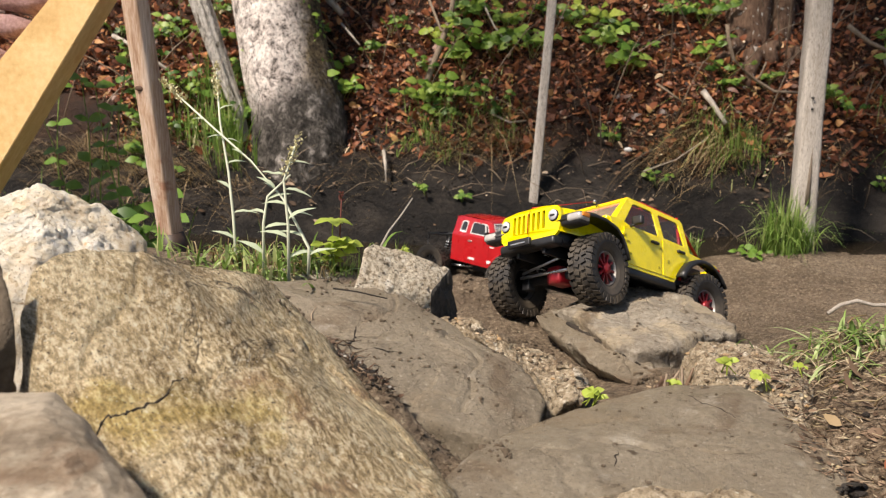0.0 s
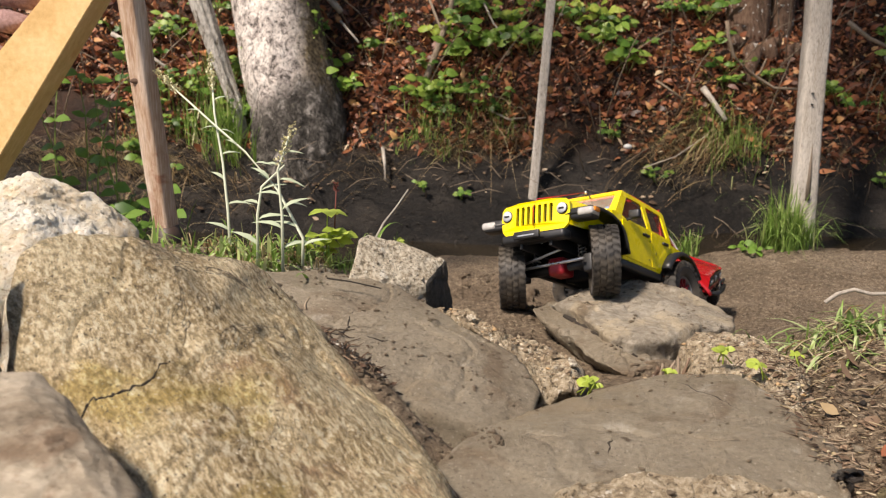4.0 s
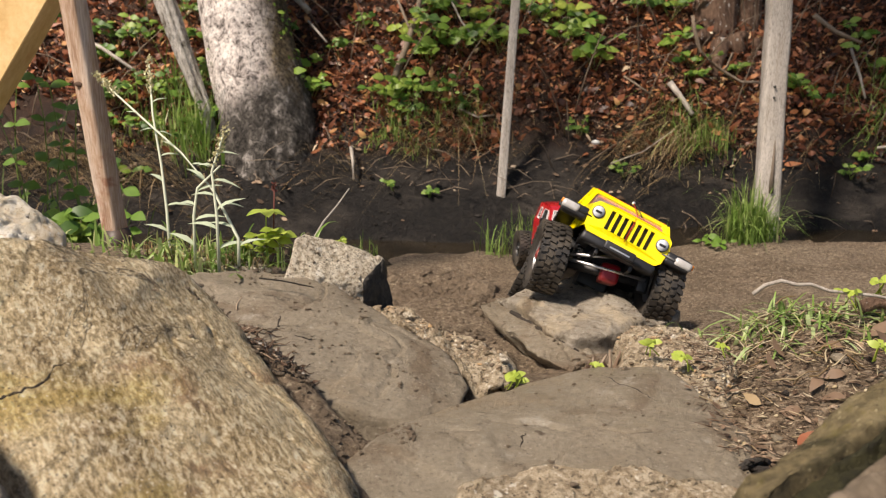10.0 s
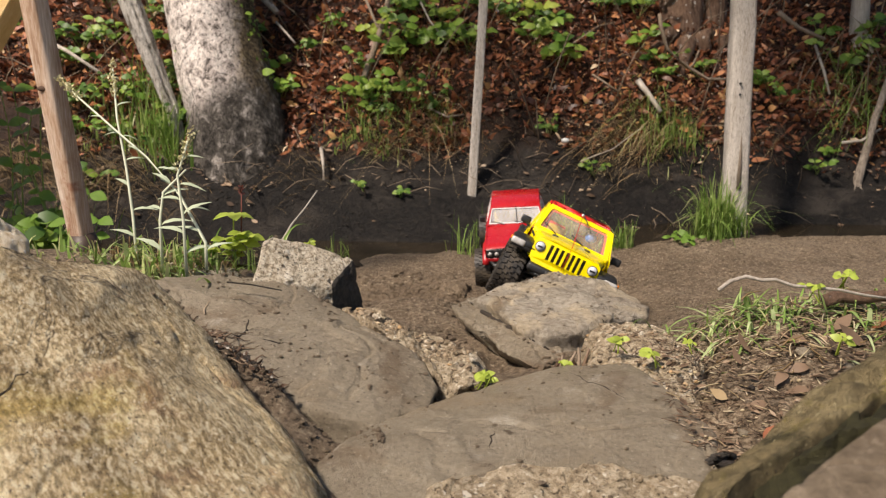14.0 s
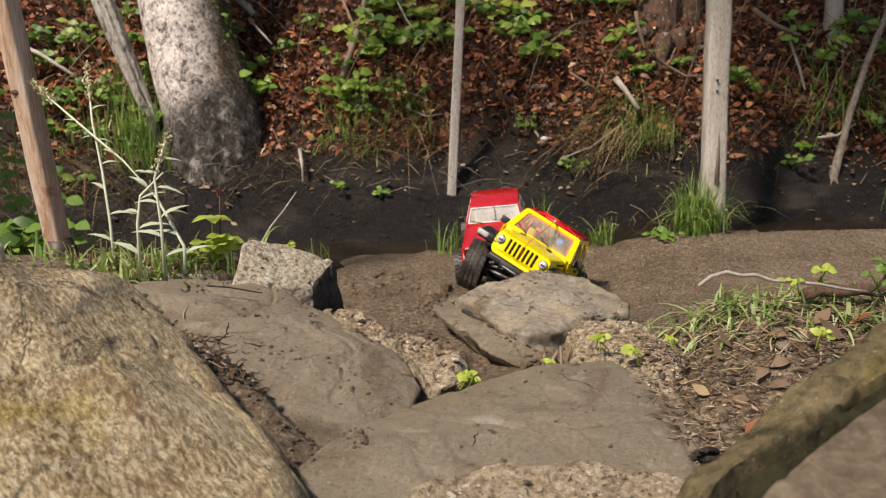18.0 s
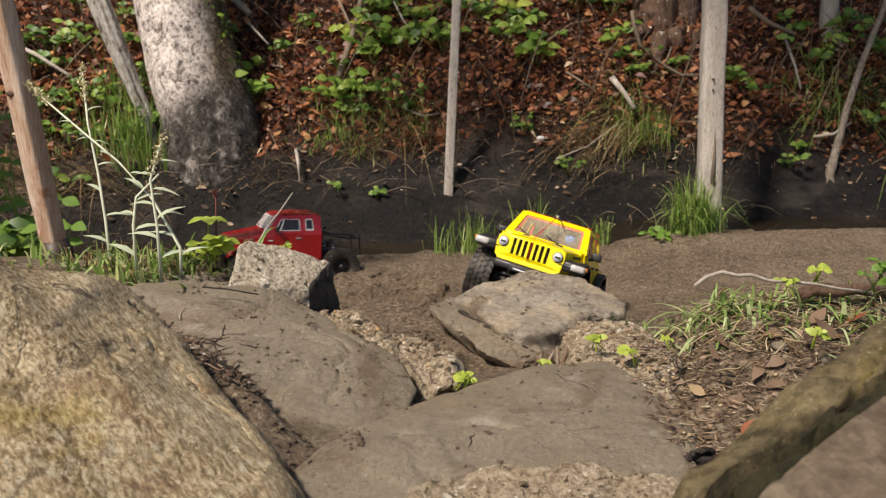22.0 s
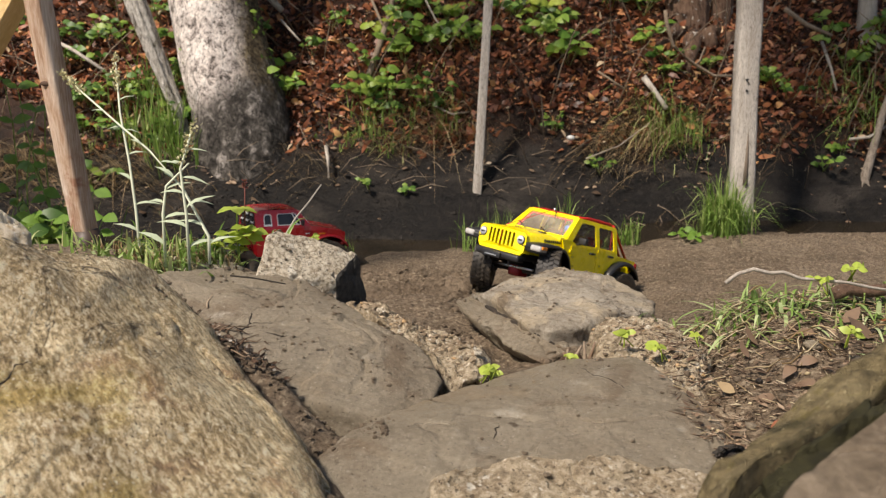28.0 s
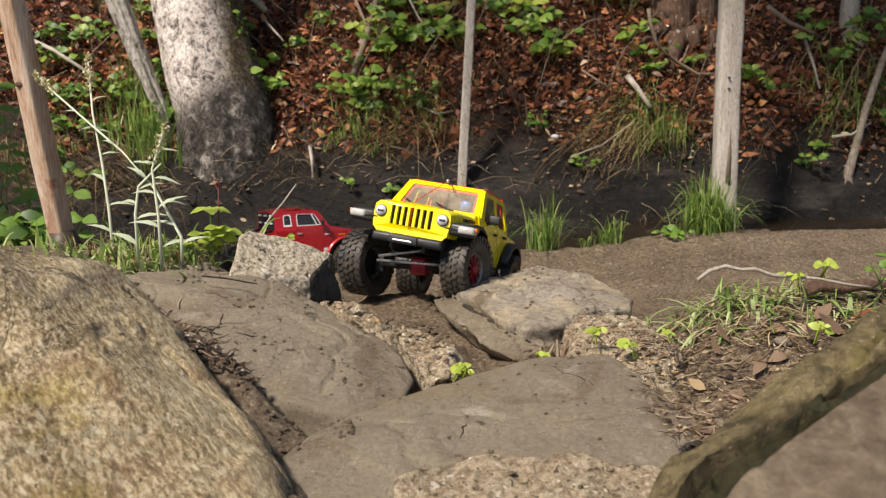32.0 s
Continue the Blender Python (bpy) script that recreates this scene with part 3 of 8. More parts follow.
def weathered(v, way, rough, freq, facet, seed):
    """Moves a point of a rock's skin: broken planes, lumps, creases and pits."""
    p = v * freq + Vector((seed * 3.7, seed * 1.3, seed * 5.1))
    d = noise.noise_vector(p) * rough * 0.8 + noise.noise_vector(p * 2.7) * rough * 0.4 + noise.noise_vector(p * 7.0) * rough * 0.22 + noise.noise_vector(p * 17.0) * rough * 0.12
    crease = abs(noise.noise(p * 0.8 + Vector((9, 2, 4)) + noise.noise_vector(p * 3) * 0.15))
    h = -max(0.0, 0.045 - crease) / 0.045 * rough * 0.9
    if facet:
        far, cells = noise.voronoi(p * 0.6 + noise.noise_vector(p * 2) * 0.12)
        q = noise.noise_vector(cells[0] * 5.3) * 1.6
        h += facet * max(-1.2, min(1.2, (p * 0.6 - cells[0]).dot(q) * 1.6 + q.x * 0.5))
        far, cells = noise.voronoi(p * 2.1)
        q = noise.noise_vector(cells[0] * 4.1) * 1.6
        h += facet * 0.3 * (p * 2.1 - cells[0]).dot(q)
    if noise.noise(p * 0.45 + Vector((3, 8, 1))) > 0.28:
        h -= rough * 0.3
    return v + d + way * h


def block(name, corners, material, label, rough=0.003, freq=20.0, facet=0.003, seed=0, cuts=5, group="rocks", end=None):
    """A broken block: the hull of its corners, its faces cut fine and weathered, its arrises kept."""
    bm = bmesh.new()
    for p in corners:
        bm.verts.new(p)
    bmesh.ops.convex_hull(bm, input=bm.verts[:])
    bmesh.ops.bevel(bm, geom=bm.edges[:], offset=0.0025, segments=1, affect="EDGES")
    bmesh.ops.triangulate(bm, faces=bm.faces[:])
    for _ in range(cuts):
        longest = [e for e in bm.edges if e.calc_length() > 0.0045]
        if not longest:
            break
        bmesh.ops.subdivide_edges(bm, edges=longest, cuts=1)
        bmesh.ops.triangulate(bm, faces=[f for f in bm.faces if len(f.verts) > 3])
    bm.normal_update()
    moved = [weathered(v.co, v.normal, rough, freq, facet, seed) for v in bm.verts]
    # faces turned to +x, away from the sun, take the end colour
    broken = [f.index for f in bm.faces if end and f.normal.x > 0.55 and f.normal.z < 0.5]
    for v, q in zip(bm.verts, moved):
        v.co = q
    ob = part(name, bm, material)
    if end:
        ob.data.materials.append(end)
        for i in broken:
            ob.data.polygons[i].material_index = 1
    return tagged(ob, label, "rock", group)


tan_boulder = rock("boulder", [(-0.452, 0.686, 0.438), (-0.464, 0.735, 0.49), (-0.428, 0.79, 0.49), (-0.376, 0.874, 0.448), (-0.312, 0.952, 0.43), (-0.272, 0.957, 0.384), (-0.19, 0.869, 0.335), (-0.092, 0.705, 0.302), (-0.066, 0.609, 0.295), (-0.261, 0.512, 0.333), (-0.355, 0.619, 0.381), (-0.402, 0.639, 0.391)],
     TAN_ROCK, "large rough tan granite boulder with sparkle painted as pale grain", down=0.3, bulge=0.024, rough=0.007, edge=0.022, seed=1, n=240, smooth=30, facet=0.0012)
rock("boulder", [(-0.484, 0.560, 0.418), (-0.364, 0.564, 0.419), (-0.312, 0.532, 0.398), (-0.262, 0.489, 0.378), (-0.235, 0.436, 0.36), (-0.388, 0.412, 0.365)],
     PALE_BROWN, "pale brown boulder with dark blotches beside the larger boulder", down=0.3, bulge=0.028, rough=0.008, edge=0.014, seed=2)
rock("boulder", [(-0.690, 0.923, 0.497), (-0.617, 0.977, 0.504), (-0.594, 1.009, 0.508), (-0.519, 1.047, 0.481), (-0.487, 1.053, 0.451), (-0.468, 0.986, 0.414), (-0.536, 0.885, 0.425), (-0.642, 0.838, 0.413)],
     WHITE_ROCK, "whitish quartz boulder with orange-brown stains", down=0.25, bulge=0.02, rough=0.009, freq=20, facet=0.003, edge=0.03, seed=3)
slab_back = rock("stone_slab", [(-0.390, 1.174, 0.370), (-0.281, 1.214, 0.367), (-0.205, 1.222, 0.355), (-0.129, 1.167, 0.328), (-0.081, 1.114, 0.314), (-0.026, 1.080, 0.296), (0.004, 1.02, 0.275), (-0.013, 0.962, 0.264), (-0.062, 0.922, 0.26), (-0.118, 0.924, 0.276), (-0.193, 0.936, 0.3), (-0.250, 1.004, 0.328), (-0.310, 1.065, 0.324)],
     GREY_ROCK, "flat mud-smeared grey stone slab with a crack", down=0.12, bulge=0.012, rough=0.0055, edge=0.004, seed=4, n=220, facet=0.005, under=0.05, freq=11)
slab_front = rock("stone_slab", [(0.153, 1.040, 0.297), (0.223, 1.021, 0.307), (0.25, 0.957, 0.298), (0.276, 0.856, 0.29), (0.262, 0.79, 0.281), (0.238, 0.72, 0.266), (0.2, 0.666, 0.251), (-0.103, 0.647, 0.257), (-0.112, 0.774, 0.286), (-0.073, 0.855, 0.284), (-0.006, 0.936, 0.285), (0.064, 0.998, 0.288)],
     GREY_ROCK, "broad flat grey-brown stone slab with light scratches", down=0.12, bulge=0.01, rough=0.0045, edge=0.006, seed=5, n=200, facet=0.0035)
rock("rock", [(0.25, 0.752, 0.277), (0.215, 0.762, 0.283), (0.19, 0.748, 0.284), (0.15, 0.767, 0.291), (0.11, 0.752, 0.289), (0.07, 0.765, 0.292), (0.02, 0.742, 0.287), (-0.01, 0.72, 0.281), (0.02, 0.66, 0.262), (0.18, 0.65, 0.26), (0.25, 0.72, 0.27)],
     CRUMBLE, "gritty tan rock along the broken edge of the slab", down=0.14, bulge=0.002, rough=0.005, edge=0.003, seed=23, facet=0.003, freq=18)
ledge_boulder = rock("boulder", [(0.05, 1.55, 0.258), (0.087, 1.6, 0.262), (0.145, 1.64, 0.267), (0.185, 1.67, 0.271), (0.218, 1.69, 0.272), (0.293, 1.655, 0.271), (0.364, 1.53, 0.256), (0.343, 1.458, 0.25), (0.245, 1.378, 0.258), (0.2, 1.345, 0.25), (0.159, 1.335, 0.249), (0.12, 1.385, 0.258), (0.083, 1.455, 0.268)],
     WORN_ROCK, "low layered grey-brown boulder with a ledge", down=0.12, bulge=0.019, rough=0.0065, edge=0.005, seed=6, n=220, facet=0.0075, freq=14, inset=0.92, smooth=0, under=0.075)
rock("rock", [(0.198, 1.2, 0.291), (0.24, 1.275, 0.293), (0.3, 1.255, 0.29), (0.335, 1.11, 0.286), (0.322, 1.02, 0.281), (0.245, 1.0, 0.279), (0.178, 1.05, 0.281)],
     CRUMBLE, "crumbly light brown rock beside the slab", down=0.14, bulge=0.02, rough=0.009, edge=0.026, seed=7, facet=0.006, freq=24, smooth=8, inset=1.12)
# dark broken end, with its shade painted into the colour
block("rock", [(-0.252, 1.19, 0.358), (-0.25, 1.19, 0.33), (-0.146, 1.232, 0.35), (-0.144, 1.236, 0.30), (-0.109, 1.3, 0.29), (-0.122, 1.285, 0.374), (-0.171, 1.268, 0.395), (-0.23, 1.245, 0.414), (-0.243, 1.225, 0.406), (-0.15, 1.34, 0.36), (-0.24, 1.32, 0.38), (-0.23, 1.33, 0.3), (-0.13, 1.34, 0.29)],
      CONGLOMERATE, "angular pale grey pebbly rock, its broken end coloured in shade", 0.003, 24.0, 0.003, 8, end=DARK_GREY)
rock("rock", [(-0.133, 1.216, 0.315), (-0.075, 1.263, 0.299), (-0.041, 1.211, 0.287), (0.013, 1.181, 0.290), (0.056, 1.108, 0.281), (0.040, 1.055, 0.269), (0.006, 1.054, 0.261), (-0.045, 1.132, 0.302)],
     CRUMBLE, "row of small crumbly tan rock between the slabs", down=0.1, bulge=0.0, rough=0.011, edge=0.01, seed=9, facet=0.008, freq=24)
rock("boulder", [(0.381, 0.657, 0.469), (0.342, 0.644, 0.451), (0.283, 0.620, 0.422), (0.220, 0.586, 0.391), (0.163, 0.533, 0.371), (0.138, 0.501, 0.354), (0.151, 0.475, 0.374), (0.187, 0.508, 0.392), (0.24, 0.54, 0.413), (0.328, 0.585, 0.447)],
     MOSSY_ROCK, "mossy olive-brown boulder with a broken ridge", down=0.2, bulge=0.004, rough=0.008, edge=0.01, seed=11, facet=0.006)
rock("boulder", [(0.319, 0.548, 0.447), (0.246, 0.514, 0.416), (0.190, 0.472, 0.401), (0.164, 0.441, 0.391), (0.236, 0.387, 0.416), (0.36, 0.43, 0.442)],
     BROWN_ROCK, "smooth brown slab leaning on the mossy boulder", down=0.2, bulge=0.0, rough=0.003, edge=0.008, seed=14)
# filler rock, coloured near black for the shade in the narrow gap
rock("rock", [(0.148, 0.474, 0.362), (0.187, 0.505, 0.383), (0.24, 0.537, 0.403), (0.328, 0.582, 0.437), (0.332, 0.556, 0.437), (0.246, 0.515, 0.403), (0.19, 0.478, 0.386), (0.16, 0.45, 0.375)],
     GAP_SHADE, "near-black mossy filler for the shaded gap under the boulder", down=0.15, bulge=0.0, rough=0.006, edge=0.004, seed=24, facet=0.006, freq=26, n=120)
block("rock", [(0.018, 1.53, 0.25), (0.05, 1.6, 0.248), (0.11, 1.56, 0.25), (0.064, 1.405, 0.24), (0.098, 1.33, 0.227), (0.148, 1.277, 0.217), (0.186, 1.29, 0.222), (0.19, 1.4, 0.246), (0.03, 1.5, 0.236), (0.078, 1.42, 0.222), (0.115, 1.345, 0.206), (0.158, 1.3, 0.196), (0.2, 1.34, 0.16), (0.12, 1.42, 0.16), (0.09, 1.56, 0.17)],
      GREY_ROCK, "muddy lower ledge split from the layered boulder", 0.004, 18.0, 0.006, 15)
block("rock", [(0.07, 1.46, 0.22), (0.12, 1.37, 0.2), (0.2, 1.33, 0.21), (0.3, 1.4, 0.2), (0.32, 1.6, 0.2), (0.1, 1.6, 0.2), (0.08, 1.45, 0.12), (0.13, 1.35, 0.11), (0.22, 1.31, 0.11), (0.32, 1.4, 0.12), (0.32, 1.6, 0.12), (0.1, 1.6, 0.12)],
      EARTH_ROCK, "dark rock under the overhanging ledge", 0.006, 14.0, 0.008, 21, 4)
rock("rock", [(-0.396, 1.286, 0.366), (-0.367, 1.326, 0.362), (-0.309, 1.324, 0.360), (-0.287, 1.282, 0.358), (-0.345, 1.244, 0.365)],
     CONGLOMERATE, "thin pale flat rock behind the slab", down=0.05, bulge=0.0, rough=0.004, edge=0.008, seed=12, n=100)
rock("rock", [(-0.2, 2.1, 0.138), (-0.14, 2.2, 0.162), (-0.05, 2.24, 0.163), (0.03, 2.25, 0.166), (0.08, 2.18, 0.148), (0.03, 2.08, 0.125), (-0.1, 2.03, 0.122)],
     EARTH_ROCK, "low tan rock breaking through the mud", down=0.1, bulge=0.004, rough=0.014, edge=0.012, seed=13, facet=0.012, freq=16)
rock("rock", [(-0.33, 2.16, 0.155), (-0.27, 2.2, 0.16), (-0.21, 2.19, 0.155), (-0.2, 2.13, 0.136), (-0.28, 2.1, 0.133)],
     EARTH_ROCK, "small tan rock breaking through the mud", down=0.08, bulge=0.004, rough=0.01, edge=0.01, seed=16, facet=0.01, freq=18, n=110)
rock("rock", [(-0.52, 0.66, 0.5), (-0.47, 0.68, 0.5), (-0.445, 0.665, 0.44), (-0.46, 0.63, 0.39), (-0.55, 0.6, 0.4)],
     BROWN_ROCK, "dark brown rock wedged between the boulders", down=0.2, bulge=0.0, rough=0.008, edge=0.01, seed=17, n=110)
TRUCK = [
    (0.0, pose(-0.046, 2.47, 0.143, -4.0, 1.6, -40.0)),
    (0.4, pose(0.005, 2.46, 0.155, -6.0, 2.5, -28.0)),
    (3.5, pose(0.309, 2.249, 0.149, -0.7, 1.5, -20.2)),
    (5.5, pose(0.317, 1.946, 0.192, -3.0, 0.2, -49.8)),
    (6.0, pose(0.354, 2.005, 0.182, -2.2, 0.3, -55.2)),
    (6.5, pose(0.357, 2.081, 0.176, -4.3, 1.4, -56.1)),
    (7.0, pose(0.3, 2.19, 0.174, -1.2, 3.6, -56.8)),
    (7.5, pose(0.336, 2.280, 0.158, 1.9, 5.8, -57.4)),
    (9.0, pose(0.362, 2.272, 0.160, -0.8, 6.5, -48.8)),
    (9.5, pose(0.324, 2.314, 0.150, -2.2, 2.2, -60.8)),
    (10.0, pose(0.259, 2.404, 0.175, -3.7, 0.5, -80.6)),
    (11.0, pose(0.214, 2.373, 0.183, 0.9, 9.4, -95.4)),
    (12.0, pose(0.202, 2.353, 0.181, 1.5, 10.7, -95.8)),
    (13.0, pose(0.215, 2.333, 0.199, 2.1, 12.1, -96.1)),
    (14.0, pose(0.211, 2.438, 0.195, 4.2, 13.0, -94.7)),
    (16.5, pose(0.221, 2.495, 0.188, 5.3, 13.5, -96.8)),
    (17.0, pose(0.218, 2.454, 0.193, 7.1, 12.4, -98.3)),
    (18.0, pose(0.214, 2.434, 0.194, 6.3, 11.7, -96.6)),
    (19.0, pose(0.155, 2.303, 0.187, 3.6, 7.1, -109.7)),
    (19.5, pose(0.077, 2.260, 0.185, 11.6, -2.9, -113.9)),
    (20.0, pose(-0.038, 2.332, 0.159, 16.8, -0.1, -124.3)),
    (20.5, pose(-0.151, 2.373, 0.139, 9.4, -2.2, -134.9)),
    (21.0, pose(-0.250, 2.408, 0.127, 7.0, -6.8, -134.8)),
    (22.0, pose(-0.367, 2.521, 0.136, 1.2, -2.6, -158.4)),
    (22.4, pose(-0.478, 2.548, 0.123, 0.0, 2.7, -178.7)),
    (23.0, pose(-0.70, 2.479, 0.128, -0.2, 2.6, -175.1)),
    (23.5, pose(-0.731, 2.441, 0.114, -5.5, 8.4, -214.0)),
    (24.0, pose(-0.847, 2.444, 0.119, -2.9, -2.0, -224.1)),
    (24.5, pose(-0.779, 2.445, 0.117, -10.6, -4.6, -265.3)),
    (25.0, pose(-0.542, 2.312, 0.153, -4.1, -1.6, -280.2)),
    (25.2, pose(-0.63, 2.33, 0.15, -4.4, -1.2, -285.0)),
    (25.5, pose(-0.514, 2.356, 0.149, -4.7, -0.7, -292.5)),
    (27.5, pose(-0.494, 2.500, 0.135, -3.0, 0.0, -329.0)),
    (28.0, pose(-0.469, 2.480, 0.144, 0.0, 0.0, -331.0)),
    (28.5, pose(-0.455, 2.490, 0.145, 0.0, 0.5, -330.0)),
    (29.0, pose(-0.353, 2.450, 0.144, -4.0, 0.0, -331.0)),
    (29.5, pose(-0.352, 2.435, 0.145, -5.0, -1.0, -331.6)),
    (30.0, pose(-0.352, 2.435, 0.144, -5.0, -1.0, -331.7)),
    (31.0, pose(-0.355, 2.435, 0.144, -5.5, 0.0, -331.0)),
    (32.0, pose(-0.362, 2.450, 0.141, -5.5, 0.5, -331.0)),
]
JEEP = [
    (0.00, pose(0.154, 1.647, 0.266, 19.4, -17.3, 218.8)),
    (0.50, pose(0.137, 1.652, 0.270, 17.0, -18.5, 222.7)),
    (1.00, pose(0.142, 1.659, 0.267, 16.4, -18.1, 226.6)),
    (1.50, pose(0.141, 1.664, 0.265, 14.5, -18.4, 227.1)),
    (2.00, pose(0.135, 1.657, 0.265, 14.3, -18.8, 225.2)),
    (2.50, pose(0.128, 1.646, 0.266, 14.0, -18.6, 224.1)),
    (3.00, pose(0.134, 1.659, 0.266, 15.4, -17.8, 228.1)),
    (3.50, pose(0.145, 1.690, 0.264, 15.4, -18.2, 229.7)),
    (5.50, pose(0.140, 1.681, 0.262, 14.9, -17.4, 229.1)),
    (6.00, pose(0.150, 1.693, 0.263, 16.6, -17.1, 232.5)),
    (6.50, pose(0.158, 1.690, 0.263, 16.4, -17.2, 236.2)),
    (7.00, pose(0.164, 1.699, 0.263, 15.0, -17.4, 237.6)),
    (7.50, pose(0.157, 1.685, 0.266, 12.3, -18.5, 237.0)),
    (8.00, pose(0.158, 1.689, 0.265, 12.5, -18.3, 236.4)),
    (8.50, pose(0.237, 1.752, 0.224, -9.0, -16.0, 249.2)),
    (9.00, pose(0.225, 1.723, 0.239, -10.5, -13.8, 246.1)),
    (9.50, pose(0.186, 1.630, 0.271, -7.5, -23.4, 259.3)),
    (10.00, pose(0.210, 1.608, 0.265, -27.2, -17.5, 270.3)),
    (11.00, pose(0.231, 1.643, 0.257, -25.5, -17.0, 274.7)),
    (12.00, pose(0.260, 1.721, 0.242, -20.2, -17.7, 276.3)),
    (12.50, pose(0.272, 1.757, 0.234, -19.5, -16.7, 278.6)),
    (13.00, pose(0.260, 1.858, 0.202, -21.5, -11.6, 273.5)),
    (13.50, pose(0.255, 1.925, 0.200, -26.3, -11.5, 271.7)),
    (14.00, pose(0.239, 1.967, 0.194, -24.1, -3.9, 262.4)),
    (14.50, pose(0.257, 2.050, 0.175, -22.4, -1.1, 260.6)),
    (16.50, pose(0.245, 2.252, 0.135, -23.1, -6.4, 249.6)),
    (17.00, pose(0.281, 2.295, 0.143, -21.0, -9.8, 255.3)),
    (17.50, pose(0.248, 2.257, 0.157, -25.9, -12.5, 246.7)),
    (18.00, pose(0.250, 2.211, 0.147, -28.6, -8.3, 250.8)),
    (18.50, pose(0.271, 2.058, 0.166, -21.6, -10.2, 263.3)),
    (19.00, pose(0.243, 1.994, 0.177, -17.7, -11.9, 252.6)),
    (19.50, pose(0.239, 1.969, 0.181, -17.7, -12.0, 252.3)),
    (20.00, pose(0.236, 1.981, 0.180, -18.1, -12.0, 253.3)),
    (20.50, pose(0.234, 1.974, 0.180, -19.1, -11.0, 252.8)),
    (21.00, pose(0.236, 1.957, 0.176, -16.4, -10.3, 250.2)),
    (21.50, pose(0.254, 1.947, 0.176, -17.1, -13.2, 252.6)),
    (22.00, pose(0.260, 1.938, 0.176, -14.2, -12.8, 251.3)),
    (22.50, pose(0.269, 1.970, 0.163, -11.1, -11.5, 251.9)),
    (23.00, pose(0.330, 2.154, 0.137, -11.5, -12.2, 246.7)),
    (23.50, pose(0.265, 2.181, 0.154, -11.3, -14.3, 227.6)),
    (24.00, pose(0.208, 2.257, 0.158, 4.8, -10.9, 206.0)),
    (24.50, pose(0.166, 2.262, 0.171, 9.6, -11.8, 200.1)),
    (25.00, pose(0.132, 2.211, 0.175, 11.3, -9.3, 198.4)),
    (25.50, pose(0.139, 2.249, 0.166, 6.3, -8.2, 194.8)),
    (27.50, pose(0.256, 2.168, 0.146, -2.8, -13.6, 224.0)),
    (28.00, pose(0.250, 2.182, 0.150, -4.3, -12.5, 226.0)),
    (28.50, pose(0.223, 2.056, 0.219, -15.6, -16.2, 238.2)),
    (29.00, pose(0.193, 2.020, 0.187, 5.4, -18.3, 231.5)),
    (29.50, pose(0.142, 2.020, 0.183, -9.4, -7.3, 219.5)),
    (30.00, pose(0.062, 1.910, 0.216, 1.3, -13.3, 230.6)),
    (30.50, pose(0.062, 1.881, 0.220, 2.9, -11.9, 240.2)),
    (31.00, pose(0.053, 1.875, 0.236, 0.9, -1.3, 242.1)),
    (31.50, pose(0.040, 1.821, 0.252, 1.0, -6.7, 248.2)),
    (32.00, pose(0.025, 1.734, 0.258, -6.5, -12.9, 252.8)),
]


def stick_mesh(points, radii, sides=10, wob=0.0, seed=0):
    """A bent round stick through the points, as vertices and faces."""
    pts = [Vector(p) for p in points]
    verts, faces = [], []
    for i, p in enumerate(pts):
        d = (pts[min(i + 1, len(pts) - 1)] - pts[max(i - 1, 0)]).normalized()
        a = d.orthogonal().normalized()
        b = d.cross(a)
        for s in range(sides):
            t = 6.2832 * s / sides
            r = radii[i] * (1 + wob * noise.noise(Vector((p.x * 9 + math.cos(t), p.y * 9 + math.sin(t), p.z * 9 + seed))))
            verts.append(p + a * (r * math.cos(t)) + b * (r * math.sin(t)))
    for i in range(len(pts) - 1):
        for s in range(sides):
            t = (s + 1) % sides
            faces.append((i * sides + s, i * sides + t, (i + 1) * sides + t, (i + 1) * sides + s))
    faces += [tuple(range(sides))[::-1], tuple(range((len(pts) - 1) * sides, len(pts) * sides))]
    return verts, faces



# ---- materials of the cars ----
def plain(name, colour, rough=0.4, metal=0.0, spec=0.5, dirt=0.0, coat=0.0):
    """Painted or moulded surface with a fine grain and, where given, dust."""
    m, nt, b = mat(name, rough, metal, spec)
    n = tex(nt, 60, 6, 0.7)
    n2 = tex(nt, 18, 5, 0.65, 0.4)
    dark = tuple(c * 0.86 for c in colour)
    c = ramp(nt, n, ((0.35, dark), (0.6, colour)))
    if dirt:
        c = mix(nt, ramp(nt, n2, ((0.62 - dirt * 0.35, grey(0)), (0.75, grey(min(1.0, dirt * 1.4))))), c, (0.16, 0.125, 0.085))
    nt.links.new(c, b.inputs["Base Color"])
    nt.links.new(ramp(nt, n2, ((0.3, grey(max(0.0, rough - 0.08))), (0.7, grey(min(1.0, rough + 0.15))))), b.inputs["Roughness"])
    b.inputs["Coat Weight"].default_value = coat
    bump(nt, b, n, 0.08, 0.0006)
    return m


YELLOW = plain("yellow_paint", (0.92, 0.74, 0.008), 0.25, coat=0.4, dirt=0.1)
RED_PAINT = plain("red_paint", (0.4, 0.009, 0.013), 0.25, coat=0.5, dirt=0.08)
BLACK = plain("black_plastic", (0.015, 0.015, 0.016), 0.42, dirt=0.14)
RUBBER = plain("muddy_rubber", (0.03, 0.026, 0.022), 0.5, dirt=0.45)
CHROME = plain("bare_metal", (0.72, 0.72, 0.72), 0.3, metal=0.9)
RED_METAL = plain("red_metal", (0.3, 0.012, 0.02), 0.35, metal=0.3, dirt=0.5)
RIM = plain("dull_rim", (0.32, 0.31, 0.3), 0.4, metal=0.6, dirt=0.45)
RED_TUBE = plain("red_tube", (0.55, 0.015, 0.012), 0.35)
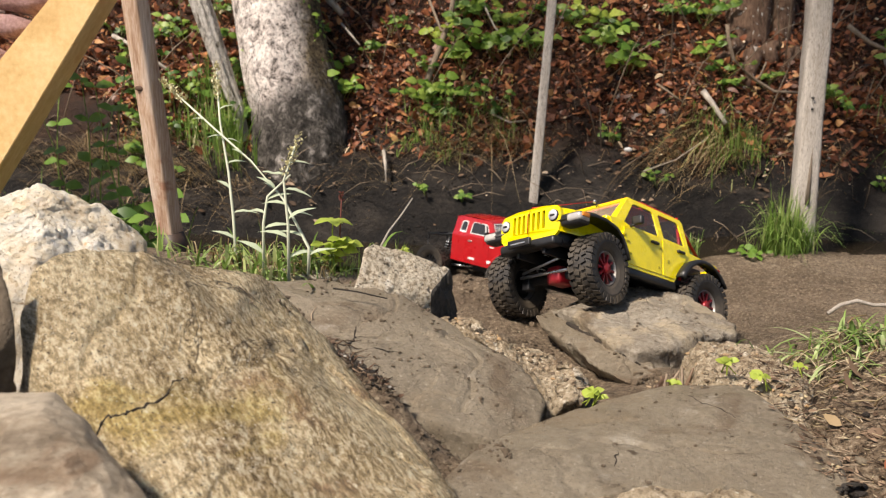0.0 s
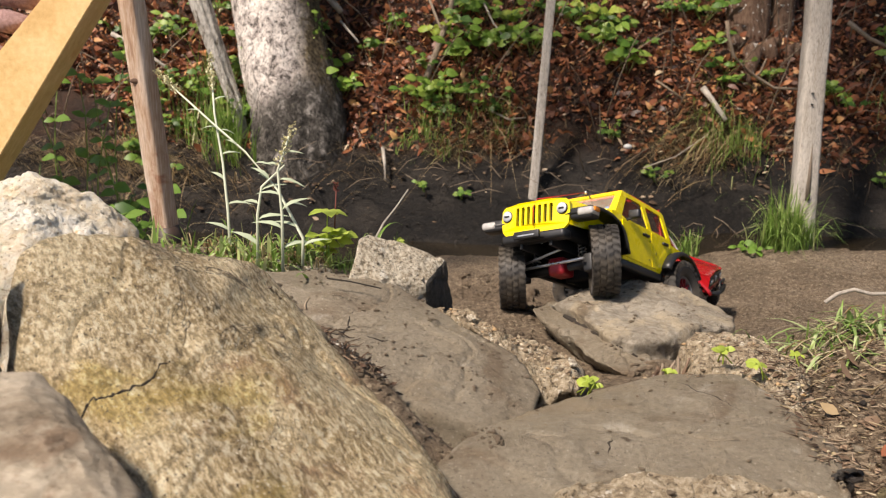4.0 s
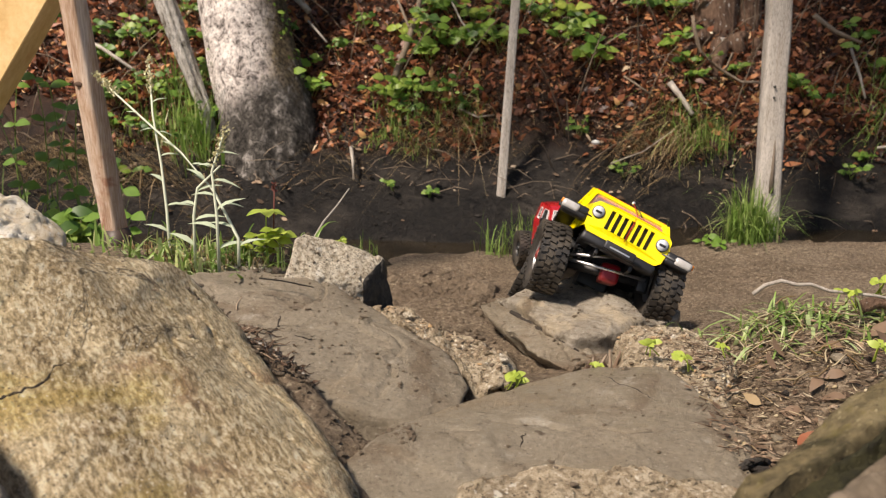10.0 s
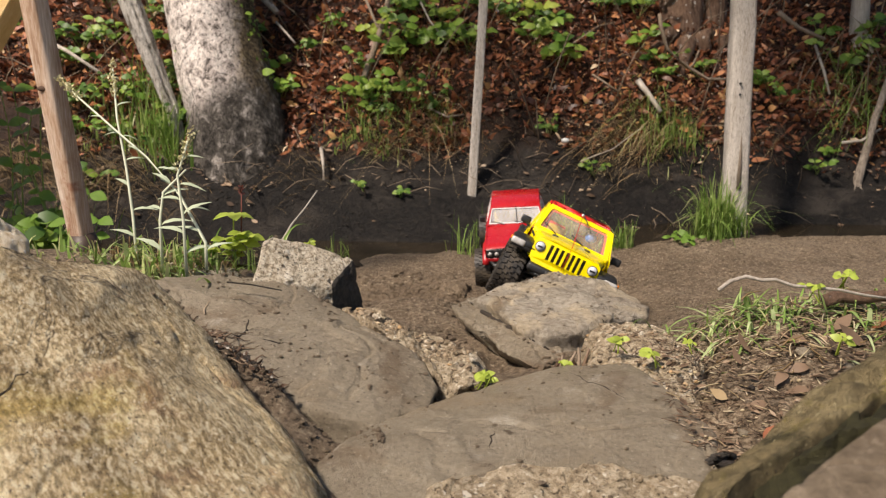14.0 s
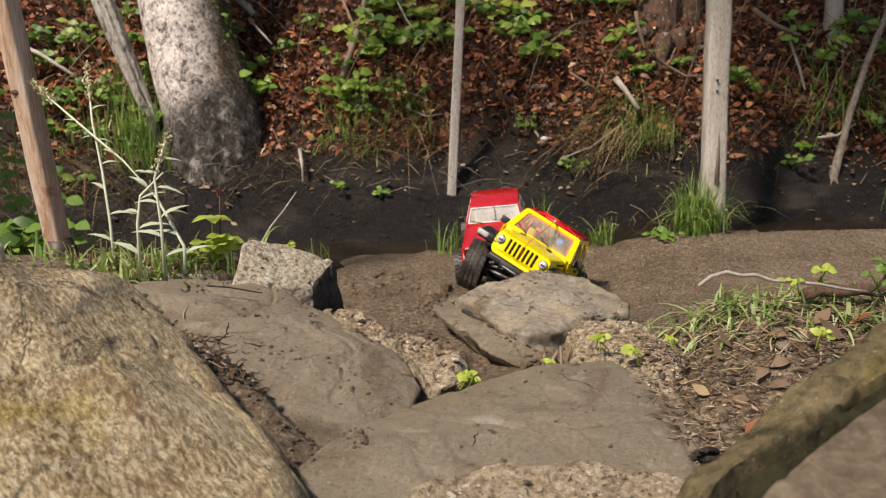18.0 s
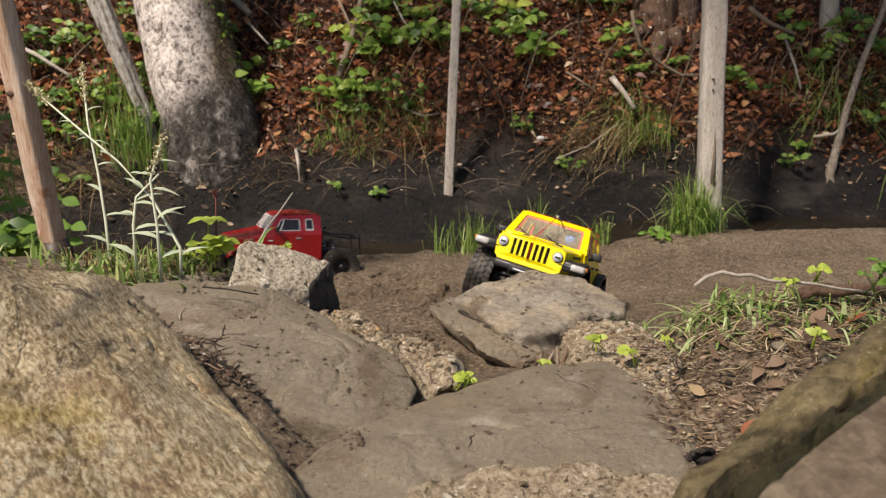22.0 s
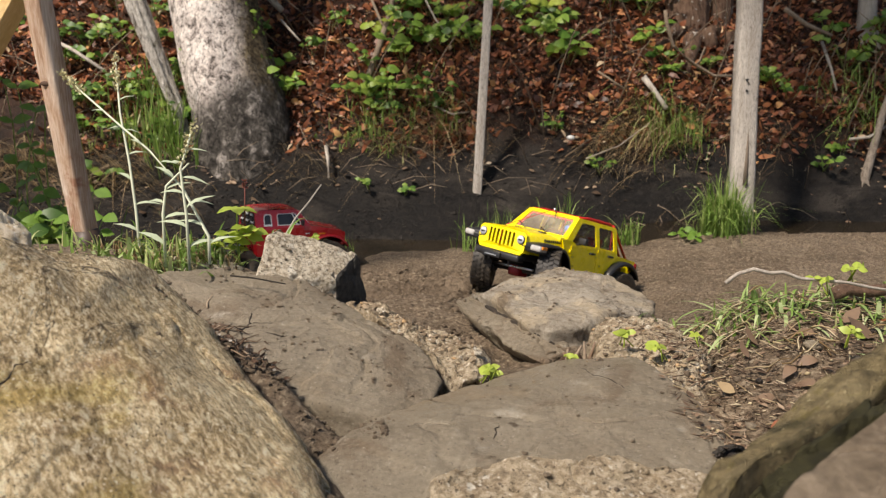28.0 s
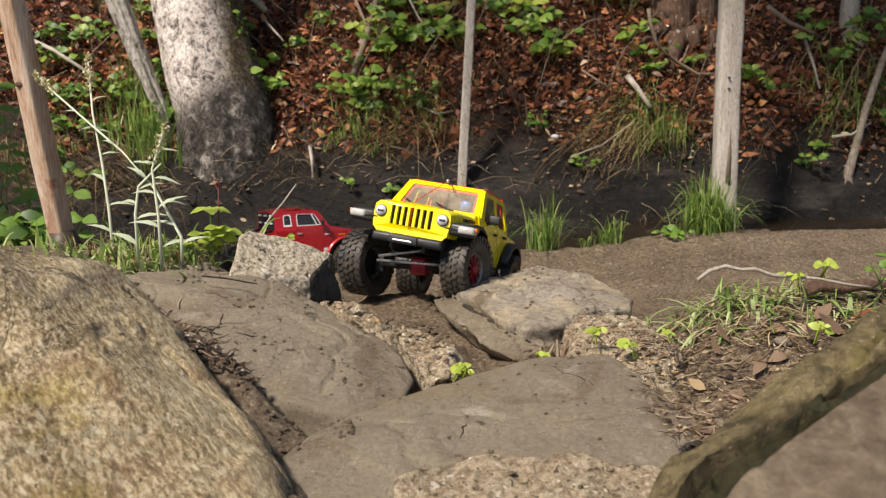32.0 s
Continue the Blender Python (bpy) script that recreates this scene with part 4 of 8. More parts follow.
LAMP_WHITE = plain("lamp_lens", (0.6, 0.62, 0.65), 0.12, coat=0.6)
LAMP_CLEAR = plain("dirty_lamp_lens", (0.5, 0.49, 0.47), 0.15, coat=0.6, dirt=0.5)
AMBER = plain("amber_lens", (0.7, 0.22, 0.02), 0.2)
TAIL_RED = plain("tail_lens", (0.4, 0.01, 0.01), 0.2)
BLUE = plain("blue_plastic", (0.03, 0.2, 0.6), 0.4)
WHITE_TRIM = plain("white_trim", (0.72, 0.72, 0.7), 0.35, dirt=0.1)
DARK_MARK = plain("dark_marking", (0.05, 0.045, 0.03), 0.5)
STICKER = plain("worn_sticker", (0.4, 0.33, 0.02), 0.5)
SEAT = plain("seat_cloth", (0.5, 0.34, 0.03), 0.6)


def glass(name, tint, alpha):
    m, nt, b = mat(name, 0.06, 0.0, 0.6)
    b.inputs["Base Color"].default_value = (*tint, 1)
    n = tex(nt, 14, 4, 0.6)
    nt.links.new(ramp(nt, n, ((0.35, grey(alpha)), (0.75, grey(min(1.0, alpha + 0.25))))), b.inputs["Alpha"])
    bump(nt, b, tex(nt, 45, 3, 0.5), 0.5, 0.004)
    return m


# windscreen tints: cream and white stand in for reflected glare
GLASS = glass("glare_tinted_glass", (0.7, 0.6, 0.45), 0.06)
PALE_GLASS = glass("pale_glare_glass", (0.82, 0.81, 0.78), 0.22)
TRUCK_GLASS = glass("smoked_glass", (0.03, 0.03, 0.032), 0.72)
DARK_GLASS = glass("dark_glass", (0.06, 0.04, 0.03), 0.3)


# ---- helpers of the cars ----
def plate(outer, holes, thick, place):
    """A sheet with openings, from outlines in its plane; place(u, v, w) gives the point at depth w."""
    loops = [outer] + list(holes)
    flat = [p for l in loops for p in l]
    tris = geometry.tessellate_polygon([[Vector((u, v, 0)) for u, v in l] for l in loops])
    n = len(flat)
    verts = [place(u, v, 0) for u, v in flat] + [place(u, v, thick) for u, v in flat]
    faces = [tuple(t) for t in tris] + [tuple(i + n for i in t[::-1]) for t in tris]
    base = 0
    for l in loops:
        k = len(l)
        faces += [(base + i, base + (i + 1) % k, base + (i + 1) % k + n, base + i + n) for i in range(k)]
        base += k
    bm = bmesh.new()
    vs = [bm.verts.new(v) for v in verts]
    for f in faces:
        try:
            bm.faces.new([vs[i] for i in f])
        except ValueError:
            pass
    bmesh.ops.recalc_face_normals(bm, faces=bm.faces)
    return bm


def box(x0, x1, y0, y1, z0, z1, bevel=0.002, taper=None):
    bm = bmesh.new()
    bmesh.ops.create_cube(bm, size=1)
    for v in bm.verts:
        v.co = Vector((x0 if v.co.x < 0 else x1, y0 if v.co.y < 0 else y1, z0 if v.co.z < 0 else z1))
        if taper:
            v.co = taper(v.co)
    if bevel:
        bmesh.ops.bevel(bm, geom=bm.edges[:], offset=bevel, segments=2, affect="EDGES", profile=0.6)
    return bm


def tube(points, r, sides=8):
    v, f = stick_mesh(points, [r] * len(points), sides)
    bm = bmesh.new()
    vs = [bm.verts.new(p) for p in v]
    for t in f:
        bm.faces.new([vs[i] for i in t])
    bmesh.ops.recalc_face_normals(bm, faces=bm.faces)
    return bm


def add(bm, other):
    """Joins another bmesh into bm."""
    me = bpy.data.meshes.new("t")
    other.to_mesh(me)
    other.free()
    bm.from_mesh(me)
    bpy.data.meshes.remove(me)
    return bm


def lathe(profile, n=40):
    """Turns (radius, y) points about the y axis."""
    bm = bmesh.new()
    rings = []
    for r, y in profile:
        rings.append([bm.verts.new((r * math.cos(6.28319 * i / n), y, r * math.sin(6.28319 * i / n))) for i in range(n)])
    for a, b in zip(rings, rings[1:]):
        for i in range(n):
            bm.faces.new((a[i], a[(i + 1) % n], b[(i + 1) % n], b[i]))
    bmesh.ops.recalc_face_normals(bm, faces=bm.faces)
    return bm


def flat_lump(p, size, turn, bm):
    """One tread block."""
    m = turn @ Matrix.Diagonal((*size, 1))
    m.translation = p
    bmesh.ops.create_cube(bm, size=1, matrix=m)


def tyre_mesh(r, w):
    h = w / 2
    bm = lathe([(r * 0.5, -h * 0.72), (r * 0.58, -h * 0.86), (r * 0.74, -h), (r * 0.88, -h * 0.97), (r * 0.94, -h * 0.8), (r * 0.955, -h * 0.3), (r * 0.955, h * 0.3), (r * 0.94, h * 0.8),
                (r * 0.88, h * 0.97), (r * 0.74, h), (r * 0.58, h * 0.86), (r * 0.5, h * 0.72), (r * 0.46, h * 0.3), (r * 0.46, -h * 0.3), (r * 0.5, -h * 0.72)], 44)
    rnd = random.Random(4)
    for i in range(30):
        for k, (y, sx, sy, lean) in enumerate(((-0.74, 0.0092, 0.012, 0.25), (-0.25, 0.0075, 0.01, -0.3), (0.25, 0.0075, 0.01, 0.3), (0.74, 0.0092, 0.012, -0.25))):
            a = 6.28319 * (i + (0.5 if k % 2 else 0.0)) / 30
            turn = Matrix.Rotation(-a, 4, "Y") @ Matrix.Rotation(lean + rnd.uniform(-0.1, 0.1), 4, "X")
            rr = r * (0.965 if abs(y) < 0.5 else 0.95)
            flat_lump(Vector((rr * math.cos(a), y * h, rr * math.sin(a))), (0.0055, sy * rnd.uniform(0.75, 1.05), sx * rnd.uniform(0.7, 0.95)), turn, bm)
        a = 6.28319 * (i + 0.25) / 30
        for s in (-1, 1):
            flat_lump(Vector((r * 0.89 * math.cos(a), s * h * 0.97, r * 0.89 * math.sin(a))), (0.011, 0.003, 0.006), Matrix.Rotation(-a, 4, "Y"), bm)
    return bm


def wheel(parent, side, r, w, spoke_mat, ring_mat, label):
    """A wheel about its own y axis: the tyre, and in it the rim with its ring, spokes and cap."""
    hub = part("wheel", lathe([(r * 0.47, -w * 0.36), (r * 0.44, -w * 0.3), (r * 0.42, 0), (r * 0.44, w * 0.3), (r * 0.47, w * 0.36)], 36), ring_mat, parent, label)
    part("tyre", tyre_mesh(r, w), RUBBER, hub, "muddy black knobbly tyre", smooth=False)
    y = side * w * 0.3
    part("ring", lathe([(r * 0.49, y), (r * 0.49, y + side * 0.002), (r * 0.466, y + side * 0.002), (r * 0.46, y), (r * 0.49, y)], 36), ring_mat, hub)
    bm = bmesh.new()
    for i in range(10):
        a = 6.28319 * i / 10
        m = Matrix.Rotation(-a, 4, "Y") @ Matrix.Translation((r * 0.26, y - side * 0.002, 0))
        bmesh.ops.create_cube(bm, size=1, matrix=m @ Matrix.Diagonal((r * 0.36, 0.004, r * 0.06, 1)))
    part("spokes", bm, spoke_mat, hub, smooth=False)
    # black discs added so the wheel stays dark behind its spokes
    part("backing_disc", lathe([(0.0005, y - side * 0.008), (r * 0.43, y - side * 0.008)], 24), BLACK, hub)
    part("inner_cover", lathe([(0.0005, -y * 0.2), (r * 0.3, -y * 0.2), (r * 0.44, -y * 0.5), (r * 0.47, -y * 1.2)], 24), BLACK, hub)
    part("hub_cap", lathe([(r * 0.15, y - side * 0.003), (r * 0.15, y + side * 0.004), (r * 0.09, y + side * 0.006), (0.0005, y + side * 0.006)], 16), spoke_mat, hub)
    return hub


def shock(parent, a, b, mat_spring):
    a, b = Vector(a), Vector(b)
    d = (b - a)
    part("damper", add(tube([a, b], 0.0035, 8), tube([a.lerp(b, 0.5), b], 0.006, 10)), BLACK, parent)
    u = d.normalized().orthogonal().normalized()
    w = d.normalized().cross(u)
    pts = [a.lerp(b, 0.12 + 0.75 * i / 70) + (u * math.cos(i * 0.63) + w * math.sin(i * 0.63)) * 0.0075 for i in range(71)]
    part("spring", tube(pts, 0.0012, 5), mat_spring, parent)


def arc(cx, cz, r, a0, a1, n=14):
    return [(cx + r * math.cos(radians(a0 + (a1 - a0) * i / n)), cz + r * math.sin(radians(a0 + (a1 - a0) * i / n))) for i in range(n + 1)]


def flare(cx, cz, prof, y_in, y_out, drop, side):
    """A wheel-arch flare: a rounded lip that follows the arch."""
    bm = bmesh.new()
    rows = []
    for i, (x, z) in enumerate(prof):
        d = Vector((x - cx, 0, z - cz)).normalized()
        p = Vector((x, 0, z))
        row = [p + Vector((0, side * y_in, 0)), p + Vector((0, side * (y_out - 0.004), 0)) + d * 0.001, p + Vector((0, side * y_out, 0)) - d * 0.003,
               p + Vector((0, side * y_out, 0)) - d * drop, p + Vector((0, side * (y_out - 0.004), 0)) - d * drop, p + Vector((0, side * (y_out - 0.004), 0)) - d * 0.004, p + Vector((0, side * y_in, 0)) - d * 0.004]
        rows.append([bm.verts.new(q) for q in row])
    for a, b in zip(rows, rows[1:]):
        for k in range(7):
            bm.faces.new((a[k], a[(k + 1) % 7], b[(k + 1) % 7], b[k]))
    bm.faces.new(rows[0][::-1])
    bm.faces.new(rows[-1])
    bmesh.ops.recalc_face_normals(bm, faces=bm.faces)
    return bm


def axle(parent, x, half, diff_mat, name="axle"):
    ax = part(name, tube([(x, -half, 0), (x, half, 0)], 0.008, 12), BLACK, parent)
    part("differential", box(x - 0.02, x + 0.021, -0.006, 0.026, -0.017, 0.016, 0.007), diff_mat, ax)
    for s in (-1, 1):
        part("knuckle", box(x - 0.009, x + 0.009, s * half - 0.009, s * half + 0.009, -0.016, 0.016, 0.003), BLACK, ax)
    return ax


# ---- the yellow toy off-roader ----
AXLES = {1: 0.132, -1: -0.157}
jeep = tagged(new("toy_off_roader"), "bright yellow four-door toy off-roader with red roll cage on muddy tyres", "toy car")


def side_y(z):
    return 0.095 if z < 0.096 else 0.095 - (z - 0.096) * 0.27


for s in (1, -1):
    def on_side(u, v, w, s=s):
        return Vector((u, s * (side_y(v) - w), v))
    outline = [(0.1, 0.11), (0.083, 0.1125), (0.033, 0.166), (-0.122, 0.161), (-0.128, 0.155), (-0.13, 0.094), (-0.215, 0.087), (-0.222, 0.08), (-0.222, 0.048)]
    outline += arc(-0.1565, 0.0, 0.079, 143, 30, 12) + [(-0.08, 0.028), (0.064, 0.028), (0.072, 0.05), (0.084, 0.074)]
    holes = [[(0.061, 0.11), (0.024, 0.153), (0.018, 0.156), (-0.03, 0.155), (-0.035, 0.151), (-0.037, 0.108), (-0.033, 0.105), (0.05, 0.106)],
             [(-0.052, 0.106), (-0.05, 0.151), (-0.054, 0.154), (-0.108, 0.152), (-0.113, 0.147), (-0.116, 0.107), (-0.112, 0.104)]]
    side = part("body_side", plate(outline, holes, 0.003, on_side), YELLOW, jeep, smooth=False)
    for h in holes:
        pane = part("side_window", plate(h, [], 0.001, lambda u, v, w, s=s: Vector((u, s * (side_y(v) - 0.0015 - w), v))), DARK_GLASS, side, "tinted side window", smooth=False)
        pane.visible_shadow = False
    doors = [[(0.06, 0.034), (0.066, 0.1), (-0.04, 0.1), (-0.04, 0.034)], [(-0.046, 0.034), (-0.046, 0.1), (-0.122, 0.1), (-0.122, 0.086), (-0.1, 0.06), (-0.082, 0.034)]]
    for d, hx in zip(doors, (-0.02, -0.099)):
        door = part("door", plate(d, [], 0.0014, lambda u, v, w, s=s: Vector((u, s * (side_y(v) + w), v))), YELLOW, jeep, smooth=False)
        y = s * 0.0975
        part("handle", box(hx - 0.0105, hx + 0.0105, y - 0.0025, y + 0.0025, 0.0865, 0.0915, 0.0012), BLACK, door, "black door handle")
    part("hinge", box(0.063, 0.071, s * 0.0955 - 0.002, s * 0.0955 + 0.002, 0.083, 0.09, 0.001), YELLOW, jeep)
    part("hinge", box(0.063, 0.071, s * 0.0955 - 0.002, s * 0.0955 + 0.002, 0.045, 0.052, 0.001), YELLOW, jeep)
    part("sill", box(-0.085, 0.07, s * 0.088 - 0.008, s * 0.088 + 0.008, 0.014, 0.028, 0.004), BLACK, jeep, "black rock slider under the doors")
    prof = [(0.205, 0.079), (0.2, 0.085), (0.185, 0.091), (0.16, 0.094), (0.13, 0.093), (0.103, 0.086), (0.085, 0.072), (0.073, 0.052), (0.066, 0.034)]
    part("front_flare", flare(0.132, 0.01, prof, 0.062, 0.113, 0.007, s), BLACK, jeep, "black front wheel-arch flare")
    prof = arc(-0.1565, 0.0, 0.083, 148, 28, 12)
    part("rear_flare", flare(-0.1565, 0.0, prof, 0.09, 0.114, 0.008, s), BLACK, jeep, "black rear wheel-arch flare")
    part("lamp_housing", box(0.176, 0.203, s * 0.091 - 0.022, s * 0.091 + 0.022, 0.069, 0.09, 0.005), BLACK, jeep)
    lamp = part("fender_lamp", box(0.178, 0.206, s * 0.1 - 0.015, s * 0.1 + 0.015, 0.0735, 0.0875, 0.005), LAMP_CLEAR, jeep, "clear fender lamp")
    part("indicator", box(0.183, 0.2, s * 0.1155 - 0.002, s * 0.1155 + 0.002, 0.08, 0.087, 0.001), AMBER, lamp, "amber side indicator")
    mirror = part("mirror", box(0.036, 0.046, s * 0.106 - 0.011, s * 0.106 + 0.011, 0.106, 0.122, 0.003), BLACK, jeep, "black wing mirror")
    part("mirror_arm", tube([(0.045, s * 0.092, 0.104), (0.042, s * 0.103, 0.108)], 0.0025, 6), BLACK, mirror)
    part("mirror_glass", box(0.0345, 0.036, s * 0.106 - 0.0085, s * 0.106 + 0.0085, 0.1085, 0.1195, 0.0), CHROME, mirror, smooth=False)
    part("tail_lamp", box(-0.227, -0.214, s * 0.089 - 0.008, s * 0.089 + 0.008, 0.058, 0.082, 0.002), TAIL_RED, jeep, "dark red tail lamp")
    part("tail_corner", box(-0.226, -0.2, s * 0.093 - 0.004, s * 0.093 + 0.004, 0.028, 0.056, 0.004), BLACK, jeep)
    # worn stickers on the doors, as bars
    for x0, z0, w, h in ((0.062, 0.073, 0.01, 0.003), (0.058, 0.052, 0.012, 0.003), (0.064, 0.049, 0.006, 0.006), (-0.036, 0.08, 0.006, 0.003), (-0.058, 0.06, 0.006, 0.005), (-0.03, 0.044, 0.005, 0.003)):
        part("sticker", box(x0 - w, x0, s * 0.0966 - 0.0004, s * 0.0966 + 0.0004, z0, z0 + h, 0), STICKER, jeep, smooth=False)
    # worn lettering along the bonnet side, as bars
    for k in range(8):
        x = 0.147 - 0.0068 * k
        y = s * (0.067 + 0.018 * (0.203 - x) / 0.128 + 0.0014)
        part("hood_marking", box(x - 0.0046, x, y - 0.0006, y + 0.0006, 0.0965 + 0.0003 * k, 0.1022 + 0.0003 * k, 0, lambda c, x=x: Vector((c.x + 0.12 * (c.z - 0.1), c.y, c.z))), DARK_MARK, jeep, smooth=False)


bm = bmesh.new()
rows = []
for i in range(9):
    f = i / 8
    x = 0.203 - 0.128 * f
    half, top = 0.067 + 0.018 * f, 0.1095 + 0.003 * f - 0.005 * max(0.0, 1 - f * 5)
    row = []
    for t in np.linspace(-1, 1, 13):
        y = half * t
        z = top + 0.0025 * (1 - t * t) + (0.002 if abs(t) < 0.42 else 0.0)
        row.append(bm.verts.new((x, y, z - (0.004 if abs(t) > 0.98 else 0))))
    row = [bm.verts.new((x, -half - 0.001, 0.062))] + row + [bm.verts.new((x, half + 0.001, 0.062))]
    rows.append(row)
for a, b in zip(rows, rows[1:]):
    for k in range(len(a) - 1):
        bm.faces.new((a[k], b[k], b[k + 1], a[k + 1]))
bm.faces.new(rows[-1])
hood = part("hood", bm, YELLOW, jeep, "yellow bonnet with raised centre")
for y in (0.036, -0.036):
    part("hood_vent", box(0.112, 0.128, y - 0.0065, y + 0.0065, 0.11, 0.1165, 0.001, lambda c: Vector((c.x - 0.25 * abs(c.y), c.y, c.z))), BLACK, hood, "slanted black bonnet vent")
# grille with seven slots
def on_front(u, v, w):
    return Vector((0.2075 - w - 0.004 * (u / 0.07) ** 2 - 0.12 * max(0.0, v - 0.1) ** 1.0 * 0.4, u, v))


gr = [(-0.06, 0.056), (0.06, 0.056), (0.068, 0.064), (0.0705, 0.085), (0.069, 0.102), (0.062, 0.1085), (0.03, 0.112), (-0.03, 0.112), (-0.062, 0.1085), (-0.069, 0.102), (-0.0705, 0.085), (-0.068, 0.064)]
slots = [[(y - 0.0033, 0.071), (y + 0.0033, 0.071), (y + 0.0033, 0.1035), (y - 0.0033, 0.1035)] for y in np.arange(-0.0345, 0.0346, 0.0115)]
grille = part("grille", plate(gr, slots, 0.006, on_front), YELLOW, jeep, "yellow seven-slot grille", smooth=False)
part("grille_back", box(0.19, 0.198, -0.06, 0.06, 0.06, 0.1055, 0), BLACK, grille, smooth=False)
for s in (1, -1):
    lamp = part("headlight", tube([(0.196, s * 0.0565, 0.091), (0.207, s * 0.0565, 0.091)], 0.0104, 22), BLACK, jeep, "round headlight")
    part("lens", tube([(0.205, s * 0.0565, 0.091), (0.2085, s * 0.0565, 0.091)], 0.0092, 22), LAMP_WHITE, lamp, "clear round lens")
    part("lens_mark", box(0.208, 0.2092, s * 0.0565 - 0.0055, s * 0.0565 + 0.0055, 0.0885, 0.0925, 0.001), BLACK, lamp, smooth=False)
# windscreen
def on_screen(u, v, w):
    f = v
    half = 0.086 - 0.012 * f
    n = Vector((0.717, 0, 0.697)) * w
    return Vector((0.083 - 0.054 * f, u * half, 0.1125 + 0.0555 * f)) - n


frame_out = [(-1, 0), (1, 0), (1, 0.9), (0.94, 1), (-0.94, 1), (-1, 0.9)]
pane_out = [(-0.87, 0.1), (0.87, 0.1), (0.86, 0.8), (0.82, 0.86), (-0.82, 0.86), (-0.86, 0.8)]
screen = part("windscreen_frame", plate(frame_out, [pane_out], 0.005, on_screen), YELLOW, jeep, smooth=False)
pane = part("windscreen", plate(pane_out, [], 0.001, lambda u, v, w: on_screen(u, v, w + 0.002)), GLASS, screen, "windscreen with glare in its pale tint", smooth=False)
pane.visible_shadow = False
trim_in = [(u * 0.93, 0.5 + (v - 0.5) * 0.88) for u, v in pane_out]
part("screen_trim", plate(pane_out, [trim_in], 0.001, lambda u, v, w: on_screen(u, v, w + 0.0045)), RED_TUBE, screen, "red windscreen surround", smooth=False)
for y in (0.03, -0.035):
    part("wiper", tube([on_screen(y / 0.086, 0.03, -0.002), on_screen(y / 0.086 - 0.4, 0.25, -0.002)], 0.0011, 5), BLACK, screen)
part("cowl", box(0.074, 0.1, -0.084, 0.084, 0.1, 0.1145, 0.003), YELLOW, jeep)
# inside
part("floor_pan", box(-0.215, 0.09, -0.088, 0.088, 0.028, 0.036, 0.002), BLACK, jeep)
part("bulkhead", box(0.075, 0.082, -0.084, 0.084, 0.036, 0.105, 0.001), BLACK, jeep)
part("dashboard", box(0.045, 0.074, -0.078, 0.078, 0.08, 0.103, 0.005), SEAT, jeep)
for x in (-0.005, -0.085):
    for y in (0.036, -0.036):
        seat = part("seat", box(x - 0.025, x + 0.025, y - 0.022, y + 0.022, 0.036, 0.066, 0.006), SEAT, jeep)
        part("backrest", box(x - 0.03, x - 0.018, y - 0.021, y + 0.021, 0.06, 0.125, 0.005), SEAT if x > -0.05 else RED_TUBE, seat)
bm = bmesh.new()
bmesh.ops.create_uvsphere(bm, u_segments=14, v_segments=10, radius=0.013, matrix=Matrix.Translation((0.01, 0.038, 0.135)))
part("blue_ball", bm, BLUE, jeep, "small blue ball behind the windscreen")
part("tailgate", box(-0.222, -0.217, -0.088, 0.088, 0.05, 0.082, 0.002), YELLOW, jeep)
part("rear_bumper", box(-0.235, -0.222, -0.075, 0.075, 0.03, 0.05, 0.004), BLACK, jeep)
# roll cage
cage = tagged(new("roll_cage"), "red tubular roll cage")
cage.parent = jeep
for s in (1, -1):
    part("tube", tube([(0.03, s * 0.066, 0.164), (-0.02, s * 0.066, 0.169), (-0.115, s * 0.066, 0.166), (-0.135, s * 0.066, 0.158), (-0.212, s * 0.068, 0.088)], 0.0034, 8), RED_TUBE, cage)
    part("tube", tube([(-0.12, s * 0.072, 0.166), (-0.118, s * 0.08, 0.1), (-0.118, s * 0.08, 0.04)], 0.003, 8), RED_TUBE, cage)
    part("tube", tube([(-0.135, s * 0.058, 0.157), (-0.19, s * 0.062, 0.092)], 0.0028, 8), RED_TUBE, cage)
    part("tube", tube([(0.072, s * 0.07, 0.112), (0.028, s * 0.066, 0.163)], 0.0028, 8), RED_TUBE, cage)
for x in (0.027, -0.035, -0.115):
    part("tube", tube([(x, -0.066, 0.166), (x, 0.066, 0.166)], 0.003, 8), RED_TUBE, cage)
part("tube", tube([(0.027, -0.066, 0.167), (-0.115, 0.0, 0.168), (0.027, 0.066, 0.167)], 0.0026, 8), RED_TUBE, cage)
part("tube", tube([(-0.035, -0.066, 0.167), (-0.115, 0.066, 0.167)], 0.0026, 8), RED_TUBE, cage)
part("cage_top", box(-0.112, 0.024, -0.058, 0.058, 0.1605, 0.1625, 0.0005), RED_TUBE, cage, "red soft top under the cage tubes")
# bumper, winch and cord
bumper = part("front_bumper", box(0.198, 0.224, -0.064, 0.064, 0.039, 0.055, 0.005, lambda c: Vector((c.x - 0.012 * (abs(c.y) > 0.05), c.y, c.z))), BLACK, jeep, "black front bumper")
part("winch_plate", box(0.224, 0.231, -0.026, 0.026, 0.039, 0.053, 0.002), BLACK, bumper)
part("fairlead", box(0.2305, 0.2325, -0.017, 0.017, 0.043, 0.0455, 0.0005), CHROME, bumper, smooth=False)
part("winch_cord", tube([(0.2095, 0.0005, 0.066), (0.21, 0.001, 0.1), (0.2, 0.001, 0.117), (0.12, 0.0005, 0.144), (0.038, 0.0, 0.1725)], 0.0008, 6), RED_TUBE, jeep, "taut red winch cord from grille to roof hook")
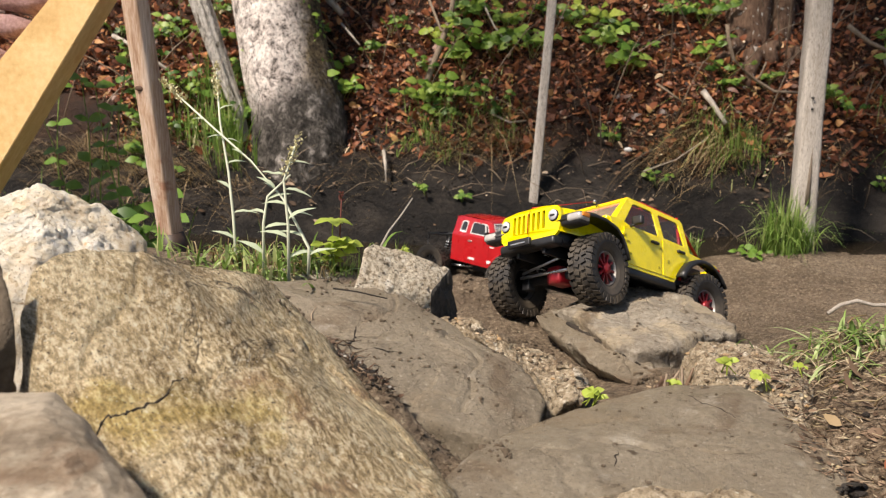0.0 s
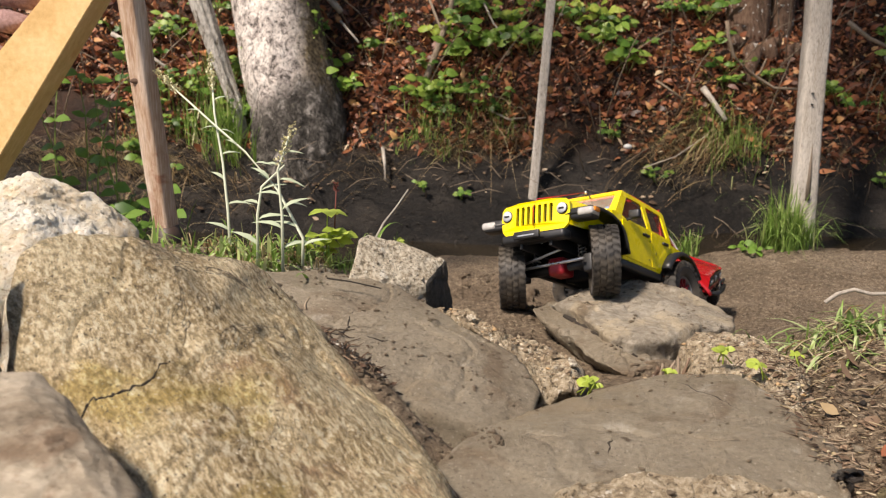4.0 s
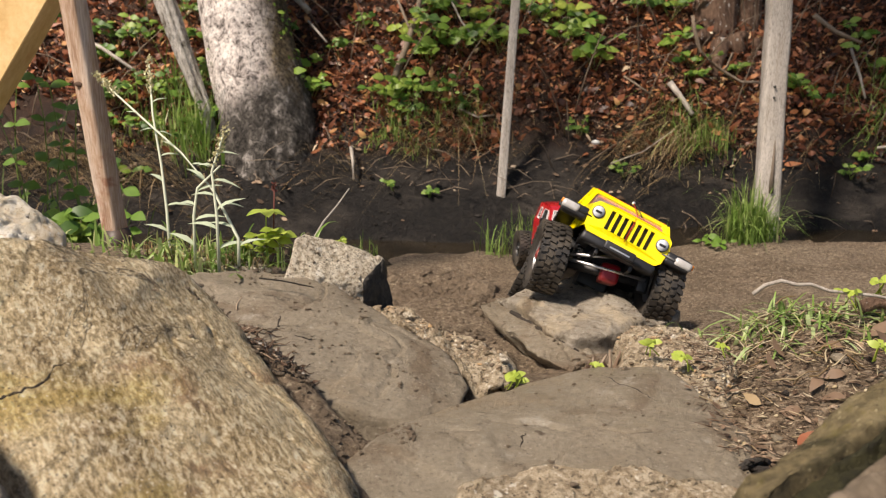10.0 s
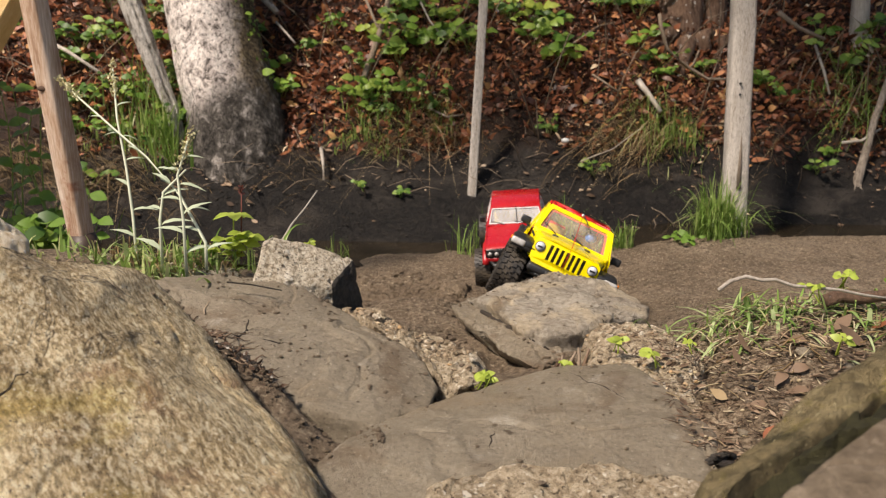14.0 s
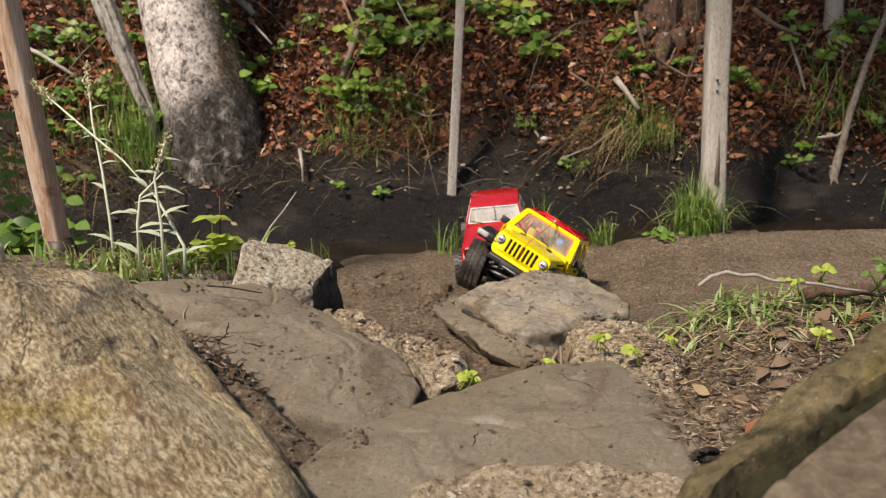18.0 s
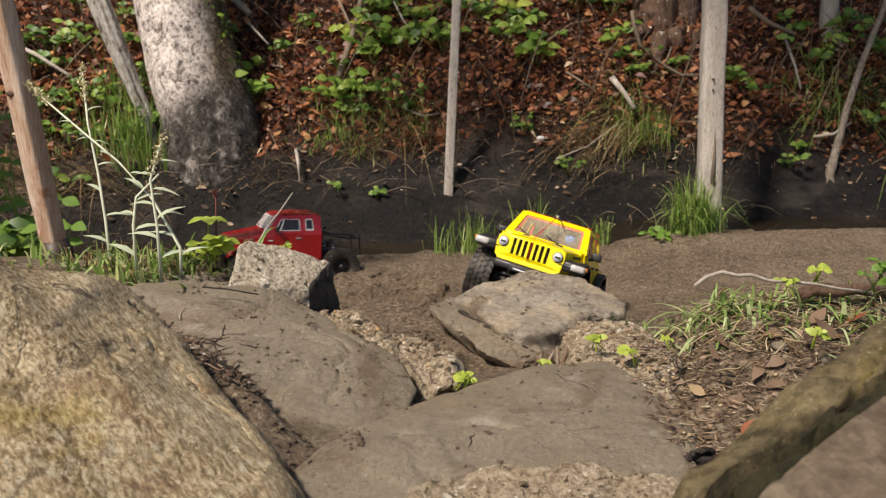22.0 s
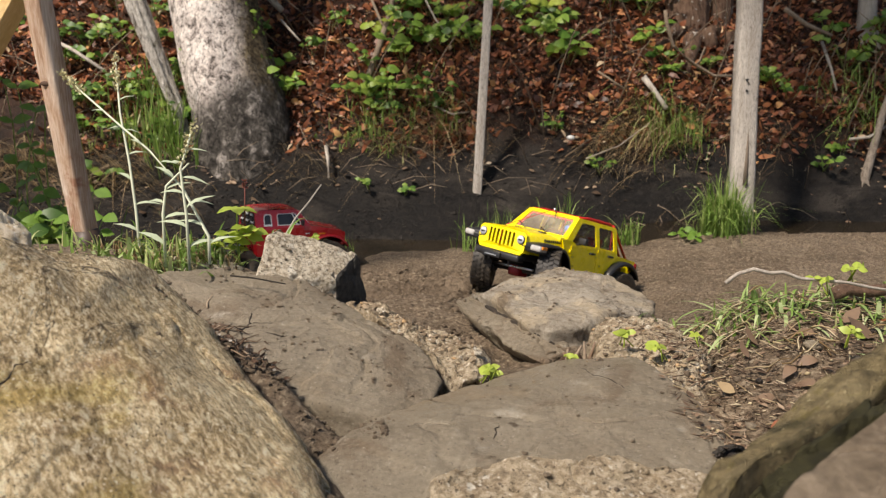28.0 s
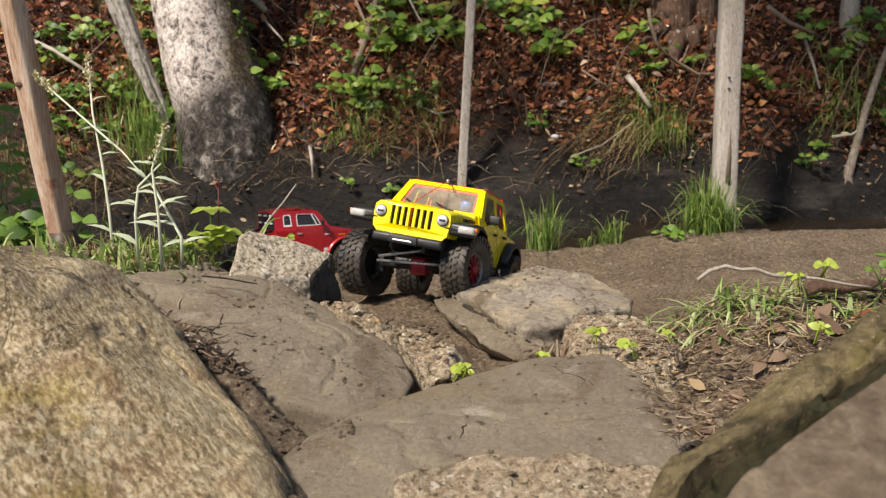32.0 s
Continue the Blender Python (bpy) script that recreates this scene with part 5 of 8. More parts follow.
part("aerial_lead", tube([(0.034, 0.0, 0.1745), (0.042, 0.012, 0.167), (0.055, 0.022, 0.153)], 0.0012, 6), BLACK, jeep, "thin dark lead on the windscreen")
bm = bmesh.new()
bmesh.ops.create_uvsphere(bm, u_segments=10, v_segments=8, radius=0.0034, matrix=Matrix.Translation((0.034, 0.0, 0.1735)))
part("cord_hook", bm, CHROME, jeep)
# running gear
part("skid_plate", box(-0.06, 0.06, -0.028, 0.028, -0.004, 0.03, 0.006), BLACK, jeep)
for s in (1, -1):
    part("chassis_rail", box(-0.2, 0.2, s * 0.03 - 0.003, s * 0.03 + 0.003, 0.03, 0.048, 0.001), BLACK, jeep)
    part("inner_arch", box(0.11, 0.2, s * 0.052 - 0.01, s * 0.052 + 0.01, 0.045, 0.086, 0.004), BLACK, jeep)
    part("inner_arch", box(-0.2, -0.11, s * 0.06 - 0.012, s * 0.06 + 0.012, 0.036, 0.08, 0.004), BLACK, jeep)
gear_front, gear_rear = new("front_axle_set"), new("rear_axle_set")
for g, sx in ((gear_front, 1), (gear_rear, -1)):
    g.parent = jeep
    g.matrix_basis = pose(AXLES[sx], 0, 0)
    ax = axle(g, 0.0, 0.068, RED_METAL)
    for s in (1, -1):
        part("link", tube([(0.0, s * 0.045, -0.006), (-sx * 0.115, s * 0.026, 0.014)], 0.0032, 8), CHROME if sx < 0 else BLACK, g)
        shock(g, (-sx * 0.008, s * 0.05, 0.008), (-sx * 0.02, s * 0.042, 0.072), CHROME)
    if sx > 0:
        part("tie_rod", tube([(0.02, -0.068, 0.004), (0.02, 0.068, 0.004)], 0.0028, 8), CHROME, g, "bare metal tie rod")
        part("drag_link", tube([(0.018, -0.066, 0.012), (0.018, 0.03, 0.03)], 0.0026, 8), CHROME, g, "bare metal drag link")
jeep_wheels = {}
for sx, g in ((1, gear_front), (-1, gear_rear)):
    for s in (1, -1):
        jeep_wheels[(sx, s)] = wheel(jeep, s, 0.0605, 0.046, RED_METAL, RIM, "red spoked wheel with dull metal rim")
        jeep_wheels[(sx, s)].matrix_basis = pose(AXLES[sx], s * 0.095, 0)
for o in jeep.children:
    if o.name.startswith(("front_axle_set", "rear_axle_set")):
        o["label"] = "axle with links, dampers and red differential"


# ---- the red toy truck ----
truck = tagged(new("toy_truck"), "glossy red toy pickup cab with white window trim on black tyres", "toy car")


def cab_y(z):
    return 0.079 if z < 0.09 else 0.079 - (z - 0.09) * 0.3


for s in (1, -1):
    def on_cab(u, v, w, s=s):
        return Vector((u, s * (cab_y(v) - w), v))
    outline = [(0.172, 0.036), (0.174, 0.072), (0.16, 0.078), (0.073, 0.096), (0.045, 0.136), (0.035, 0.14), (-0.065, 0.142), (-0.074, 0.136), (-0.078, 0.09), (-0.076, 0.02), (0.055, 0.018)]
    outline += arc(0.124, 0.0, 0.066, 165, 35, 12)
    front_win = [(0.05, 0.1), (0.035, 0.128), (0.028, 0.131), (-0.014, 0.131), (-0.018, 0.127), (-0.018, 0.1)]
    rear_win = [(-0.033, 0.1), (-0.033, 0.128), (-0.036, 0.131), (-0.05, 0.131), (-0.054, 0.127), (-0.056, 0.1)]
    side = part("cab_side", plate(outline, [front_win, rear_win], 0.003, on_cab), RED_PAINT, truck, smooth=False)
    for h, keep in ((front_win, 0.93), (rear_win, 0.8)):
        c = (sum(p[0] for p in h) / len(h), sum(p[1] for p in h) / len(h))
        inner = [(c[0] + (u - c[0]) * keep, c[1] + (v - c[1]) * (keep - 0.02)) for u, v in h]
        part("window_trim", plate(h, [inner], 0.0015, lambda u, v, w, s=s: Vector((u, s * (cab_y(v) + 0.0006 - w), v))), WHITE_TRIM, side, "white window trim", smooth=False)
        pane = part("side_window", plate(inner, [], 0.001, lambda u, v, w, s=s: Vector((u, s * (cab_y(v) - 0.001 - w), v))), TRUCK_GLASS, side, "dark side window", smooth=False)
        pane.visible_shadow = False
    part("vent_bar", plate([(0.036, 0.1), (0.039, 0.1), (0.026, 0.131), (0.023, 0.131)], [], 0.0015, lambda u, v, w, s=s: Vector((u, s * (cab_y(v) + 0.0008 - w), v))), WHITE_TRIM, side, "slanted white vent-window bar", smooth=False)
    part("door", plate([(0.052, 0.026), (0.055, 0.092), (-0.024, 0.094), (-0.024, 0.026)], [], 0.0012, lambda u, v, w, s=s: Vector((u, s * (cab_y(v) + w), v))), RED_PAINT, truck, smooth=False)
    part("door_handle", box(-0.02, -0.006, s * 0.0805 - 0.0012, s * 0.0805 + 0.0012, 0.078, 0.082, 0.0006), CHROME, truck)
    part("mirror", box(0.045, 0.052, s * 0.088 - 0.007, s * 0.088 + 0.007, 0.098, 0.114, 0.002), BLACK, truck, "black wing mirror")
    part("badge", box(-0.012, 0.008, s * 0.0806 - 0.0006, s * 0.0806 + 0.0006, 0.031, 0.037, 0), WHITE_TRIM, truck, "white sticker low on the door", smooth=False)
    part("badge", box(0.052, 0.064, s * 0.0798 - 0.0006, s * 0.0798 + 0.0006, 0.03, 0.038, 0), WHITE_TRIM, truck, "white sticker behind the wheel arch", smooth=False)
    part("badge", box(0.058, 0.07, s * 0.0798 - 0.0006, s * 0.0798 + 0.0006, 0.073, 0.076, 0), WHITE_TRIM, truck, smooth=False)
    part("badge", box(0.096, 0.116, s * 0.0798 - 0.0006, s * 0.0798 + 0.0006, 0.07, 0.0735, 0), AMBER, truck, "yellow stripe sticker on the wing", smooth=False)
    part("wheel_lip", flare(0.124, 0.0, arc(0.124, 0.0, 0.068, 165, 30, 12), 0.07, 0.086, 0.006, s), RED_PAINT, truck)
    for k in (0, 1):
        lamp = part("headlight", tube([(0.168, s * (0.066 - 0.017 * k), 0.058), (0.1755, s * (0.066 - 0.017 * k), 0.058)], 0.0066, 14), BLACK, truck, "round headlight")
        part("lens", tube([(0.174, s * (0.066 - 0.017 * k), 0.058), (0.1765, s * (0.066 - 0.017 * k), 0.058)], 0.0054, 14), LAMP_CLEAR, lamp)
    part("rack_tube", tube([(-0.078, s * 0.05, 0.09), (-0.15, s * 0.045, 0.075), (-0.2, s * 0.04, 0.07), (-0.2, s * 0.04, 0.03), (-0.12, s * 0.04, 0.015)], 0.003, 7), BLACK, truck, "black rear tube frame")
    part("rail", box(-0.19, 0.16, s * 0.028 - 0.003, s * 0.028 + 0.003, 0.012, 0.03, 0.001), BLACK, truck)
    shock(truck, (-0.125, s * 0.052, 0.0), (-0.112, s * 0.048, 0.072), CHROME)
    shock(truck, (0.124, s * 0.05, 0.0), (0.11, s * 0.045, 0.06), CHROME)
bm = bmesh.new()
rows = []
for x, half, top in ((0.173, 0.079, 0.073), (0.166, 0.08, 0.079), (0.15, 0.08, 0.0815), (0.11, 0.078, 0.0885), (0.072, 0.0765, 0.097)):
    rows.append([bm.verts.new((x, half * t, top - 0.004 * abs(t) ** 4 + (0.002 if abs(t) < 0.35 else 0))) for t in np.linspace(-1, 1, 11)])
for a, b in zip(rows, rows[1:]):
    for k in range(10):
        bm.faces.new((a[k], b[k], b[k + 1], a[k + 1]))
part("bonnet", bm, RED_PAINT, truck, "flat red bonnet")
bm = bmesh.new()
rows = []
for x, half, top in ((0.047, 0.063, 0.137), (0.035, 0.063, 0.144), (-0.015, 0.063, 0.1475), (-0.062, 0.0625, 0.1465), (-0.076, 0.062, 0.138)):
    rows.append([bm.verts.new((x, half * t, top - 0.004 * abs(t) ** 3)) for t in np.linspace(-1, 1, 11)])
for a, b in zip(rows, rows[1:]):
    for k in range(10):
        bm.faces.new((a[k], b[k], b[k + 1], a[k + 1]))
part("roof", bm, RED_PAINT, truck, "red cab roof")


def on_truck_screen(u, v, w):
    return Vector((0.074 - 0.029 * v, u * (0.0755 - 0.011 * v), 0.0955 + 0.0425 * v)) - Vector((0.82, 0, 0.57)) * w


outer = [(-0.98, 0.02), (0.98, 0.02), (0.97, 0.98), (-0.97, 0.98)]
trim = [(-0.94, 0.1), (0.94, 0.1), (0.93, 0.92), (-0.93, 0.92)]
pane_o = [(-0.905, 0.15), (0.905, 0.15), (0.9, 0.875), (-0.9, 0.875)]
screen = part("windscreen_frame", plate(outer, [pane_o], 0.004, on_truck_screen), RED_PAINT, truck, smooth=False)
part("windscreen_trim", plate(trim, [pane_o], 0.002, lambda u, v, w: on_truck_screen(u, v, w - 0.001)), WHITE_TRIM, screen, "white windscreen trim", smooth=False)
pane = part("windscreen", plate(pane_o, [], 0.001, lambda u, v, w: on_truck_screen(u, v, w + 0.001)), PALE_GLASS, screen, "windscreen with glare in its pale tint", smooth=False)
pane.visible_shadow = False
part("antenna_strut", tube([on_truck_screen(0.05, 0.05, -0.001), on_truck_screen(0.02, 0.98, -0.001)], 0.0009, 5), BLACK, screen)
for y in (0.03, -0.03):
    part("wiper", tube([on_truck_screen(y / 0.075, 0.08, -0.002), on_truck_screen(y / 0.075 - 0.45, 0.22, -0.002)], 0.001, 5), BLACK, screen)
back = [(-0.072, 0.02), (0.072, 0.02), (0.078, 0.088), (0.063, 0.14), (-0.063, 0.14), (-0.078, 0.088)]
hole = [(-0.066, 0.093), (0.066, 0.093), (0.058, 0.134), (-0.058, 0.134)]
rear = part("cab_back", plate(back, [hole], 0.003, lambda u, v, w: Vector((-0.0775 + w, u, v))), RED_PAINT, truck, smooth=False)
part("rear_window_trim", plate([(u * 1.03, 0.1135 + (v - 0.1135) * 1.06) for u, v in hole], [hole], 0.002, lambda u, v, w: Vector((-0.0785 + w, u, v))), BLACK, rear, smooth=False)
part("rear_window", plate(hole, [], 0.001, lambda u, v, w: Vector((-0.076 + w, u, v))), TRUCK_GLASS, rear, "dark rear window", smooth=False)
for y in (-0.045, 0.0, 0.045):
    part("window_clip", box(-0.081, -0.0775, y - 0.011, y + 0.011, 0.1265, 0.1315, 0.001), WHITE_TRIM, rear, "white clip along the top of the rear window", smooth=False)
    part("window_clip", box(-0.081, -0.0775, y - 0.009, y + 0.009, 0.107, 0.1115, 0.001), WHITE_TRIM, rear, "white clip across the rear window", smooth=False)
part("grille", box(0.168, 0.1735, -0.077, 0.077, 0.047, 0.07, 0.002), BLACK, truck, "black grille across the nose")
part("grille_badge", box(0.173, 0.1765, -0.003, 0.003, 0.052, 0.066, 0.001), CHROME, truck)
part("valance", box(0.16, 0.174, -0.078, 0.078, 0.036, 0.047, 0.003), RED_PAINT, truck)
bumper = part("front_bumper", tube([(0.165, -0.07, 0.035), (0.188, -0.055, 0.034), (0.192, 0, 0.034), (0.188, 0.055, 0.034), (0.165, 0.07, 0.035)], 0.006, 8), BLACK, truck, "black tube bumper")
part("bull_bar", tube([(0.19, -0.035, 0.036), (0.19, -0.025, 0.056), (0.19, 0.025, 0.056), (0.19, 0.035, 0.036)], 0.003, 7), BLACK, bumper)
part("cab_floor", box(-0.075, 0.165, -0.074, 0.074, 0.016, 0.022, 0.001), BLACK, truck)
part("seat", box(-0.06, -0.02, -0.06, 0.06, 0.03, 0.1, 0.006), SEAT, truck)
part("rack_bar", tube([(-0.2, -0.04, 0.07), (-0.2, 0.04, 0.07)], 0.003, 7), BLACK, truck)
part("rear_battery_box", box(-0.17, -0.09, -0.026, 0.026, 0.015, 0.04, 0.003), BLACK, truck)
part("skid_plate", box(-0.05, 0.06, -0.026, 0.026, -0.008, 0.016, 0.004), BLACK, truck)
for x in (0.124, -0.13):
    ax = axle(truck, x, 0.064, BLACK)
    for s in (1, -1):
        part("link", tube([(x, s * 0.045, -0.005), (x * 0.3, s * 0.026, 0.002)], 0.003, 7), CHROME, truck)
truck_wheels = {}
for sx, x in ((1, 0.124), (-1, -0.13)):
    for s in (1, -1):
        truck_wheels[(sx, s)] = wheel(truck, s, 0.05, 0.038, BLACK, BLACK, "black spoked wheel")
        truck_wheels[(sx, s)].matrix_basis = pose(x, s * 0.088, 0)


# ---- water ----
def water_material():
    m, nt, b = mat("creek_water", 0.08, 0.0, 0.5)
    n = tex(nt, 6, 3, 0.5)
    nt.links.new(ramp(nt, n, ((0.3, (0.012, 0.009, 0.005)), (0.7, (0.03, 0.022, 0.013)))), b.inputs["Base Color"])
    bump(nt, b, tex(nt, 30, 3, 0.5), 0.12, 0.004)
    return m


bm = bmesh.new()
wx, wy = axis_lines(-30, -1.5, 2.0, 30, 0.1, 1.5), np.linspace(2.54, 3.2, 12)
rows = [[bm.verts.new((x, y, 0.118 + 0.056 * step(0.25, 0.85, x) * step(2.66, 2.74, y))) for x in wx] for y in wy]
for a, b in zip(rows, rows[1:]):
    for k in range(len(wx) - 1):
        bm.faces.new((a[k], a[k + 1], b[k + 1], b[k]))
tagged(part("water", bm, water_material()), "dark still creek water", "water", kind="structure")

# ---- posts, stakes and trunks ----
def squared(name, a, b, w, d, material, label, category, chips=0.003, seed=0, group="", twist=0.0):
    """A squared timber from a to b, its edges worn and its faces uneven."""
    a, b = Vector(a), Vector(b)
    up = (b - a).normalized()
    right = Vector((1, 0, 0)) - up * up.x
    right.normalize()
    ahead = up.cross(right)
    right, ahead = right * math.cos(twist) + ahead * math.sin(twist), ahead * math.cos(twist) - right * math.sin(twist)
    n, verts, faces = 40, [], []
    ring = [(-1, -0.8), (-0.8, -1), (0, -1.02), (0.8, -1), (1, -0.8), (1.02, 0), (1, 0.8), (0.8, 1), (0, 1.02), (-0.8, 1), (-1, 0.8), (-1.02, 0)]
    for i in range(n + 1):
        p = a.lerp(b, i / n)
        for u, v in ring:
            q = p + right * (u * w / 2) + ahead * (v * d / 2)
            q += noise.noise_vector(Vector((q.x * 30, q.y * 30, q.z * 7 + seed))) * chips
            verts.append(q)
    k = len(ring)
    for i in range(n):
        faces += [(i * k + j, i * k + (j + 1) % k, (i + 1) * k + (j + 1) % k, (i + 1) * k + j) for j in range(k)]
    faces += [tuple(range(k))[::-1], tuple(range(n * k, n * k + k))]
    return tagged(mesh_part(name, verts, faces, material), label, category, group)


post = squared("post", (0.898, 2.755, 0.08), (0.932, 2.937, 1.27), 0.067, 0.062, GREY_WOOD, "weathered grey square post with a split foot in the mud", "post", 0.0035, 1)
mesh_part("split", *stick_mesh([(0.908, 2.765, 0.33), (0.91, 2.775, 0.42), (0.914, 2.786, 0.49)], [0.009, 0.006, 0.001], 8, 0.5, 2), plain("dark_split", (0.15, 0.115, 0.085), 0.9), post, "soft brown split in the foot")
for z in (0.647, 0.614):
    part("nail_hole", tube([(0.906, 2.8, z), (0.906, 2.83, z)], 0.0035, 8), BLACK, post, "dark nail hole")
squared("stake", (0.1, 3.065, 0.16), (0.15, 3.21, 1.25), 0.03, 0.024, GREY_WOOD, "thin grey wooden stake leaning in the creek mud", "stake", 0.001, 2)
stake = squared("stake", (-0.6236, 1.608, 0.22), (-0.717, 1.543, 1.05), 0.037, 0.034, STAKE_WOOD, "reddish brown timber stake with a knot, wet at the foot", "stake", 0.0015, 3, twist=radians(-28))
bm = bmesh.new()
bmesh.ops.create_uvsphere(bm, u_segments=14, v_segments=8, radius=0.006, matrix=Matrix.Translation((-0.676, 1.563, 0.609)) @ Matrix.Diagonal((1.8, 0.5, 0.8, 1)))
part("knot", bm, plain("dark_knot", (0.09, 0.05, 0.03), 0.8), stake, "dark knot")
v, f = stick_mesh([(-0.627, 1.604, 0.25), (-0.631, 1.602, 0.29), (-0.636, 1.599, 0.33), (-0.639, 1.597, 0.355)], [0.03, 0.029, 0.028, 0.021], 20, 0.3, 3)
mesh_part("wet_foot", v, f, plain("wet_stake_foot", (0.05, 0.03, 0.02), 0.5), stake, "dark wet foot")


def trunk(name, points, radii, material, wob=0.18, sides=48, flutes=0.0, seed=0):
    pts = [Vector(p) for p in points]
    fine, rad = [], []
    m = 46
    for i in range(m + 1):
        u = i / m * (len(pts) - 1)
        k = min(int(u), len(pts) - 2)
        fine.append(pts[k].lerp(pts[k + 1], u - k))
        rad.append(radii[k] + (radii[k + 1] - radii[k]) * (u - k))
    verts, faces = [], []
    for i, p in enumerate(fine):
        for s in range(sides):
            t = 6.2832 * s / sides
            c = Vector((math.cos(t), math.sin(t), 0))
            low = max(0.0, 1 - i / (m * 0.35))
            r = rad[i] * (1 + flutes * low * math.sin(t * 5 + seed) + wob * 0.25 * noise.fractal(Vector((c.x * 2.5, c.y * 2.5, p.z * 3 + seed)), 1.0, 2.0, 4)
                          + wob * 0.1 * noise.noise(Vector((c.x * 12, c.y * 12, p.z * 5 + seed))))
            verts.append(p + c * r)
    for i in range(m):
        faces += [(i * sides + s, i * sides + (s + 1) % sides, (i + 1) * sides + (s + 1) % sides, (i + 1) * sides + s) for s in range(sides)]
    return mesh_part(name, verts, faces, material)


def tree(points, radii, material, label, flutes=0.0, seed=0, wob=0.18, roots=3, limbs=1):
    """A tree: its trunk, roots that run out into the bank, and broken-off limbs."""
    t = tagged(new("tree"), label, "tree", "trees on the far bank")
    trunk("trunk", points, radii, material, wob, 48, flutes, seed).parent = t
    r = random.Random(seed)
    foot, r0 = Vector(points[0]), radii[0]
    for i in range(roots):
        a = -1.57 + (i - (roots - 1) / 2) * 1.0 + r.uniform(-0.2, 0.2)
        pts = []
        for k in range(6):
            f = k / 5
            q = foot + Vector((math.cos(a), math.sin(a), 0)) * r0 * (0.55 + 1.1 * f) + Vector((0.1 * r0 * math.sin(f * 5 + i), 0, 0))
            q.z = ground_z(q.x, q.y) + r0 * (0.32 * (1 - f) ** 2 - 0.12 * f)
            pts.append(q)
        mesh_part("root", *stick_mesh(pts, [r0 * (0.34 - 0.055 * k) for k in range(6)], 12, 0.3, seed + i), material, t)
    for i in range(limbs):
        a = r.uniform(-2.6, -0.5)
        k = len(points) - 2
        b, rk = Vector(points[k]).lerp(Vector(points[k - 1]), 0.4 * i), radii[k]
        d = Vector((math.cos(a), math.sin(a), 0.8)).normalized()
        mesh_part("limb", *stick_mesh([b + d * rk * f + Vector((0, 0, rk * 0.3 * f * f * 0.3)) for f in (0.4, 1.2, 2.2, 3.4)], [rk * 0.3, rk * 0.22, rk * 0.17, rk * 0.08], 9, 0.3, seed), material, t)
    return t


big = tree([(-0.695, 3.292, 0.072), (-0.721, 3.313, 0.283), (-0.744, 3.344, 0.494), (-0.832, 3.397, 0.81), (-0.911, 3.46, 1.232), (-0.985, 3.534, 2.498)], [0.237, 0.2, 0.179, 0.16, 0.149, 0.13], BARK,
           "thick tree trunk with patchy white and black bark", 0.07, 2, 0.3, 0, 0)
tree([(-0.95, 3.31, 0.4), (-0.968, 3.3, 0.53), (-1.095, 3.3, 0.87), (-1.39, 3.38, 1.65)], [0.02, 0.023, 0.033, 0.04], FLAKY_WOOD, "pale flaking dead trunk leaning beside the big tree", 0.0, 5, 1.3, 0, 0)
right_trees = []
right_trees.append(tree([(0.92, 3.6, 0.55), (0.93, 3.68, 0.85), (0.95, 3.75, 1.2), (0.98, 3.85, 2.2)], [0.11, 0.09, 0.082, 0.07], RED_BARK, "brown lichen-flecked trunk on the far bank", 0.05, 7, 0.3))
right_trees.append(tree([(1.06, 3.62, 0.55), (1.065, 3.7, 0.85), (1.08, 3.76, 1.2), (1.1, 3.85, 2.2)], [0.07, 0.055, 0.05, 0.045], RED_BARK, "slender brown trunk beside a thicker one", 0.05, 9, 0.3))
tree([(1.465, 3.2, 0.3), (1.49, 3.21, 0.4), (1.535, 3.25, 0.54), (1.6, 3.29, 0.72), (1.69, 3.35, 0.9), (1.9, 3.5, 1.4)], [0.018, 0.014, 0.012, 0.011, 0.01, 0.009], SAPLING, "bent grey sapling on the far bank", 0.0, 11, 0.3, 2)
tree([(1.615, 3.62, 0.74), (1.617, 3.63, 0.84), (1.62, 3.64, 1.0), (1.64, 3.7, 1.6)], [0.05, 0.038, 0.032, 0.026], PALE_WOOD, "pale stump-like sapling on the far bank", 0.05, 13, 0.3, 2)


# ---- timber stair ----
stair = tagged(new("stair"), "new pine stair stringer with bark-covered log treads", "stair")


def stringer(y0, y1):
    """The sloping side board, with its upper edge stepped back for the treads."""
    low, high = Vector((-1.861, 0, -0.672)), Vector((-0.642, 0, 1.23))
    d = (high - low).normalized()
    n = Vector((-d.z, 0, d.x))
    bm = bmesh.new()
    rows = []
    for i in range(31):
        p = low.lerp(high, i / 30)
        w = max(0.04, min(0.13, 0.112 - 0.0105 * (i - 20.5)))
        rows.append([bm.verts.new((q.x, y, q.z)) for q, y in ((p, y0), (p + n * w, y0), (p + n * w, y1), (p, y1))])
    for a, b in zip(rows, rows[1:]):
        for k in range(4):
            bm.faces.new((a[k], a[(k + 1) % 4], b[(k + 1) % 4], b[k]))
    bm.faces.new(rows[0][::-1])
    bm.faces.new(rows[-1])
    bmesh.ops.recalc_face_normals(bm, faces=bm.faces)
    edges = [e for e in bm.edges if e.calc_face_angle(0) > 0.5]
    bmesh.ops.bevel(bm, geom=edges, offset=0.002, segments=2, affect="EDGES")
    return bm


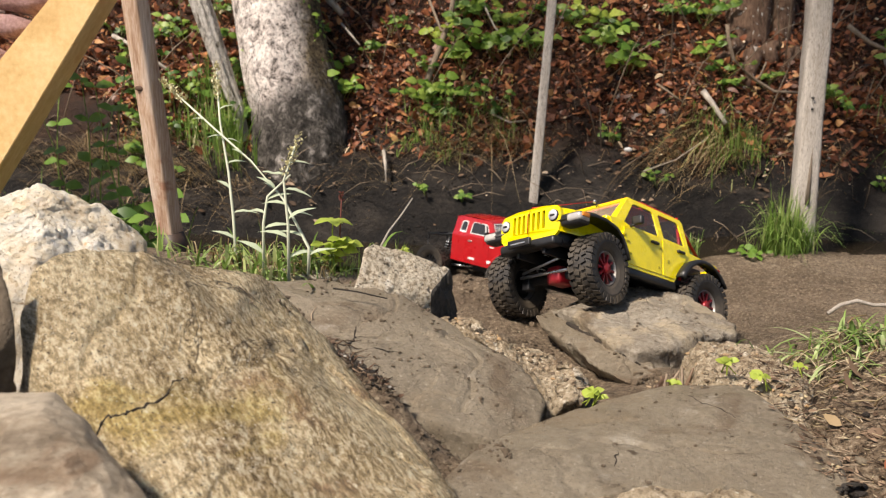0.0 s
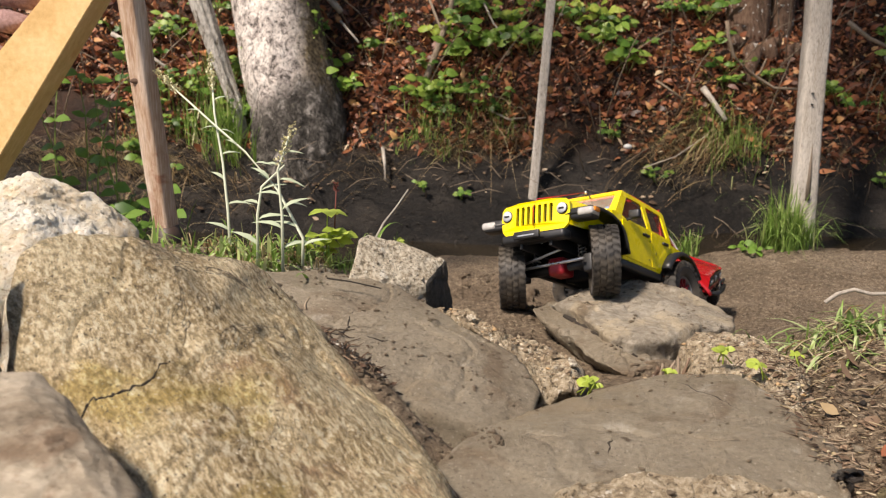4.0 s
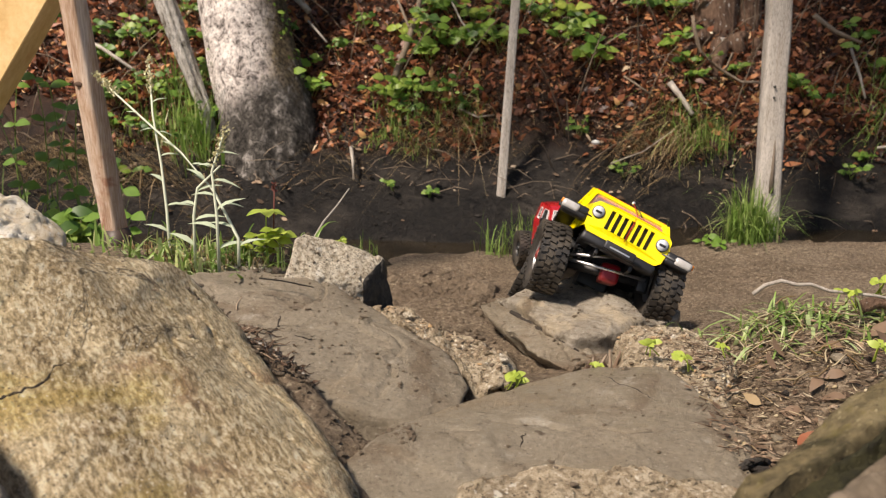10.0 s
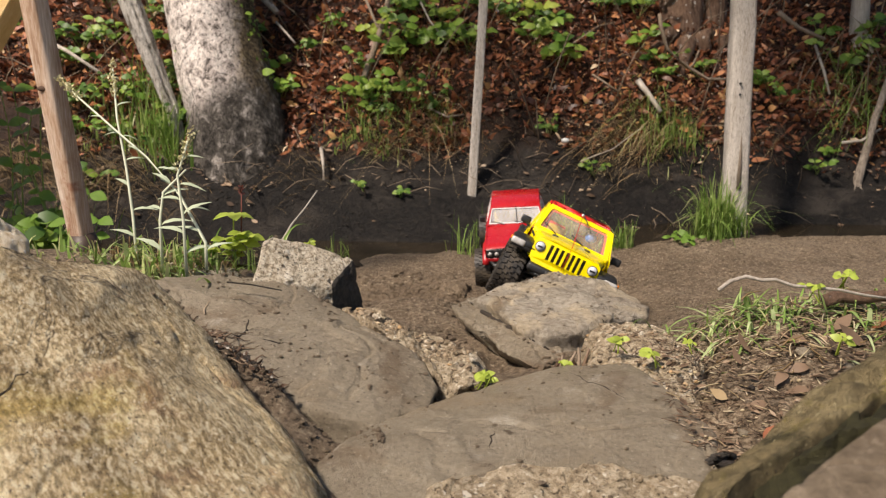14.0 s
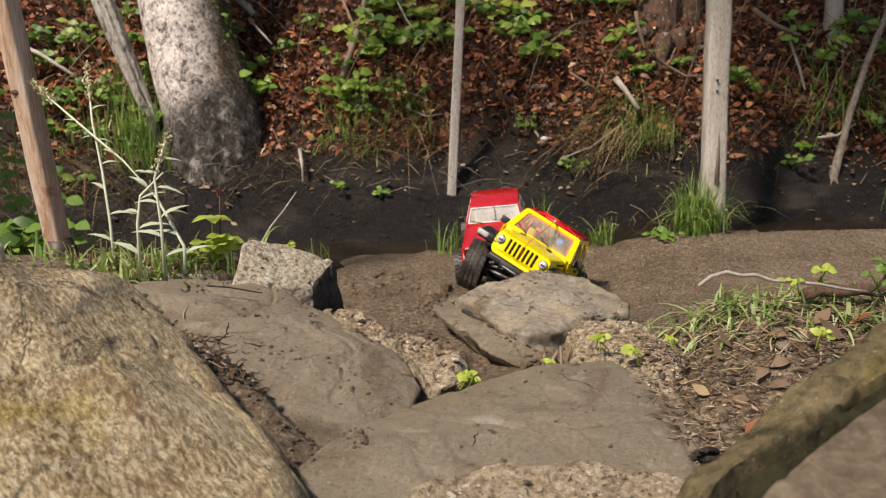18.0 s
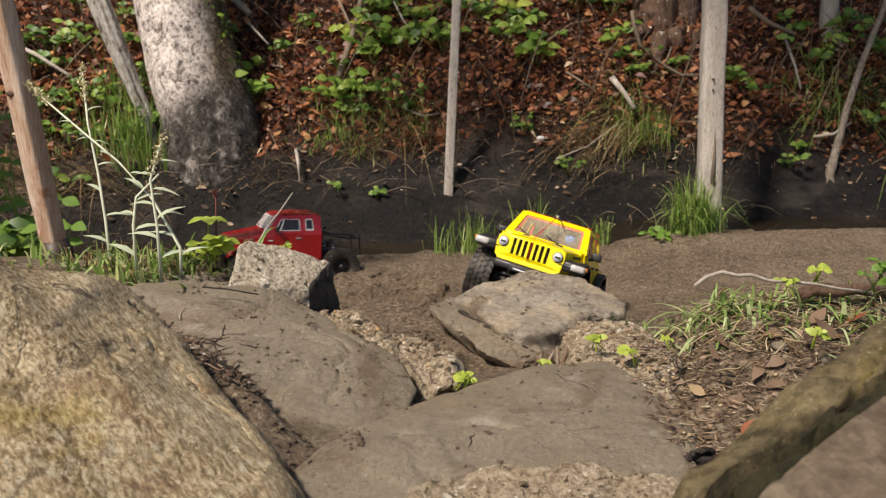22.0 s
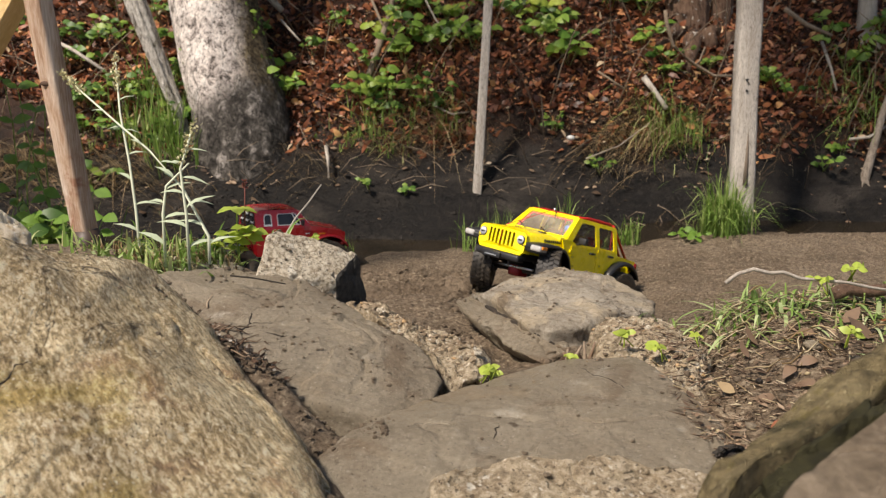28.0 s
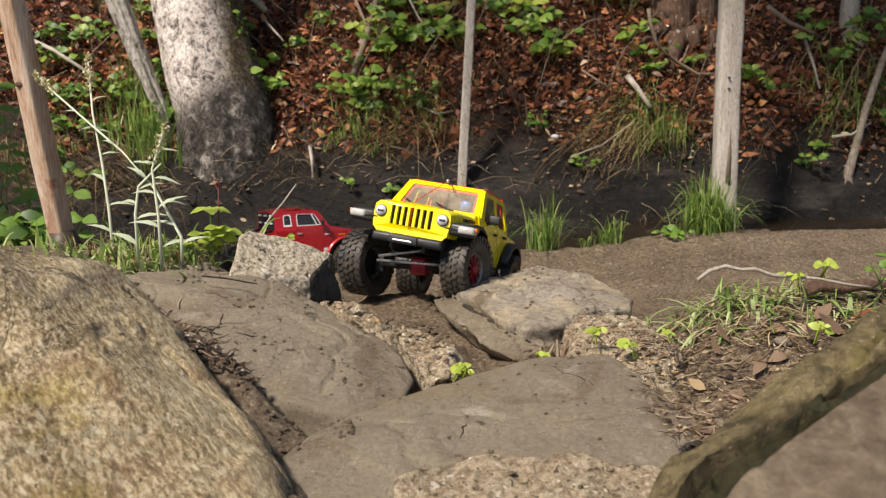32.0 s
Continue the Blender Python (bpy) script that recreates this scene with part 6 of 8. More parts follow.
part("stringer", stringer(2.0, 2.087), PINE, stair, "new yellow pine side board", smooth=False)
part("stringer", stringer(2.03, 2.11), PINE, stair, smooth=False).matrix_basis = pose(-0.47, 0, 0)
for i, (x, z) in enumerate(((-1.01, 0.842), (-1.048, 0.786), (-1.097, 0.731), (-1.158, 0.665))):
    v, f = stick_mesh([(x - 0.05 * j, 2.043 + 0.011 * min(j, 3), z + 0.004 * math.cos(j * 2 + i)) for j in range(11)], [0.012] + [0.023 + 0.004 * math.sin(j * 1.7 + i) for j in range(10)], 14, 0.35, i)
    mesh_part("tread", v, f, PINK_BARK, stair, "split log tread with pinkish bark", smooth=True)


# ---- leaves, grass and litter ----
bm = bmesh.new()
bmesh.ops.create_icosphere(bm, subdivisions=1, radius=1)
BALL_POINTS = [v.co.copy() for v in bm.verts]
BALL_FACES = [tuple(v.index for v in f.verts) for f in bm.faces]
bm.free()


class Heap:
    """Collects many small pieces into one mesh."""

    def __init__(self):
        self.v, self.f = [], []

    def leaf(self, p, d, n, length, width, curl=0.2):
        """One pointed leaf from p along d, its face towards n."""
        d = d.normalized()
        s = d.cross(n).normalized()
        n = s.cross(d)
        k = len(self.v)
        prof = ((0.0, 0.06), (0.22, 0.72), (0.5, 1.0), (0.78, 0.6), (1.0, 0.03))
        for t, w in prof:
            c = p + d * (length * t) - n * (curl * length * t * t)
            self.v += [c + s * (width * w / 2) + n * (width * w * 0.12), c - s * (width * w / 2) + n * (width * w * 0.12)]
        for i in range(4):
            a = k + i * 2
            self.f.append((a, a + 1, a + 3, a + 2))

    def blade(self, p, d, length, width, droop):
        """One grass blade."""
        side = d.cross(Vector((0, 0, 1)))
        if side.length < 0.01:
            side = Vector((1, 0, 0))
        side.normalize()
        k = len(self.v)
        flat = Vector((d.x, d.y, 0))
        for i in range(6):
            t = i / 5
            c = p + d * (length * t) + flat * (length * droop * t * t) - Vector((0, 0, 1)) * (length * droop * 0.75 * t * t * t)
            w = width * (1 - t) ** 0.6
            self.v += [c + side * (w / 2 + 0.0001), c - side * (w / 2 + 0.0001)]
        for i in range(5):
            a = k + i * 2
            self.f.append((a, a + 1, a + 3, a + 2))

    def lump(self, p, r, rnd):
        """One rounded, uneven crumb of earth or stone."""
        k = len(self.v)
        turn = Matrix.Rotation(rnd.random() * 6.28, 3, "Z") @ Matrix.Diagonal((rnd.uniform(0.8, 1.3), rnd.uniform(0.7, 1.0), rnd.uniform(0.4, 0.75)))
        for q in BALL_POINTS:
            self.v.append(p + turn @ q * (r * rnd.uniform(0.62, 1.2)))
        self.f += [(k + a, k + b, k + c) for a, b, c in BALL_FACES]

    def sticks(self, pts, r0, r1, sides=5):
        v, f = stick_mesh(pts, [r0 + (r1 - r0) * i / (len(pts) - 1) for i in range(len(pts))], sides)
        k = len(self.v)
        self.v += v
        self.f += [tuple(i + k for i in t) for t in f]

    def make(self, name, material, parent=None, label="", smooth=True):
        return mesh_part(name, self.v, self.f, material, parent, label, smooth)


def rand_dir(rnd, up=0.0):
    a = rnd.random() * 6.2832
    return Vector((math.cos(a), math.sin(a), up)).normalized()


# surfaces of the rocks, to lay things on
tree_of_rocks = []
for o in list(scene.objects):
    if o.get("category") == "rock":
        tree_of_rocks.append(BVHTree.FromPolygons([v.co[:] for v in o.data.vertices], [tuple(p.vertices) for p in o.data.polygons]))


def top_z(x, y):
    z = ground_z(x, y)
    for t in tree_of_rocks:
        hit = t.ray_cast(Vector((x, y, 2)), Vector((0, 0, -1)))
        if hit[0] is not None:
            z = max(z, hit[0].z)
    return z


CRACK = plain("crack_dark", (0.025, 0.018, 0.012), 0.95)


def crack(rock_thing, points, width, seed):
    """A dark strip along a crack that wanders over a rock's top."""
    r = random.Random(seed)
    pts = []
    for (x0, y0), (x1, y1) in zip(points, points[1:]):
        for i in range(6):
            f = i / 6
            x, y = x0 + (x1 - x0) * f + r.gauss(0, 0.0012), y0 + (y1 - y0) * f + r.gauss(0, 0.0012)
            pts.append((x, y, top_z(x, y) - width * 0.35))
    n = len(pts)
    v, f = stick_mesh(pts, [width * (0.25 + 0.75 * math.sin(3.1416 * (i + 0.5) / n)) * r.uniform(0.6, 1.2) for i in range(n)], 6)
    mesh_part("crack", v, f, CRACK, rock_thing, "dark line of a crack")


crack(tan_boulder, [(-0.376, 0.618), (-0.36, 0.622), (-0.346, 0.626), (-0.333, 0.636), (-0.322, 0.656), (-0.305, 0.69)], 0.0019, 1)
crack(slab_back, [(-0.232, 1.099), (-0.232, 1.074), (-0.232, 1.041), (-0.233, 1.014), (-0.259, 1.024), (-0.298, 1.056)], 0.002, 2)
crack(slab_back, [(-0.21, 1.022), (-0.188, 1.027), (-0.174, 1.036)], 0.0014, 3)
crack(slab_front, [(0.15, 1.001), (0.166, 0.964), (0.19, 0.934), (0.205, 0.91)], 0.001, 4)
crack(slab_front, [(0.048, 0.813), (0.052, 0.83), (0.059, 0.839)], 0.0012, 5)
# one dark strip holds both the dirt and the undercut's shade
mesh_part("crevice_dark", *stick_mesh([(0.07, 1.49, 0.25), (0.09, 1.455, 0.247), (0.108, 1.42, 0.243), (0.128, 1.388, 0.239), (0.148, 1.36, 0.235), (0.168, 1.335, 0.228)], [0.002, 0.004, 0.005, 0.005, 0.005, 0.003], 10, 0.9, 3), CRACK, ledge_boulder, "dark dirt packed under the upper layer")
crack(ledge_boulder, [(0.1, 1.51), (0.115, 1.48), (0.14, 1.45)], 0.0016, 7)


def crown(thing, top, centre, size, n, seed):
    """A loose crown of leaves on thin limbs, out of view, to shade the bank."""
    r = random.Random(seed)
    leaves = Heap()
    c = Vector(centre)
    base = Vector(top)
    for k in range(14):
        d = Vector((r.uniform(-1, 1) * size[0], r.uniform(-1, 1) * size[1], r.gauss(0, 0.4) * size[2]))
        end = c + d
        mid = base.lerp(end, 0.5) + Vector((0, 0, 0.12))
        mesh_part("limb", *stick_mesh([base, mid, end], [0.03, 0.018, 0.006], 7), RED_BARK, thing)
        for i in range(n // 14):
            p = mid.lerp(end, r.uniform(0.2, 1.1)) + Vector((r.gauss(0, 0.2) * size[0], r.gauss(0, 0.2) * size[1], r.gauss(0, 0.2) * size[2]))
            L = r.uniform(0.04, 0.08)
            leaves.leaf(p, rand_dir(r, r.uniform(-0.6, 0.3)), Vector((r.gauss(0, 0.4), r.gauss(0, 0.4), 1)), L, L * 0.55, 0.2)
    tagged(leaves.make("crown", GREEN, thing, "unseen leafy crown, added to shade the bank"), kind="stuff")


# unseen crowns, set forward of their trunks to dapple the far bank
crown(big, (-0.96, 3.51, 2.46), (-0.8, 2.25, 2.6), (0.85, 0.7, 0.25), 760, 41)
for k, thing in enumerate(right_trees):
    crown(thing, ((0.98, 3.85, 2.15), (1.1, 3.85, 2.15))[k], ((0.65, 2.75, 2.35), (1.25, 2.65, 2.45))[k], (0.6, 0.8, 0.25), (1500, 2100)[k], 31 + k)

rnd = random.Random(11)
litter = Heap()
for i in range(78000):
    x = rnd.uniform(-2.3, 2.6)
    y = 3.2 + abs(rnd.gauss(0, 0.45)) + rnd.random() * 0.1
    thin = noise.noise(Vector((x * 2.2, y * 2.2, 5)))
    if thin < -0.2 - (0.3 if y > 3.42 else 0.0) or (y < 3.34 and rnd.random() > 0.3 + thin):
        continue
    p = Vector((x, y, ground_z(x, y) + 0.004 + rnd.random() * 0.012))
    n = Vector((rnd.gauss(0, 0.8), -0.7 + rnd.gauss(0, 0.7), 0.6 + rnd.gauss(0, 0.6)))
    L = 0.006 + 0.036 * rnd.random() ** 2.8
    litter.leaf(p, rand_dir(rnd, rnd.uniform(-0.4, 0.9)), n, L, L * rnd.uniform(0.22, 0.75), rnd.uniform(-0.9, 1.2))
tagged(litter.make("leaf_litter", LITTER), "reddish brown dead leaves covering the far bank", "leaf litter", kind="stuff")
scattered = Heap()
for i in range(2600):
    x, y = rnd.uniform(-1.6, 2.0), 2.98 + 0.42 * rnd.random() ** 0.6
    if i > 500 and noise.noise(Vector((x * 3.5, y * 3.5, 8))) < 0.05:
        continue
    L = 0.005 + 0.026 * rnd.random() ** 2.4
    scattered.leaf(Vector((x, y, ground_z(x, y) + 0.004)), rand_dir(rnd, 0.2), Vector((rnd.gauss(0, 0.3), -0.5, 0.8)), L, L * 0.6, rnd.uniform(-0.3, 0.5))
tagged(scattered.make("scattered_leaves", DEAD_LEAF), "scattered brown leaves on the wet creek mud", "leaf litter", kind="stuff")


def clump(name, at, n, spread, size, material, label, category, up=1.0, group="", singly=False, toward=0.35):
    """A small leafy plant: bent stems with leaves along them."""
    p0 = Vector(at)
    thing = tagged(new(name), label, category, group)
    leaves, stems = Heap(), Heap()
    for i in range(n):
        d = rand_dir(rnd, up * rnd.uniform(0.5, 1.3)) + Vector((0, -toward, 0))
        end = p0 + d * spread * rnd.uniform(0.35, 1.0)
        mid = p0.lerp(end, 0.55) + Vector((0, 0, spread * 0.12))
        path = [p0 + Vector((rnd.gauss(0, 0.006), rnd.gauss(0, 0.006), -0.01)), mid, end]
        if singly:
            h = Heap()
            h.sticks(path, 0.0009, 0.0006, 5)
            h.make("stem", material, thing)
        else:
            stems.sticks(path, 0.0016, 0.0007, 4)
        for j in range(rnd.randint(2, 4) if singly else rnd.randint(3, 6)):
            q = end if singly else mid.lerp(end, rnd.uniform(-0.3, 1.0))
            L = size * rnd.uniform(0.55, 1.25)
            h = Heap() if singly else leaves
            h.leaf(q, rand_dir(rnd, rnd.uniform(-0.25, 0.4)), Vector((rnd.gauss(0, 0.5), rnd.uniform(-1.2, -0.5), rnd.uniform(0.2, 0.8))), L, L * rnd.uniform(0.5, 0.75), rnd.uniform(0.0, 0.4))
            if singly:
                h.make("leaf", material, thing)
    if not singly:
        tagged(leaves.make("foliage", material, thing), kind="stuff")
        tagged(stems.make("stem_mass", GRASS, thing), kind="stuff")
    return thing


def tuft(at, n, length, spread, material, label, width=0.0035, droop=0.35, group="grass tufts", name="grass_tuft", lean=0.0, flat=0.33):
    thing = tagged(new(name), label, "grass", group)
    h = Heap()
    for i in range(n):
        p = Vector((at[0] + rnd.gauss(0, spread), at[1] + rnd.gauss(0, spread * 0.8), 0))
        p.z = top_z(p.x, p.y) - 0.004
        a = rnd.random() * 6.2832
        tilt = abs(rnd.gauss(0, flat))
        d = Vector((math.cos(a) * tilt + lean, math.sin(a) * tilt - 0.05, 1)).normalized()
        h.blade(p, d, length * rnd.uniform(0.45, 1.1), width * rnd.uniform(0.6, 1.3), droop * rnd.uniform(0.3, 1.8))
    tagged(h.make("grass_mass", material, thing), kind="stuff")
    return thing


bank_label = "small bright green leafy weed on the far bank"
# patches of weeds: place, how many, how far apart, leaf size
PATCHES = ((-0.12, 3.6, 5, 0.06, 0.05), (-0.22, 3.65, 3, 0.06, 0.046), (-0.6, 3.53, 2, 0.05, 0.034), (-0.72, 3.68, 3, 0.06, 0.034), (-0.54, 3.45, 2, 0.03, 0.032), (-0.3, 3.42, 4, 0.07, 0.036), (-0.17, 3.42, 3, 0.06, 0.034), (-0.2, 3.35, 3, 0.05, 0.03),
           (0.03, 3.56, 3, 0.06, 0.04), (0.33, 3.55, 3, 0.05, 0.044), (0.47, 3.51, 3, 0.05, 0.046), (0.78, 3.68, 3, 0.07, 0.04), (0.8, 3.43, 4, 0.07, 0.032), (1.19, 3.44, 3, 0.05, 0.034), (1.54, 3.59, 5, 0.08, 0.042), (0.38, 3.31, 1, 0.02, 0.026))
MORE = ((0.57, 3.17, 1, 0.02, 0.022), (1.36, 3.22, 3, 0.05, 0.026), (-1.39, 3.68, 5, 0.1, 0.04), (-1.2, 3.72, 4, 0.1, 0.036), (-1.2, 3.48, 4, 0.08, 0.034), (-1.05, 3.67, 3, 0.06, 0.034), (-1.52, 3.49, 3, 0.08, 0.04), (-0.95, 3.46, 2, 0.04, 0.03), (-0.27, 3.06, 2, 0.03, 0.02),
        (-0.14, 3.08, 2, 0.03, 0.022), (0.2, 3.7, 4, 0.1, 0.04), (0.94, 3.4, 2, 0.06, 0.03), (1.63, 3.46, 4, 0.1, 0.04), (1.27, 3.38, 2, 0.05, 0.03), (1.85, 3.55, 4, 0.12, 0.045), (-1.8, 3.55, 4, 0.12, 0.045), (0.62, 3.62, 2, 0.08, 0.035), (-0.42, 3.62, 2, 0.06, 0.034), (-1.25, 3.2, 4, 0.12, 0.034))
for k, (x0, y0, many, apart, size) in enumerate(PATCHES + MORE):
    for i in range(max(1, many * 2 // 3)):
        x, y = x0 + rnd.gauss(0, apart), y0 + rnd.gauss(0, apart * 0.8)
        clump("weed", (x, y, ground_z(x, y)), rnd.randint(4, 8), size * rnd.uniform(2.4, 5.0), size * 0.98, LIME if k in (0, 1, 9) and i == 0 else GREEN, bank_label, "plant", 1.0, "weeds on the far bank")
for x, y, n, sp, size in ((-0.16, 3.5, 8, 0.2, 0.05), (-0.04, 3.52, 7, 0.2, 0.05), (0.1, 3.5, 8, 0.2, 0.046), (-0.31, 3.4, 7, 0.13, 0.044), (-0.22, 3.4, 6, 0.13, 0.042), (-0.62, 3.42, 6, 0.14, 0.044), (-0.66, 3.5, 5, 0.14, 0.042), (0.34, 3.5, 7, 0.17, 0.046), (0.45, 3.46, 7, 0.17, 0.05), (0.02, 3.6, 6, 0.2, 0.05), (0.74, 3.52, 6, 0.15, 0.042), (1.5, 3.5, 7, 0.2, 0.046)):
    clump("leafy_sprig", (x, y, ground_z(x, y)), n, sp, size, SPRIG, "bright green sprig with drooping leaves on the bank", "plant", 1.3, "weeds on the far bank")
for x, y, n, sp, size in ((-0.99, 2.16, 9, 0.2, 0.046), (-0.98, 2.16, 9, 0.26, 0.048), (-1.08, 2.16, 9, 0.22, 0.046), (-0.9, 2.16, 8, 0.14, 0.04), (-1.15, 2.16, 8, 0.22, 0.044), (-0.95, 2.14, 8, 0.3, 0.05), (-0.84, 2.02, 7, 0.1, 0.034), (-0.99, 1.95, 8, 0.1, 0.05)):
    clump("climbing_weed", (x, y, ground_z(x, y)), n, sp, size, GREEN, "trailing green weed with rounded leaves by the stake", "plant", 2.6, "weeds by the stair", toward=0.1)
# tall round-leaved weeds and grass behind the stair board
for k, (x, y, top, lean) in enumerate(((-0.93, 2.2, 0.42, -0.05), (-0.97, 2.24, 0.6, -0.06), (-1.02, 2.22, 0.55, 0.03), (-0.9, 2.18, 0.36, 0.05), (-1.08, 2.3, 0.62, -0.02), (-1.14, 2.3, 0.52, -0.05), (-0.86, 2.16, 0.3, 0.06), (-1.04, 2.35, 0.66, 0.05), (-1.2, 2.4, 0.6, 0.0), (-0.99, 2.12, 0.3, 0.04))):
    thing = tagged(new("climbing_weed"), "tall weed with paired round green leaves by the stair", "plant", "weeds by the stair")
    z0 = ground_z(x, y) - 0.01
    path = [Vector((x + lean * f * f + 0.012 * math.sin(5 * f + k), y - 0.02 * f, z0 + (top - z0) * f)) for f in (0, 0.2, 0.4, 0.6, 0.8, 1.0)]
    h = Heap()
    h.sticks(path, 0.0026, 0.0012, 6)
    h.make("stem", GRASS, thing)
    for i in range(1, 6):
        for s in (-1, 1):
            h = Heap()
            L = rnd.uniform(0.028, 0.048)
            h.leaf(path[i], Vector((s * rnd.uniform(0.5, 1), rnd.uniform(-0.7, 0.3), rnd.uniform(-0.3, 0.5))), Vector((rnd.gauss(0, 0.3), -0.7, 0.8)), L, L * 0.72, rnd.uniform(0.0, 0.4))
            h.make("leaf", GREEN, thing)
for x, y, n in ((-1.1, 2.25, 30), (-1.2, 2.3, 34), (-1.0, 2.3, 24), (-1.3, 2.45, 34), (-0.9, 2.3, 18)):
    tuft((x, y), n, 0.34, 0.05, GRASS, "long green grass by the stair", 0.005, 0.7, "weeds by the stair")
for x0, y0, many, size in ((-1.02, 3.42, 3, 0.04), (-0.96, 3.36, 2, 0.034), (-1.22, 3.36, 3, 0.038), (-1.35, 3.32, 2, 0.036), (-1.12, 3.28, 2, 0.03)):
    for i in range(many):
        x, y = x0 + rnd.gauss(0, 0.07), y0 + rnd.gauss(0, 0.06)
        clump("weed", (x, y, ground_z(x, y)), rnd.randint(4, 8), size * rnd.uniform(2.6, 5.2), size * 0.95, GREEN, bank_label, "plant", 1.2, "weeds on the far bank")
vine = Heap()
for i in range(260):
    f = rnd.random()
    z = 0.5 + 0.75 * f
    c = Vector((-0.758 - 0.19 * (z - 0.5), 3.344 + 0.15 * (z - 0.5), z))
    a = -1.75 + rnd.gauss(0, 0.16) - (1.1 if rnd.random() < 0.6 else -1.5)
    p = c + Vector((math.cos(a), math.sin(a), 0)) * (0.163 - 0.037 * f)
    vine.leaf(p, rand_dir(rnd, rnd.uniform(-0.6, 0.2)), Vector((math.cos(a), math.sin(a), 0.4)), rnd.uniform(0.014, 0.03), 0.016, 0.2)
tagged(vine.make("vine_leaves", SPRIG, big, "small green vine leaves on the bark"), kind="stuff")


green_tuft = "fresh green grass tuft on the muddy shelf"
for x, y, n, L, sp in ((0.83, 2.7, 320, 0.27, 0.028), (0.81, 2.69, 110, 0.17, 0.028), (0.87, 2.69, 90, 0.15, 0.022), (0.548, 2.69, 70, 0.14, 0.014), (0.345, 2.69, 150, 0.22, 0.018), (0.475, 2.69, 24, 0.09, 0.012)):
    tuft((x, y), n, L, sp, GRASS, green_tuft, 0.0042, 0.6, flat=0.24)
for x, y in ((0.7, 2.66), (0.725, 2.65)):
    clump("seedling", (x, y, ground_z(x, y)), 4, 0.04, 0.026, GREEN, "broad-leaved green seedling beside the grass tuft", "plant", 0.9, "seedlings on the shelf", True)
for x, y, n, L, sp in ((0.17, 2.68, 110, 0.17, 0.03), (-0.3, 2.62, 26, 0.12, 0.03), (-0.42, 2.5, 40, 0.12, 0.03), (0.08, 2.66, 26, 0.15, 0.03), (-0.5, 2.55, 40, 0.12, 0.04)):
    tuft((x, y), n, L, sp, GRASS, "sparse grass at the water's edge", 0.003, 0.35)
for x, y, n, L in ((-1.0, 3.28, 70, 0.3), (-0.96, 3.2, 50, 0.26), (-1.08, 3.38, 60, 0.26), (-1.12, 3.3, 50, 0.22)):
    tuft((x, y), n, L, 0.05, GRASS, "long green grass beside the leaning trunk", 0.006, 0.15)
for x, y, n, L in ((1.5, 3.4, 90, 0.17), (1.58, 3.42, 110, 0.18), (1.7, 3.42, 80, 0.18), (0.74, 3.36, 70, 0.16), (0.8, 3.3, 60, 0.14), (1.56, 3.5, 60, 0.16)):
    tuft((x, y), n, L, 0.05, GRASS, "drooping green grass on the far bank", 0.004, 1.3, flat=0.75)
for x, y, n, L in ((-0.24, 3.28, 90, 0.15), (-0.31, 3.32, 70, 0.16), (-0.19, 3.34, 70, 0.15), (-0.1, 3.4, 60, 0.14), (-1.3, 3.3, 60, 0.15)):
    tuft((x, y), n, L * 0.75, 0.06, GRASS, "green grass among the leaf litter", 0.005, 0.9)
for x, y, n, L in ((-0.05, 3.3, 150, 0.2), (0.06, 3.32, 150, 0.2), (-0.12, 3.27, 90, 0.17), (0.12, 3.3, 70, 0.16), (0.74, 3.28, 300, 0.16), (0.83, 3.29, 220, 0.15), (0.66, 3.26, 120, 0.15), (0.6, 3.24, 60, 0.14), (-1.1, 3.14, 110, 0.2), (-1.3, 3.2, 130, 0.24), (-1.45, 3.2, 120, 0.22), (1.05, 3.35, 80, 0.15), (-0.45, 3.14, 70, 0.14), (1.2, 3.3, 60, 0.14), (0.3, 3.3, 50, 0.13), (-0.9, 3.05, 60, 0.15), (-1.2, 3.05, 90, 0.2), (-1.4, 3.08, 90, 0.2), (-1.6, 3.2, 90, 0.2), (-1.0, 3.12, 80, 0.18)):
    tuft((x, y), n, L, 0.06, STRAW, "brown dry grass hanging over the bank", 0.0026, 1.5, "dry grass on the far bank", "dry_grass", -0.6)
for x, y in ((0.74, 3.27), (0.88, 3.27), (0.82, 3.29), (0.0, 3.34)):
    tuft((x, y), 70, 0.13, 0.04, GRASS, "green grass growing through dry grass", 0.003, 0.4, "dry grass on the far bank")

# near grass on the left, round the pale plant
for x, y, n, L in ((-0.47, 1.3, 60, 0.06), (-0.42, 1.27, 90, 0.075), (-0.37, 1.25, 90, 0.08), (-0.32, 1.26, 80, 0.075), (-0.3, 1.3, 60, 0.07), (-0.36, 1.36, 60, 0.055), (-0.5, 1.42, 40, 0.05), (-0.44, 1.5, 30, 0.05), (-0.56, 1.36, 40, 0.05), (-0.6, 1.3, 30, 0.05), (-0.24, 1.4, 30, 0.06), (-0.55, 1.6, 30, 0.05), (-0.66, 1.5, 30, 0.05)):
    tuft((x, y), int(n * 0.36), L * 1.05, 0.035, GRASS, "green grass at the foot of the pale plant", 0.0055, 0.5, "grass behind the slab", flat=0.7)
for x, y, n in ((-0.43, 1.25, 14), (-0.38, 1.235, 18), (-0.33, 1.24, 18), (-0.3, 1.27, 20), (-0.47, 1.3, 12)):
    tuft((x, y + 0.02), n, 0.07, 0.028, BROAD_GRASS, "broad pale green grass drooping by the slab", 0.007, 0.9, "grass behind the slab", flat=0.9)
